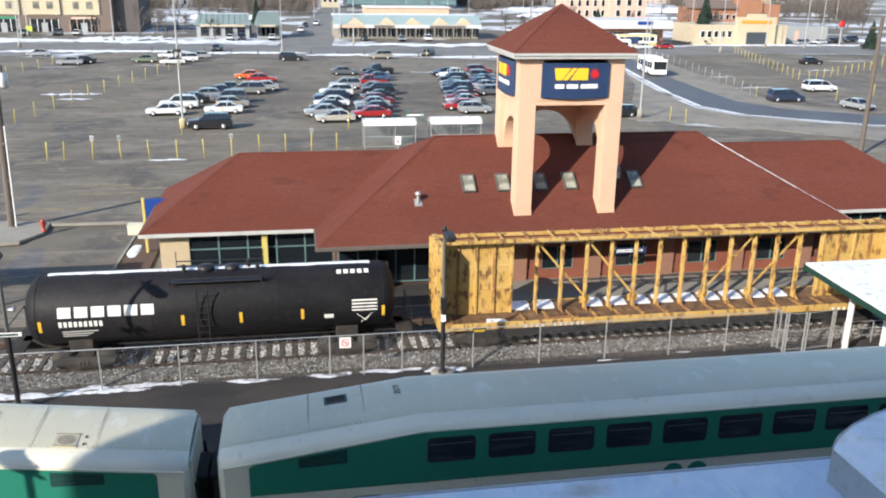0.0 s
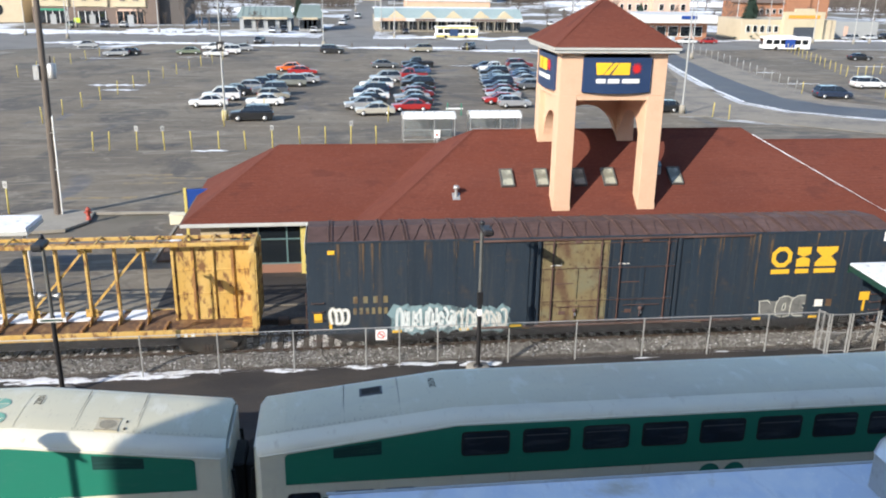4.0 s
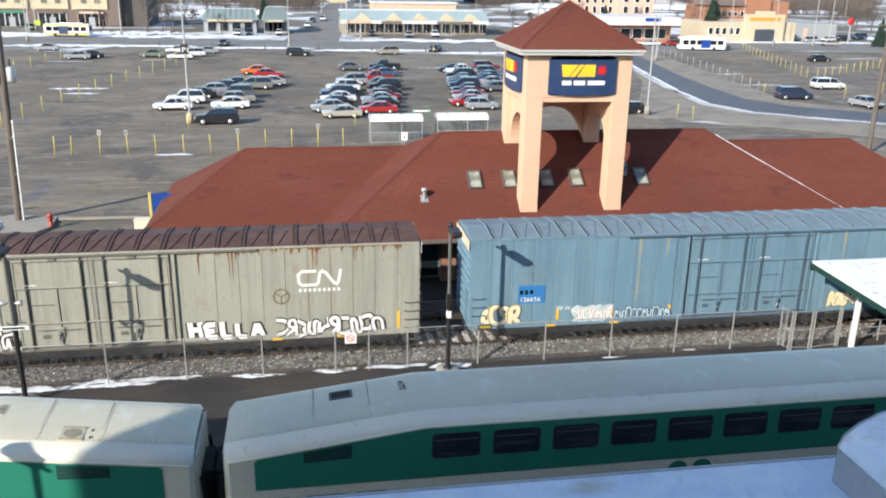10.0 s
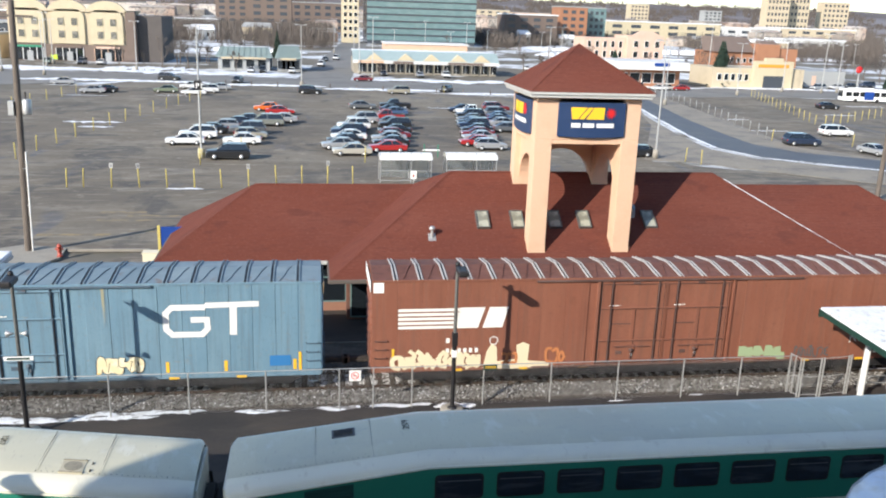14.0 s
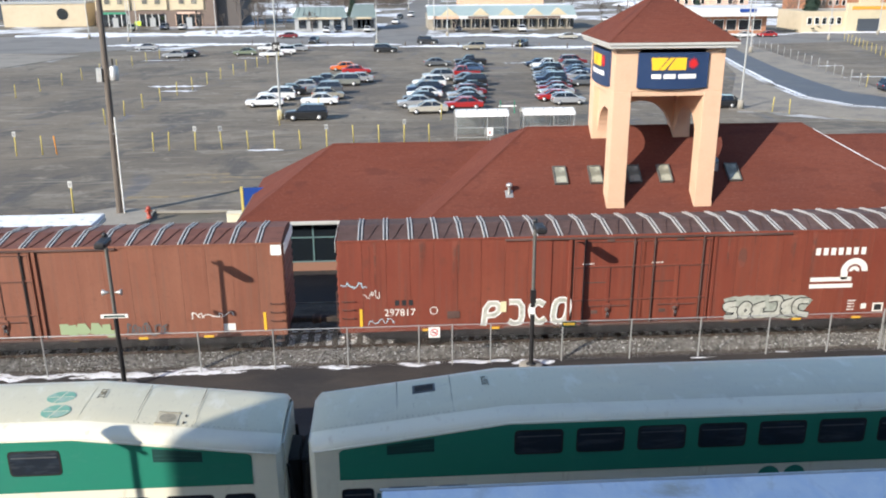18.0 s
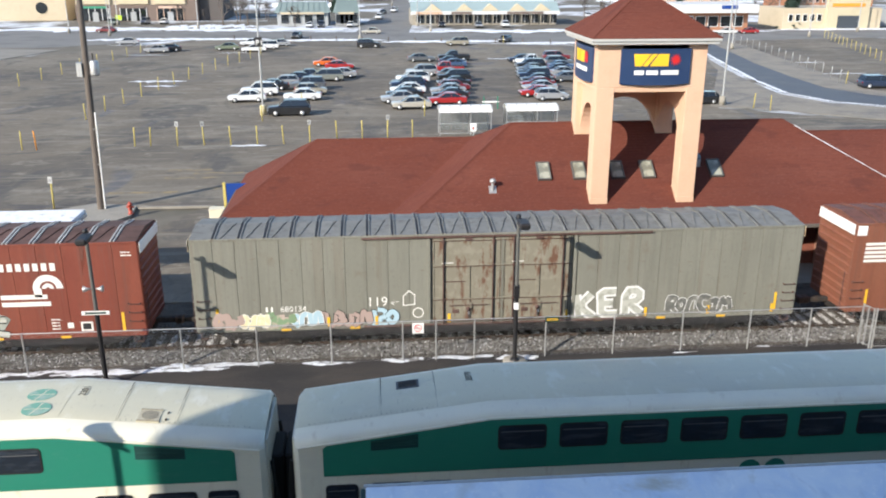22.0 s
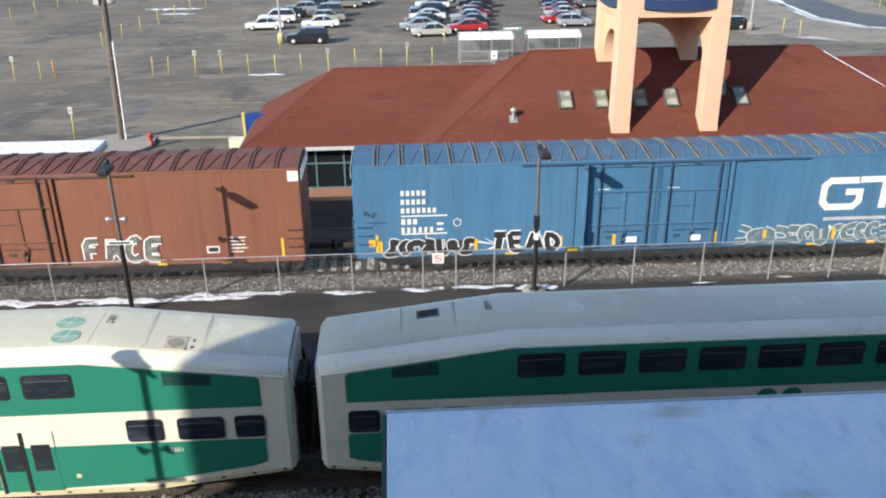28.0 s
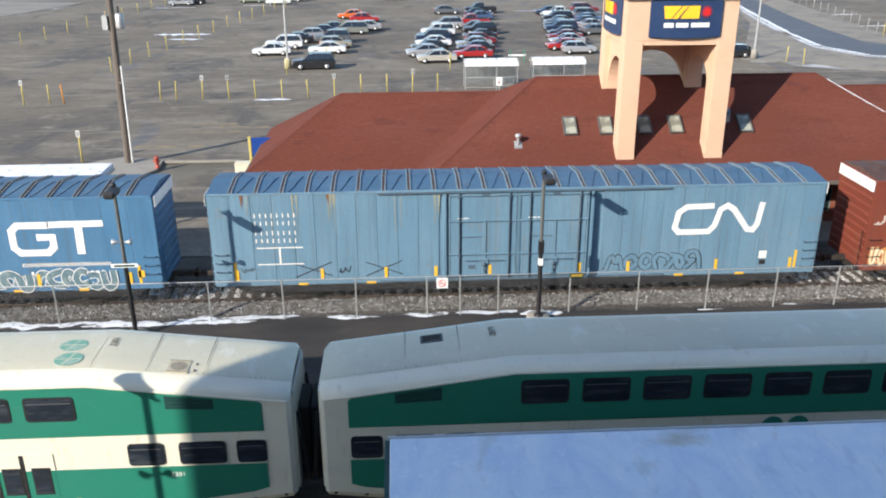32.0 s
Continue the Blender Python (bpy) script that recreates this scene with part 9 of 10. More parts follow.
for k, cx in enumerate((-10.6, 0.0, 10.4)):
    ring = [(cx - 4.4, -0.25, 4.8), (cx + 4.4, -0.25, 4.8)] + [(cx + 4.4 * math.cos(math.pi * i / 12), -0.25, 12.2 + 2.6 * math.sin(math.pi * i / 12)) for i in range(13)]
    part("arched_gable", G().slab(ring, (0, -0.35, 0)), M["b_yellow"], yb, "pale yellow arched bay")
    ring = [(cx - 5.3, 0.1, 13.5), (cx + 5.3, 0.1, 13.5)] + [(cx + 5.3 * math.cos(math.pi * i / 12), 0.1, 13.5 + 3.2 * math.sin(math.pi * i / 12)) for i in range(13)]
    part("gable_parapet", G().slab([(x, y - 0.4, z) for x, y, z in ring], (0, 1.2, 0)), M["b_yellow"], yb)
    windows(yb, cx - 3.6, cx + 3.6, -0.6, 5.6, 12.6, 2, 2, 1.5, 1.9, M["b_pane"], M["b_yellow"])
    sh = part("shop_front", G().box(cx - 3.8, -0.55, 0.2, cx + 3.8, -0.42, 3.6), M["glass"], yb, "lit shop window")
    for i in range(5):
        part("mullion", G().box(cx - 3.8 + i * 1.85, -0.64, 0.2, cx - 3.65 + i * 1.85, -0.56, 3.6), M["white"] if k != 2 else M["b_orange"], sh)
    part("door", G().box(cx - 0.8, -0.7, 0, cx + 0.8, -0.64, 2.6), M["b_grey"], sh)
    part("sign_band", G().box(cx - 3.2, -0.75, 3.6, cx + 3.2, -0.56, 4.2), (M["bar_green"], M["b_brown"], M["b_pink"])[k], yb)
gt_ = thing("lit_board", "bright yellow-green notice board by the street", "sign", pose(-68.5, 244, 0))
part("board", G().box(-0.8, -0.1, 1.2, 0.8, 0.1, 2.4, 0.05), M["lime"], gt_)
part("leg", G().box(-0.1, -0.08, 0, 0.1, 0.08, 1.2), M["galv"], gt_)

M["b_shop"] = wallmat("weathered_teal_metal", (0.2, 0.255, 0.245), 0.6)
# low shops with slanting teal roofs
for x0, x1, h in ((-25, -11.5, 5.8), (-9.5, -3.5, 6.4)):
    s = thing("teal_roof_shop", "low shop with a steep pale teal metal roof", "shop", pose(0, 236, 0), "low shops")
    part("wall", G().box(x0, 0, 0, x1, 14, 3.6), M["b_grey"], s)
    rf = part("roof", G().slab([(x0 - 0.6, -0.8, 3.4), (x1 + 0.6, -0.8, 3.4), (x1 - 0.4, 3.5, h), (x0 + 0.4, 3.5, h)], (0, 0.1, 0.25)), M["b_shop"], s, "pale teal seamed roof")
    part("flat_roof", G().box(x0 + 0.4, 3.5, h - 0.4, x1 - 0.4, 14, h), M["snow"], s)
    for k in range(9):
        u = (k + 0.5) / 9
        part("roof_seam", G().beam((x0 + (x1 - x0) * u, -0.8, 3.72), (x0 + 0.4 + (x1 - x0 - 0.8) * u, 3.5, h + 0.3), 0.1, 0.1), M["b_shop"], rf)
    windows(s, x0 + 0.5, x1 - 0.5, 0, 0.4, 3.0, 4, 1, 2.0, 2.2, None, M["b_grey"])
    part("sign_band", G().box(x0 + 1, -0.95, 3.0, x1 - 1, -0.82, 3.5), M["b_tan"], s)
# long strip of shops
mall = thing("strip_mall", "long strip mall with pale teal roof and cream gables", "shops", pose(0, 233, 0))
part("wall", G().box(11, 2.5, 0, 50.5, 20, 3.8), M["b_stone"], mall)
part("flat_roof", G().box(11, 4.5, 5.4, 50.5, 20, 5.8), M["snow"], mall)
part("roof", G().slab([(10.6, 0, 3.7), (50.9, 0, 3.7), (50.9, 4.5, 5.9), (10.6, 4.5, 5.9)], (0, 0.1, 0.2)), M["b_teal"], mall, "pale teal awning roof")
part("fascia", G().box(10.6, -0.15, 2.9, 50.9, 0.0, 3.7), M["b_white"], mall)
part("fascia_orange", G().box(12.0, -0.22, 2.95, 19.0, -0.155, 3.65), M["b_orange"], mall, "orange shop sign band")
part("fascia_sign", G().box(21.5, -0.22, 2.98, 27.0, -0.155, 3.6), M["b_brown"], mall)
part("fascia_sign", G().box(36.5, -0.22, 2.98, 46.5, -0.155, 3.6), M["b_brown"], mall)
for cx in (16.5, 25, 32, 39.5, 46):
    part("gable", G().slab([(cx - 2.4, -0.1, 3.8), (cx + 2.4, -0.1, 3.8), (cx, -0.1, 5.6)], (0, 2.8, 0)), M["b_yellow"], mall, "cream gable")
for k in range(15):
    x = 12 + 2.6 * k
    part("post", G().box(x - 0.12, 0.0, 0, x + 0.12, 0.2, 2.9), M["b_stone"], mall)
    o = part("shop_window", G().box(x + 0.2, 2.36, 0.5, x + 2.3, 2.48, 2.7), M["glass"], mall)
    part("frame", G().box(x + 1.2, 2.3, 0.5, x + 1.3, 2.36, 2.7), M["white"], o)
# buildings further back
bh = thing("salmon_shop", "long low salmon-coloured shop building", "building", pose(0, 290, 0))
part("wall", G().box(24, 0, 0, 52, 14, 6.2), M["b_orange"], bh)
part("roof", G().box(23.6, -0.4, 6.2, 52.4, 14, 6.7), M["b_white"], bh)
windows(bh, 25, 51, 0, 1.5, 5.0, 9, 1, 1.6, 2.0)
of = thing("glass_office", "large office block with green glass bands", "office building", pose(0, 470, 0))
part("core", G().box(29, 0, 0, 88, 40, 44), M["b_dark"], of)
for k in range(12):
    b = part("glass_band", G().box(28.8, -0.5, 2.0 + 3.5 * k, 88.2, 0.0, 4.6 + 3.5 * k), M["b_glass"], of, "green glass band")
    part("spandrel", G().box(28.6, -0.7, 4.6 + 3.5 * k, 88.4, 0.0, 5.5 + 3.5 * k), M["b_dark"], b)
yt = thing("yellow_tower_block", "narrow yellow apartment tower", "apartment block", pose(0, 474, 0))
part("wall", G().box(15.7, 0, 0, 24.6, 14, 48), M["b_yellow"], yt)
windows(yt, 16.0, 24.4, 0, 2, 46, 3, 12, 1.5, 2.0)
pk = thing("pink_building", "pink three-storey building with arched windows", "building", pose(0, 287, 0))
part("wall", G().box(92, 0, 0, 107, 12, 10.5), M["b_pink"], pk)
part("wall", G().box(107, -2, 0, 120, 12, 11.5), M["b_pink"], pk)
part("gable", G().slab([(108, -2.1, 11.4), (119, -2.1, 11.4), (115.5, -2.1, 13.2), (111.5, -2.1, 13.2)], (0, 1.0, 0)), M["b_pink"], pk)
windows(pk, 92.5, 106.5, 0, 3.5, 10, 5, 2, 1.0, 2.0)
windows(pk, 108, 119.5, -2, 3.5, 10.5, 3, 2, 1.4, 2.0)
ws = thing("white_roof_shop", "low shop with a white canopy roof and blue sign", "shop", pose(0, 208, 0))
part("wall", G().box(76, 3, 0, 94, 16, 4.6), M["b_brick"], ws)
part("roof", G().box(75, -0.5, 4.4, 95, 17, 6.4), M["b_white"], ws, "white snow-covered roof")
part("sign", G().box(85.5, -0.7, 5.4, 89.5, -0.52, 6.2), M["deep_blue"], ws, "blue sign")
windows(ws, 77, 93, 3, 0.6, 3.8, 5, 1, 2.4, 2.4)
yr = thing("yellow_restaurant", "low yellow restaurant with a stepped front", "restaurant", pose(0, 213, 0))
part("wall", G().box(104, 0, 0, 130, 14, 5.2), M["b_tan"], yr)
part("entrance", G().box(115, -1.2, 0, 126, 0, 7.2), M["b_yellow"], yr, "yellow entrance block")
part("step_parapet", G().box(118, -1.2, 7.2, 123, 0, 8.0), M["b_yellow"], yr)
part("sign_bar", G().box(116, -1.35, 5.6, 124.6, -1.22, 6.4), M["post_orange"], yr, "orange lettering bar")
part("door", G().box(117.8, -1.35, 0.3, 123.5, -1.22, 3.4), M["b_dark"], yr)
windows(yr, 105, 114.5, 0, 1.5, 4.2, 5, 1, 1.0, 1.6)
br = thing("brick_building", "orange brick building with a dark sloping roof", "building", pose(0, 274, 0))
part("wall", G().box(134, 0, 0, 150, 16, 7.5), M["b_brick"], br)
part("roof", G().slab([(133, -1, 7.4), (151, -1, 7.4), (148, 8, 12.2), (136, 8, 12.2)], (0, 9, 0)), M["b_brown"], br, "dark brown roof")
part("stair_block", G().box(148, -2, 0, 156, 12, 10.2), M["b_brick"], br)
part("annex", G().box(156.5, -1, 0, 163, 10, 8.8), M["b_brick"], br)
windows(br, 134.5, 148, 0, 1, 6, 6, 2, 1.0, 1.4)
fb = thing("red_sign_store", "white low store with a round red sign", "shop", pose(0, 216, 0))
part("wall", G().box(131, 6, 0, 148, 20, 4.4), M["b_grey"], fb)
part("sign_pole", G().rod((148, 0, 0), (148, 0, 5), 0.2), M["galv"], fb)
part("sign_disc", G().turn([(0, -0.2), (0.9, -0.2), (0.9, 0.2), (0, 0.2)], 16, at=(148, 0, 5.4), axis="y"), M["red"], fb, "round red sign")
part("door_panel", G().box(138, 5.8, 0.5, 139.2, 6.0, 3.2), M["b_pink"], fb)
lb = thing("left_block", "low dark blue-grey building at the street corner", "building", pose(0, 300, 0))
part("wall", G().box(-130, 0, 0, -96, 20, 9), M["b_dark"], lb)
part("roof", G().box(-130.5, -0.5, 9, -95.5, 20.5, 9.6), M["b_grey"], lb)
windows(lb, -129, -97, 0, 1, 8, 6, 2, 1.6, 1.8)
lb2 = thing("beige_corner_shop", "beige corner shop with a round window", "building", pose(0, 262, 0))
part("wall", G().box(-112, 0, 0, -88, 16, 6.5), M["b_tan"], lb2)
part("round_window", ring_geo(-95, 3.6, 0.05, 1.6, -0.05, 0.1), M["glass"], lb2)
part("roof_edge", G().box(-112.3, -0.3, 6.5, -87.7, 16, 7.1), M["b_grey"], lb2)
# distant blocks and towers up to the horizon
rf2 = random.Random(77)
for (x, y, w, h, m) in [(171, 560, 19, 24, "b_brick"), (192, 575, 13, 24, "b_glass"), (137, 540, 35, 18, "b_brown"), (260, 620, 90, 16, "b_yellow"), (330, 640, 70, 14, "b_white"), (230, 420, 30, 8, "b_tan"), (290, 470, 40, 9, "b_white"), (-30, 640, 30, 26, "b_brown"), (-58, 655, 24, 28, "b_brown"), (0, 700, 50, 22, "b_brown"), (-120, 620, 110, 8, "b_grey"), (-220, 560, 90, 10, "b_brown"), (430, 700, 80, 15, "b_tan"), (761, 1350, 40, 72, "b_tan"), (814, 1380, 42, 76, "b_tan"), (910, 1420, 50, 60, "b_tan"), (560, 1450, 34, 46, "b_tan"), (720, 1500, 34, 40, "b_grey"), (330, 1300, 60, 24, "b_orange"), (250, 1250, 70, 26, "b_tan"), (120, 900, 120, 14, "b_yellow"), (480, 820, 100, 14, "b_grey"), (540, 620, 60, 9, "b_white"), (380, 460, 40, 7, "b_white")]:
    far = thing("distant_building", "distant pale town building seen through haze", "building", pose(x, y, 0), "distant buildings")
    part("wall", G().box(-w / 2, 0, 0, w / 2, 20, h), M[m], far)
    part("roof", G().box(-w / 2 - 0.4, -0.4, h, w / 2 + 0.4, 20, h + 0.7), M["b_grey"] if h > 20 else M["snow"], far)
    n, rws = max(3, int(w / (6 if h > 40 else 8))), max(1, int(h / 4.5))
    windows(far, -w / 2 + 1, w / 2 - 1, 0, 1.2, h - 0.8, min(n, 6), min(rws, 7), w / min(n, 6) * 0.5, (h - 2) / min(rws, 7) * 0.5, M["b_dark"], M[m], True)


# ---------------- trees ----------------
def bare_tree(x, y, h, seed, name="bare_tree"):
    r = random.Random(seed)
    T = thing(name, "leafless winter tree with fine twigs", "tree", pose(x, y, 0), "bare trees")
    tr, tw = G(), G()

    def grow(p, d, ln, rad, lev):
        q = p + d * ln
        (tr if lev < 2 else tw).rod(p, q, max(rad, 0.034), max(rad * 0.62, 0.024), 6 if lev < 2 else 3)
        if lev >= 4:
            return
        for _ in range(r.randint(3, 4) if lev < 3 else 3):
            a = Vector((r.uniform(-1, 1), r.uniform(-1, 1), r.uniform(-0.1, 0.9))).normalized()
            grow(p + d * ln * r.uniform(0.55, 1.0), (d * 0.75 + a * 0.75).normalized(), ln * r.uniform(0.55, 0.75), rad * 0.55, lev + 1)

    grow(Vector((0, 0, 0)), Vector((r.uniform(-0.05, 0.05), 0, 1)).normalized(), h * 0.36, h * 0.022, 0)
    part("trunk", tr, M["bark"], T)
    tagged(part("crown", tw, M["twig"], T, "fine bare twigs"), kind="stuff")
    return T


protos = [bare_tree(-33, 238, 9, 1), bare_tree(-20, 231, 7, 2), bare_tree(17, 222, 4.5, 3), bare_tree(-40, 240, 10, 4)]
for k, (x, y) in enumerate([(-37, 246), (-29, 250), (-46, 262), (-34, 270), (-22, 268), (-15, 275), (-42, 290), (-28, 300), (-12, 310), (-50, 330), (-35, 345), (-18, 350), (0, 380), (-60, 390), (-42, 400), (-25, 420), (62, 250), (70, 262), (76, 282), (86, 262), (126, 262), (130, 255), (142, 250), (98, 300), (112, 310), (124, 320), (160, 300), (172, 290), (60, 300), (70, 330), (84, 345), (100, 360), (180, 260), (190, 280), (205, 300), (165, 250), (150, 262), (-75, 300), (-90, 310), (-62, 340), (-100, 350), (170, 340), (200, 360), (220, 330), (240, 300), (98, 236), (106, 246), (118, 252), (134, 262), (122, 300), (140, 310), (152, 296), (176, 246), (188, 240), (196, 256), (208, 262), (214, 246), (228, 268), (236, 284), (250, 262), (110, 270), (92, 272), (128, 340), (146, 352), (164, 372), (188, 330), (204, 390), (230, 380), (262, 340), (-52, 244), (-47, 252), (-44, 274), (-38, 258), (-31, 262), (-25, 254), (-18, 290), (-50, 300), (26, 300), (40, 320), (54, 352)]):
    src = protos[k % 4]
    copy_thing(src, pose(x, y, 0, 0, 0, k * 47) @ Matrix.Diagonal((1, 1, 1, 1)))


def spruce(x, y, h, seed, wdt=0.27):
    r = random.Random(seed)
    T = thing("spruce_tree", "dark green dense spruce tree", "tree", pose(x, y, 0), "evergreens")
    part("trunk", G().rod((0, 0, 0), (0, 0, h), 0.22, 0.04, 8), M["bark"], T)
    g = G()
    for k in range(420):
        u = r.random() ** 0.8
        z = h * (0.06 + 0.94 * u)
        rad = h * wdt * (1 - u) * r.uniform(0.75, 1.1) + 0.15
        a = r.uniform(0, 6.28)
        o = Vector((math.cos(a), math.sin(a), 0))
        tip = Vector((0, 0, z - rad * 0.35)) + o * rad
        root = Vector((0, 0, z)) + o * rad * 0.2
        s = Vector((-o.y, o.x, 0)) * (0.18 + rad * 0.16)
        g.add([root, (root + tip) / 2 + s + Vector((0, 0, 0.1)), tip, (root + tip) / 2 - s + Vector((0, 0, 0.1)), (root + tip) / 2 - Vector((0, 0, 0.25))], [(0, 1, 2), (0, 2, 3), (1, 4, 2), (2, 4, 3)])
    tagged(part("crown", g, M["needle"], T), kind="stuff")
    return T


spruce(107.4, 216, 12.0, 5, 0.36)
spruce(146, 200, 7, 6, 0.34)
spruce(134, 268, 11, 11, 0.4)
spruce(88, 244, 8, 12, 0.45)
spruce(-6, 238, 5, 13, 0.5)
spruce(-12, 300, 9, 7)
spruce(168, 208, 6, 8, 0.4)
# distant woods up to the horizon, one mass of thin upright stems and twigs
g = G()
rw = random.Random(9)
for _ in range(10500):
    d = rw.choice((rw.uniform(380, 640), rw.uniform(500, 1200), rw.uniform(1000, 2300)))
    ang = rw.uniform(-0.42, 0.62)
    x, y = d * math.sin(ang), d * math.cos(ang)
    if d < 700 and (10 < x < 95):
        continue
    if noise.noise(Vector((x * 0.008, y * 0.004, 3))) < -0.12:
        continue
    h = rw.uniform(5, 11) * (1 + d / 2800)
    w = h * rw.uniform(0.22, 0.4)
    for i in range(20):
        a = rw.uniform(-1, 1)
        bx, tx_ = x + a * w * 0.55 + rw.uniform(-1, 1), x + a * w + rw.uniform(-1, 1) * 0.3 * w
        hz = h * rw.uniform(0.25, 0.5)
        t = h * (1 - 0.35 * a * a) * rw.uniform(0.8, 1.0)
        g.add([(bx - 0.01 * w, y, 0), (bx + 0.01 * w, y, 0), (tx_ + 0.02 * w, y, hz), (tx_ + a * 0.12 * w, y + rw.uniform(-1, 1), t), (tx_ - 0.02 * w, y, hz * 1.2)], [(0, 1, 2), (0, 2, 4), (4, 2, 3)])
me = bpy.data.meshes.new("distant_woods")
me.from_pydata(g.v, [], g.f)
me.materials.append(M["twig"])
tagged(new("distant_woods", me), "brown-grey leafless woods towards the horizon", "woods", "", "stuff")
# scattered low town and snow in the distance
for k in range(70):
    d, a = rf2.uniform(330, 1200), rf2.uniform(-0.35, 0.6)
    x, y = d * math.sin(a), d * math.cos(a)
    if d < 520 and 5 < x < 95:
        continue
    w = rf2.uniform(12, 34)
    snow_patch(x - w, x + w, y - 4, y + 4, 0.0, 200 + k, "distant_snow", "distant snowy roof or field patch", rf2.uniform(0.5, 3.5))
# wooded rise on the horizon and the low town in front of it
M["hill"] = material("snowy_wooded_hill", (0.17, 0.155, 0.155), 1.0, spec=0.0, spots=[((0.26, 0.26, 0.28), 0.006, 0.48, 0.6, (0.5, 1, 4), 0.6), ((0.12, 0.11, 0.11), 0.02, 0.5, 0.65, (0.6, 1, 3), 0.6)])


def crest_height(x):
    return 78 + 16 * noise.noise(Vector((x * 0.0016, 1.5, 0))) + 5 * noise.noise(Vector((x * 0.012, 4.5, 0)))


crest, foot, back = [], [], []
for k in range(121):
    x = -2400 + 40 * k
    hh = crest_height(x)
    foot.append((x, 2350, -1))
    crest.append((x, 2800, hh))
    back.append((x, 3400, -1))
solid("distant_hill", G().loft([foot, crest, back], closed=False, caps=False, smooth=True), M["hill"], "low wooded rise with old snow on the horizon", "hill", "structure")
g = G()
for _ in range(3200):
    x, u = rw.uniform(-1000, 1800), rw.random() ** 0.7
    if noise.noise(Vector((x * 0.006, u * 3, 8))) < -0.2:
        continue
    y, z, h = 2350 + 445 * u, crest_height(x) * u - 2, rw.uniform(9, 19)
    for i in range(7):
        a = x + rw.uniform(-9, 9)
        w, t = rw.uniform(0.5, 1.3), h * rw.uniform(0.7, 1.0)
        g.add([(a - w * 0.4, y, z), (a + w * 0.4, y, z), (a + w, y + 1, z + t * 0.6), (a + rw.uniform(-2, 2), y, z + t), (a - w, y + 1, z + t * 0.55)], [(0, 1, 2), (0, 2, 4), (4, 2, 3)])
me = bpy.data.meshes.new("hill_woods")
me.from_pydata(g.v, [], g.f)
me.materials.append(M["twig"])
tagged(new("hill_woods", me), "leafless woods on the far rise", "woods", "", "stuff")
M["town"] = material("town_walls", (0.36, 0.32, 0.28), 0.9, island=0.5, spots=[((0.4, 0.25, 0.18), 0.02, 0.5, 0.6, ONE, 0.6), ((0.09, 0.09, 0.1), 0.45, 0.54, 0.6, (1, 1, 0.9), 0.7)])
g = G()
rt = random.Random(31)
for _ in range(420):
    d, a = rt.uniform(640, 1900), rt.uniform(-0.38, 0.6)
    x, y = d * math.sin(a), d * math.cos(a)
    if d < 620 and 5 < x < 110:
        continue
    w, h = rt.uniform(8, 30), rt.choice((rt.uniform(4, 7), rt.uniform(6, 14))) * (1 + d / 3000)
    g.box(x - w / 2, y, 0, x + w / 2, y + 14, h)
    g.slab([(x - w / 2 - 0.5, y - 0.5, h), (x + w / 2 + 0.5, y - 0.5, h), (x + w / 2 - 1, y + 6, h + 1.6), (x - w / 2 + 1, y + 6, h + 1.6)], (0, 7, 0))
me = bpy.data.meshes.new("distant_town")
me.from_pydata(g.v, [], g.f)
me.materials.append(M["town"])
tagged(new("distant_town", me), "many small pale distant town houses", "houses", "", "stuff")
for k in range(40):
    d, a = rf2.uniform(440, 820), rf2.uniform(-0.3, 0.55)
    x, y = d * math.sin(a), d * math.cos(a)
    if 8 < x < 98:
        continue
    w, h = rf2.uniform(7, 16), rf2.uniform(4, 7)
    o = thing("distant_house", "small distant house with a pale roof", "house", pose(x, y, 0), "distant houses")
    part("wall", G().box(-w / 2, 0, 0, w / 2, 9, h), M[rf2.choice(("b_tan", "b_brick", "b_white", "b_grey"))], o)
    part("roof", G().slab([(-w / 2 - 0.4, -0.4, h), (w / 2 + 0.4, -0.4, h), (w / 2 - 1, 4.5, h + 2.4), (-w / 2 + 1, 4.5, h + 2.4)], (0, 4.6, 0)), M[rf2.choice(("snow", "b_brown", "b_grey"))], o)
    for i in (-0.25, 0.25):
        part("window", G().box(i * w - 0.6, -0.08, h * 0.4, i * w + 0.6, -0.02, h * 0.75), M["glass"], o)
for k in range(26):
    d, a = rf2.uniform(230, 520), rf2.uniform(-0.3, 0.6)
    lot_lamp(d * math.sin(a), d * math.cos(a), rf2.uniform(9, 15))


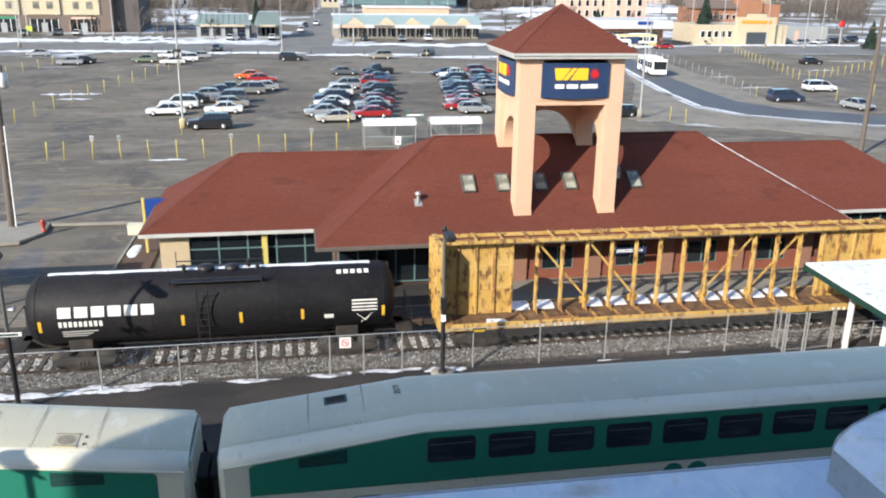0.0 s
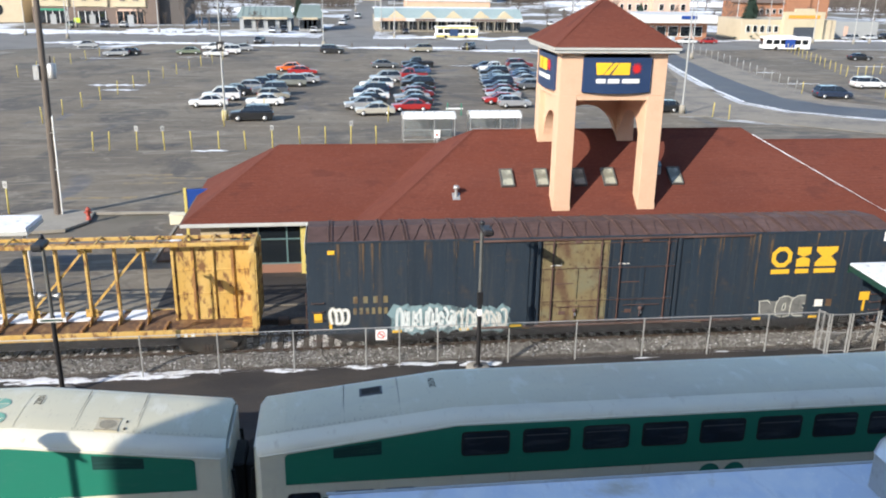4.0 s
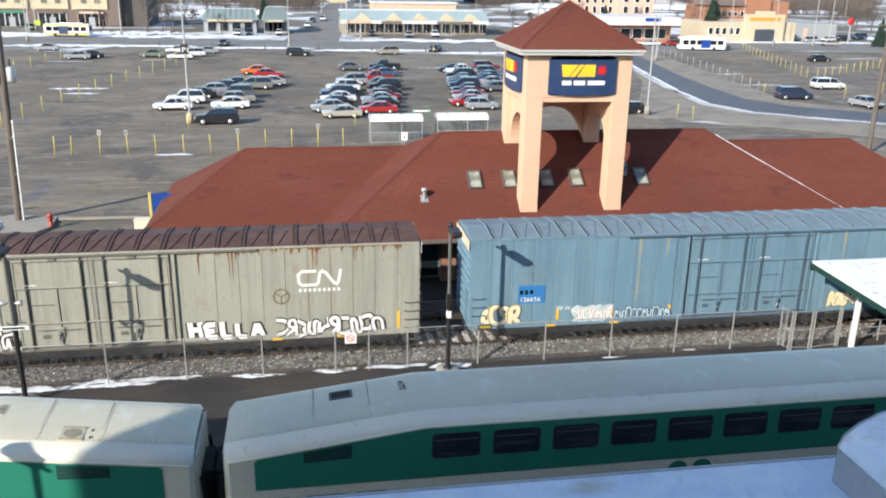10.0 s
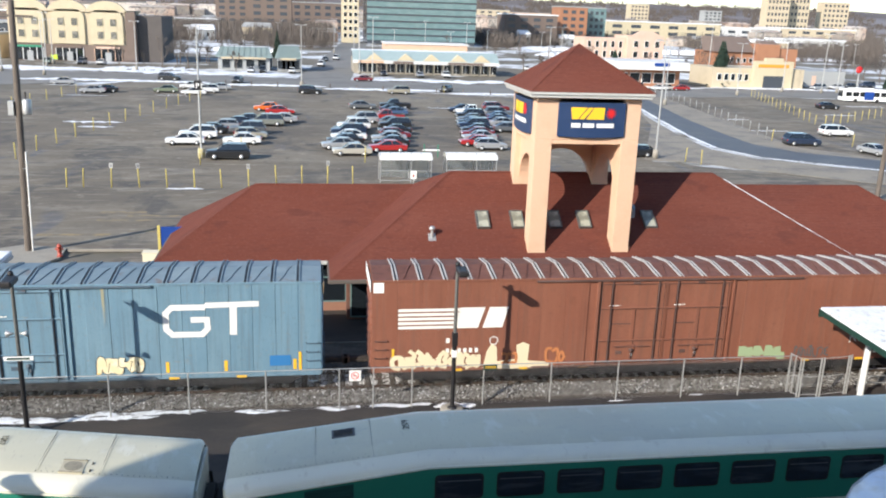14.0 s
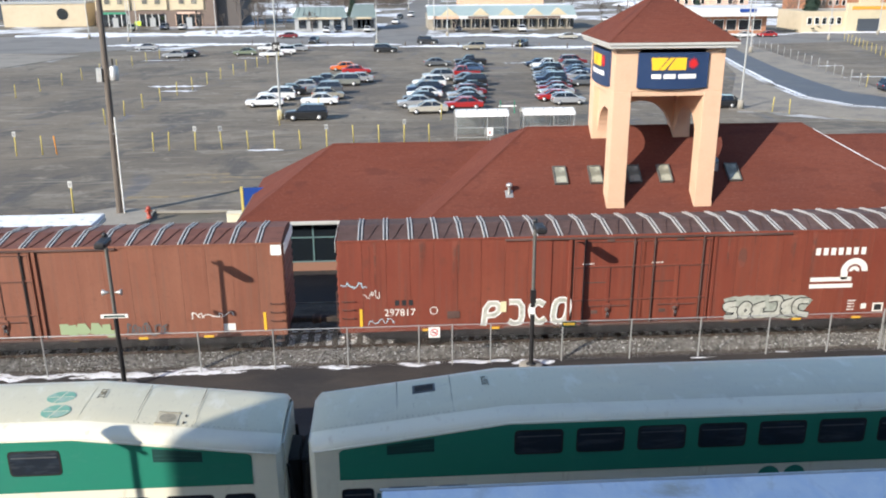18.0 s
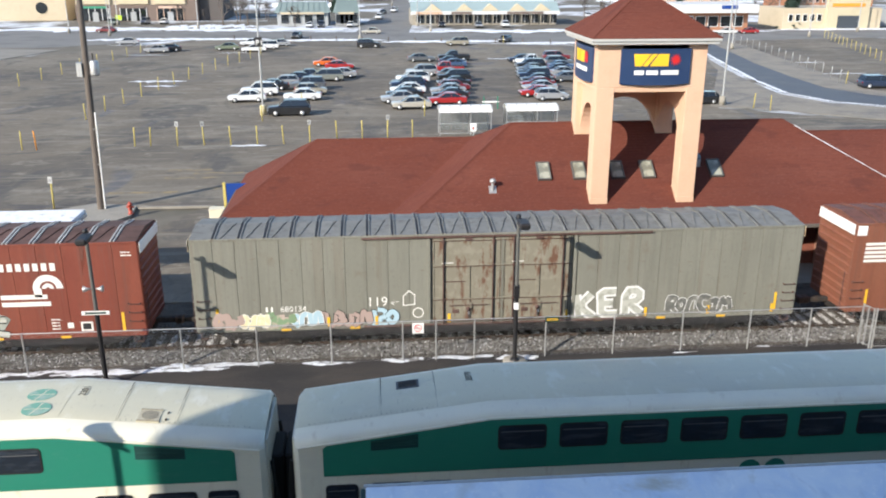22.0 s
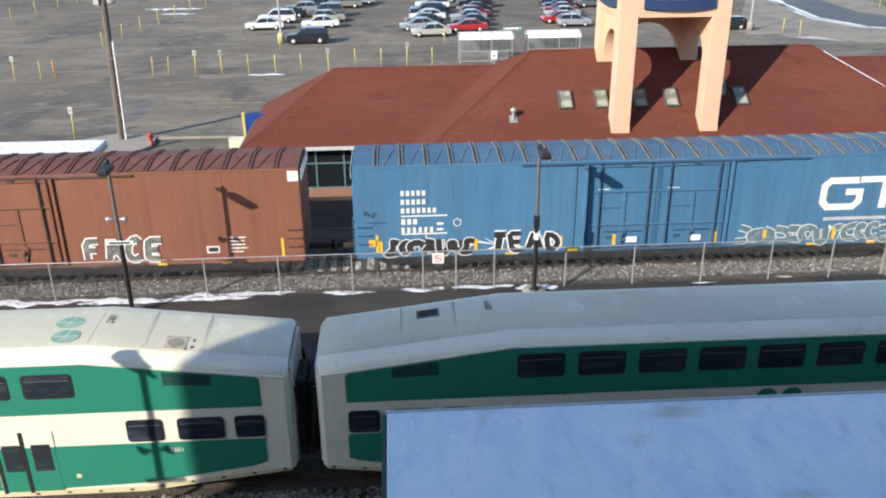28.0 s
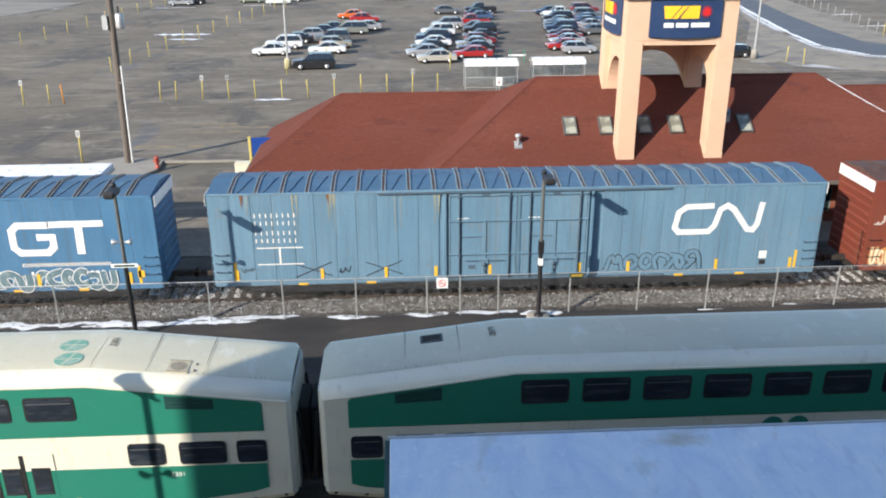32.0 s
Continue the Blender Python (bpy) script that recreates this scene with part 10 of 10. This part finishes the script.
# ---------------- buses and traffic ----------------
def bus(label, stripe, patch=None):
    T = thing("city_bus", label, "bus", None)
    L, w = 10.6, 2.55
    part("body", G().box(-L / 2, -w / 2, 0.35, L / 2, w / 2, 2.95, 0.12), M["white"], T)
    for o in (-1, 1):
        ya, yb = sorted((o * (w / 2 + 0.002), o * (w / 2 + 0.012)))
        part("skirt", G().box(-L / 2 + 0.1, ya, 0.38, L / 2 - 0.1, yb, 0.95), M[stripe], T, "coloured skirt stripe")
        for k in range(6):
            part("window", G().box(-L / 2 + 0.6 + 1.6 * k, ya, 1.35, -L / 2 + 1.95 + 1.6 * k, yb, 2.35), M["glass"], T)
        part("roof_band", G().box(-L / 2 + 0.1, ya, 2.5, L / 2 - 0.1, yb, 2.9), M[stripe] if stripe == "post_yellow" else M["white"], T)
        if patch:
            part("poster", G().box(-1.8, ya + o * 0.004, 0.6, 0.4, yb + o * 0.004, 2.45), M[patch], T, "side poster panel")
    part("roof_pod", G().box(-2, -0.9, 2.95, 3.5, 0.9, 3.2, 0.06), M["white"], T)
    for s in (-L / 2 - 0.012, L / 2 - 0.0):
        part("windscreen", G().box(s, -1.1, 1.2, s + 0.012, 1.1, 2.6), M["glass"], T)
    for x in (-L / 2 + 2.6, L / 2 - 3.0):
        for s in (-1, 1):
            part("wheel", G().turn([(0, -0.14), (0.4, -0.14), (0.48, -0.1), (0.48, 0.1), (0.4, 0.14), (0, 0.14)], 16, axis="y", at=(x, s * (w / 2 - 0.12), 0.48)), M["tyre"], T)
    return T


bus_yellow = bus("white city bus with yellow stripe driving along the street", "post_yellow", "sign_blue")
bus_white = bus("white city bus turning into the bus lot", "white", "deep_blue")
bus_second = bus("white city bus leaving by the access road", "white", "deep_blue")
road_car_red = car("sedan", "wine", 60, 206, 0, "dark red car driving along the street", True, "driving_car")
road_car_dark = car("suv", "black", -60, 200, 0, "black car driving along the street", True, "driving_car")
road_car_tan = car("sedan", "champagne", 60, 202, 0, "pale car driving along the street", True, "driving_car")


def train_x(t):
    """Where the pale grey boxcar's left end is at t seconds."""
    return 60.11 - 8.086 * t - 0.01297 * t * t


def seat_wagons():
    """Sets each wagon's body on its bogies, at the height of the couplers."""
    body = Matrix.Translation((0, 0, CAR_LIFT)) @ Matrix.Scale(CAR_SCALE, 4)
    for T, s in CARS:
        for ob in T.children:
            if ob.name.startswith("bogie"):
                mid = sum(v.co.x for v in ob.data.vertices) / len(ob.data.vertices)
                ob.matrix_basis = Matrix.Translation(((CAR_SCALE - 1) * mid, 0, 0))
            else:
                ob.matrix_basis = body @ ob.matrix_basis


seat_wagons()


def motions():
    for T, s in CARS:
        walk(T, [(t, pose(CAR_SCALE * (s + train_x(t)), TRACK_Y, 0)) for t in range(0, 33, 2)])
    ride = lambda ob, keys: walk(ob, [(t, pose(x, y, 0, 0, 0, a)) for t, x, y, a in keys])
    ride(bus_yellow, [(0, 86, 209.5, 0), (2, 58, 211, 0), (6, 1.2, 214, 0), (9, -41.4, 219, -4), (10.5, -62, 222, -6), (13, -96, 227, -6), (32, -350, 262, -6)])
    ride(bus_white, [(0, 72, 192, 170), (2, 84, 189, 172), (5, 110, 181.5, 172), (6, 118.6, 178.5, 172), (9, 146, 172, 172), (32, 360, 140, 172)])
    ride(bus_second, [(0, 63.5, 146, -98), (2, 67, 164, -100), (5, 72, 182, -130), (7, 76, 188, -175), (9, 85, 188.5, -188), (13, 116, 181.5, -188), (16, 142, 174, -188), (32, 290, 150, -188)])
    ride(road_car_red, [(0, 150, 206, 0), (15, 3, 208, 0), (18, -24, 211, 0), (19, -34, 212, -3), (24, -84, 219, -6), (32, -170, 230, -6)])
    ride(road_car_dark, [(0, -170, 214, 174), (7.5, -92, 206, 172), (15, -22, 196, 172), (20, 30, 188, 172), (32, 160, 180, 175)])
    ride(road_car_tan, [(0, 260, 205, 0), (18, 42, 201, 0), (22, 0, 207, 0), (24, -22, 210, 0), (32, -112, 222, -6)])


motions()
